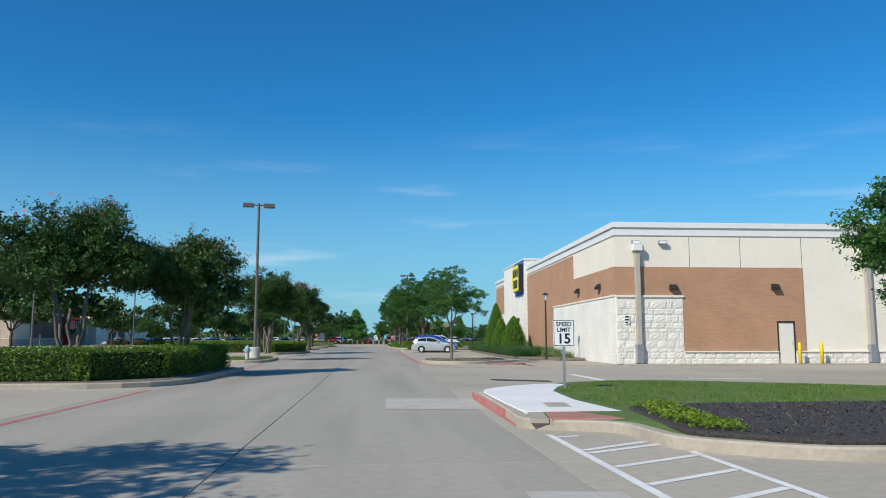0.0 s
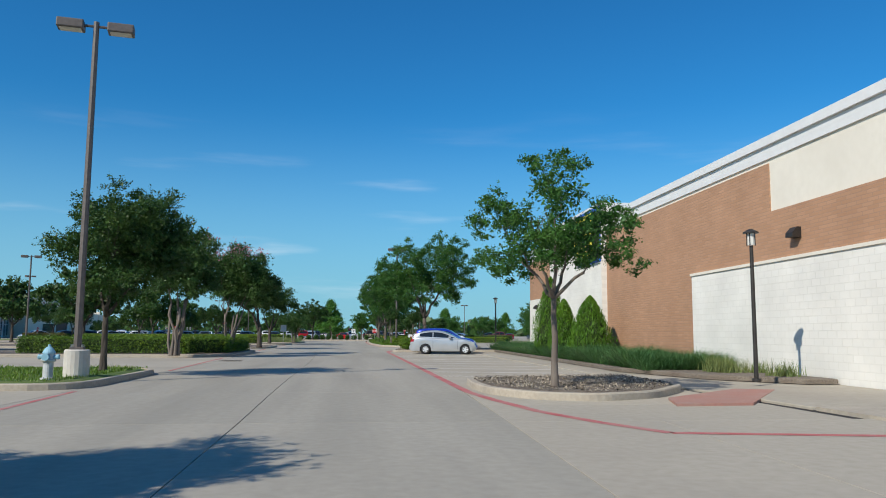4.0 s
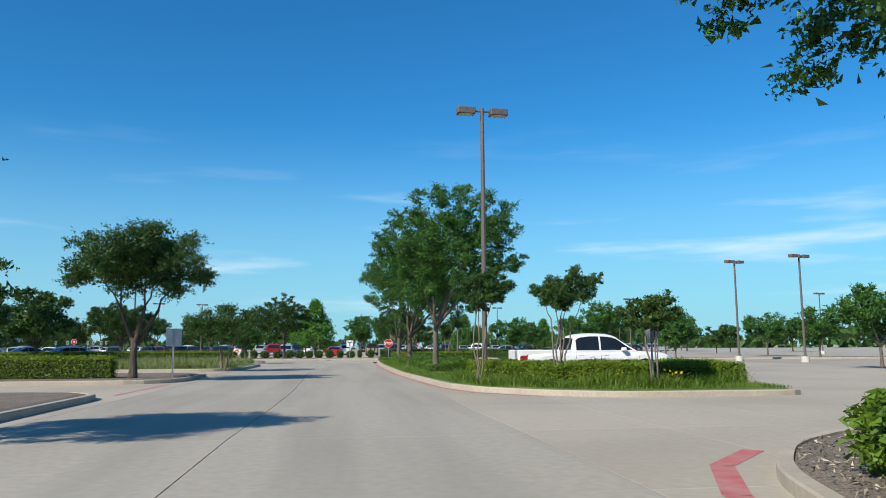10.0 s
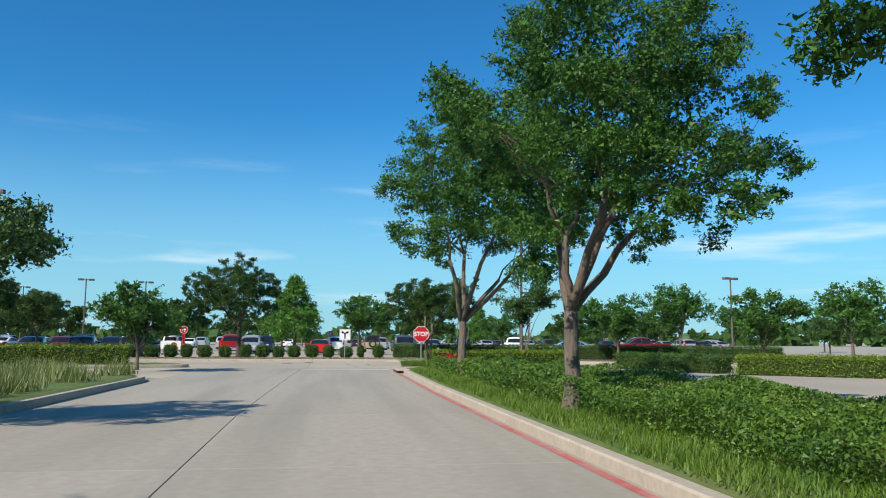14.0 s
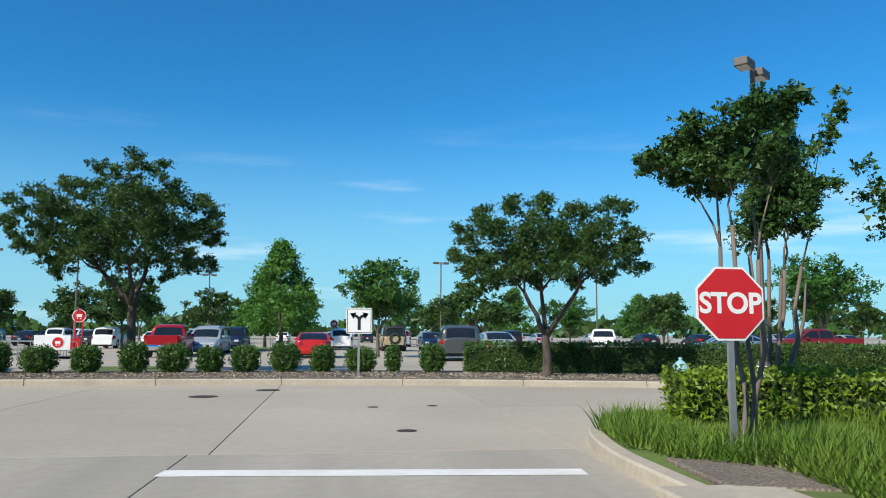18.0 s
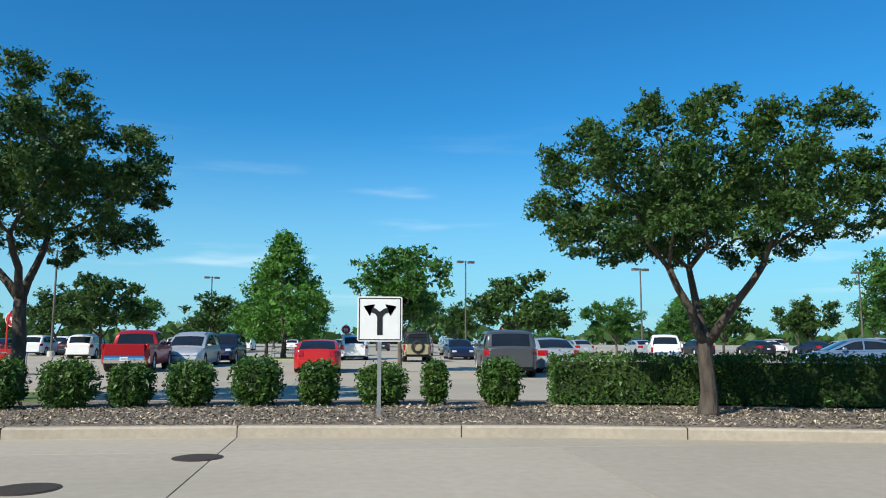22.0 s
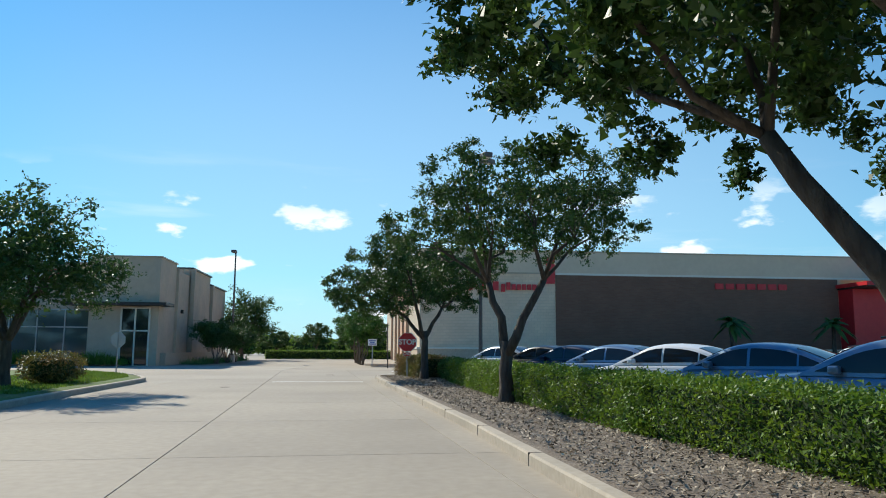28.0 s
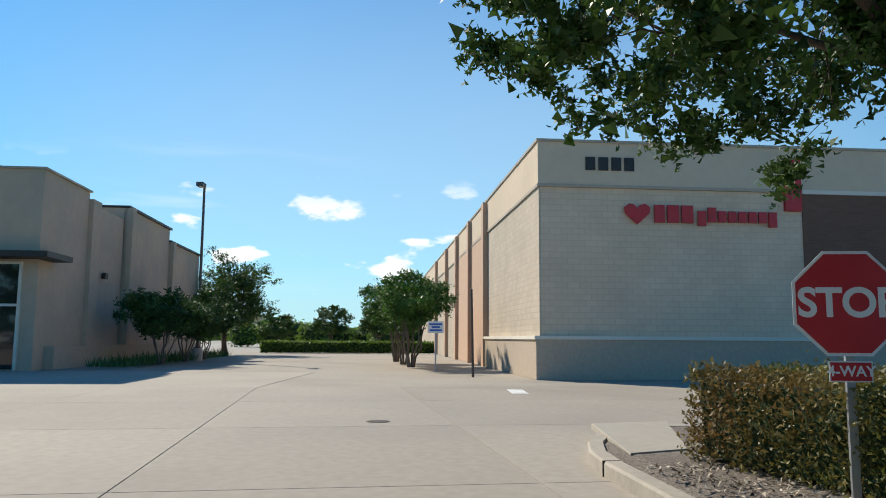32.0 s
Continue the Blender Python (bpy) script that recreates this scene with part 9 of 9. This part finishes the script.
for k in range(4):
    x = 0.29 + k * 0.085
    part("mark", Shape().quad((x, 152.521 - k * 0.0108, 0.05), (x + 0.045, 152.515 - k * 0.0108, 0.05), (x + 0.045, 152.515 - k * 0.0108, 0.1), (x, 152.521 - k * 0.0108, 0.1)), KERB, kn)

# trolley bays
RED_CART = material("red_plastic", (0.55, 0.02, 0.02), (0.6, 0.03, 0.03), 6, 0.4)


def roundel(owner, x, z, r_, y):
    """A red and white ring sign with a plain trolley shape."""
    def disc(rr, yy, mat, nm):
        n = 26
        s = Shape().add([(x + rr * math.cos(2 * math.pi * k / n), yy, z + rr * math.sin(2 * math.pi * k / n)) for k in range(n)] + [(x + rr * math.cos(2 * math.pi * k / n), yy + 0.01, z + rr * math.sin(2 * math.pi * k / n)) for k in range(n)],
                        [tuple(range(n)), tuple(range(n, 2 * n))[::-1]] + [(i + n, (i + 1) % n + n, (i + 1) % n, i) for i in range(n)])
        return part(nm, s, mat, owner)
    disc(r_, y, WHITE_SIGN, "sign_board")
    disc(r_ * 0.9, y - 0.004, RED_SIGN, "red_face")
    part("trolley_shape", Shape().box(x - r_ * 0.45, x + r_ * 0.4, y - 0.012, y - 0.006, z - r_ * 0.2, z + r_ * 0.25).box(x - r_ * 0.3, x - r_ * 0.15, y - 0.012, y - 0.006, z - r_ * 0.5, z - r_ * 0.3).box(x + r_ * 0.15, x + r_ * 0.3, y - 0.012, y - 0.006, z - r_ * 0.5, z - r_ * 0.3), WHITE_SIGN, owner)


def trolley_bay(x, y, turn):
    t = thing("trolley_bay", "steel rail trolley bay with red and white sign panels", "trolley bay", pose(x, y, 0, 0, 0, turn), "trolley bays")
    for sy in (-1.0, 1.0):
        for z in (0.45, 0.85):
            part("rail", Shape().tube([(-2.6, sy, 0), (-2.6, sy, z - 0.08), (-2.5, sy, z), (2.5, sy, z), (2.6, sy, z - 0.08), (2.6, sy, 0)], 0.025, 6), GREY_METAL, t)
        for k in (-1.2, 0, 1.2):
            part("post", Shape().tube([(k, sy, 0), (k, sy, 0.85)], 0.022, 6), GREY_METAL, t)
    for sx in (-0.75, 0.75):
        part("sign_post", Shape().tube([(2.4 + sx * 0.0, sx, 0), (2.4, sx, 2.0)], 0.035, 6), RED_CART, t)
    arch = Shape().tube([(2.4, 0.75 * math.cos(a), 2.0 + 0.45 * math.sin(a)) for a in [math.pi * k / 10 for k in range(11)]], 0.03, 6)
    part("sign_arch", arch, RED_CART, t)
    part("sign_holder", Shape().box(2.38, 2.4, -0.05, 0.05, 1.8, 2.1), RED_CART, t)
    thing_panel(t)
    return t


def thing_panel(t):
    p = part("panel", Shape().soft_box(0.7, 2.3, -1.06, -1.02, 0.45, 1.15, 0.01), WHITE_SIGN, t, "white panel with red ring")
    roundel(p, 1.75, 0.8, 0.28, -1.07)
    q = part("arch_sign", Shape().box(2.36, 2.44, -0.04, 0.04, 1.9, 2.2), RED_CART, t)
    roundel(q, 2.4, 2.1, 0.32, -0.06)
    return p


def trolleys(x, y, turn, n=5):
    for k in range(n):
        c = thing("shopping_trolley", "red plastic shopping trolley nested in a row", "shopping trolley", pose(x, y, 0, 0, 0, turn) @ Matrix.Translation((k * 0.28, 0, 0)), "nested trolleys")
        s = Shape()
        for a, b in (((-0.25, -0.28), (0.45, -0.22)), ((0.45, -0.22), (0.45, 0.22)), ((0.45, 0.22), (-0.25, 0.28)), ((-0.25, 0.28), (-0.25, -0.28))):
            s.quad((a[0], a[1], 0.5), (b[0], b[1], 0.5), (b[0], b[1], 0.98), (a[0], a[1], 0.98))
        s.quad((-0.25, -0.28, 0.5), (0.45, -0.22, 0.5), (0.45, 0.22, 0.5), (-0.25, 0.28, 0.5))
        part("basket", s, RED_CART, c)
        part("frame", Shape().tube([(-0.25, -0.25, 0.12), (0.45, -0.2, 0.12), (0.45, 0.2, 0.12), (-0.25, 0.25, 0.12)], 0.015, 5).tube([(-0.25, -0.25, 0.12), (-0.3, -0.25, 1.0), (-0.3, 0.25, 1.0), (-0.25, 0.25, 0.12)], 0.015, 5), GREY_METAL, c)
        for wx in (-0.25, 0.45):
            for wy in (-0.22, 0.22):
                part("wheel", Shape().tube([(wx, wy - 0.015, 0.06), (wx, wy + 0.015, 0.06)], 0.06, 8), TYRE, c)


trolley_bay(-13.4, 172.2, 5)
trolleys(-12.4, 172.2, 5)
trolley_bay(-33.2, 171.4, 8)
trolleys(-32.0, 171.5, 8)
trolley_bay(-1.0, 196, 0)
trolleys(-1.3, 196, 0, 4)
trolley_bay(12.0, 205, 0)
bn = thing("lamp_post_banner", "red ring sign fixed to the lamp post", "sign", pose(-19.2, 153.4, 0.15, 0, 0, 12))
part("bracket", Shape().box(0.0, 0.12, -0.02, 0.02, 2.45, 2.5).box(0.0, 0.12, -0.02, 0.02, 2.75, 2.8), GREY_METAL, bn)
roundel(bn, 0.3, 2.63, 0.26, -0.03)
for x, y in ((-35.5, 179.1), (-34.4, 180.1), (-33.8, 180.6), (-32.4, 181.8), (-31.8, 182.2), (-31.0, 182.9), (-30.5, 183.3)):
    a = thing("parking_sign", "small white parking sign on a thin post", "sign", pose(x, y, 0, 0, 0, 48), "parking signs")
    part("post", Shape().tube([(0, 0, 0), (0, 0, 2.25)], 0.025, 6), GREY_METAL, a)
    part("plate", Shape().soft_box(-0.15, 0.15, -0.045, -0.025, 1.8, 2.25, 0.008), WHITE_SIGN, a)
    part("mark", Shape().box(-0.08, 0.08, -0.05, -0.045, 1.95, 2.12), RED_SIGN, a)


def palm(x, y, h, seed):
    """A small fan of drooping fronds on a rough stem."""
    r = random.Random(seed)
    t = thing("palm", "small dark palm against the brown supermarket wall", "palm", pose(x, y, 0.0), "palms by the supermarket")
    part("trunk", Shape().tube([(0, 0, -0.05), (0.03, 0, h * 0.4), (0, 0.02, h * 0.72)], [0.17, 0.13, 0.12], 9), BARK, t, smooth=True)
    for k in range(22):
        a, e = 2.4 * k, r.uniform(-0.35, 1.2)
        pts = [Vector((math.cos(a) * f * 1.5 * math.cos(e), math.sin(a) * f * 1.5 * math.cos(e), h * 0.72 + 1.4 * f * math.sin(e) - 0.9 * f * f)) for f in (0, 0.25, 0.5, 0.75, 1)]
        side = Vector((-math.sin(a), math.cos(a), 0))
        frond = Shape()
        for i, (p, q) in enumerate(zip(pts, pts[1:])):
            w0, w1 = ((0.03, 0.16), (0.16, 0.22), (0.22, 0.15), (0.15, 0.02))[i]
            for sg in (-1, 1):
                frond.quad(tuple(p), tuple(q), tuple(q + side * sg * w1 - Vector((0, 0, w1 * 0.6))), tuple(p + side * sg * w0 - Vector((0, 0, w0 * 0.6))))
        part("frond", frond, LEAF_OAK, t)
    return t


palm(-65.0, 170.0, 4.4, 1)
palm(-65.6, 177.1, 4.3, 2)
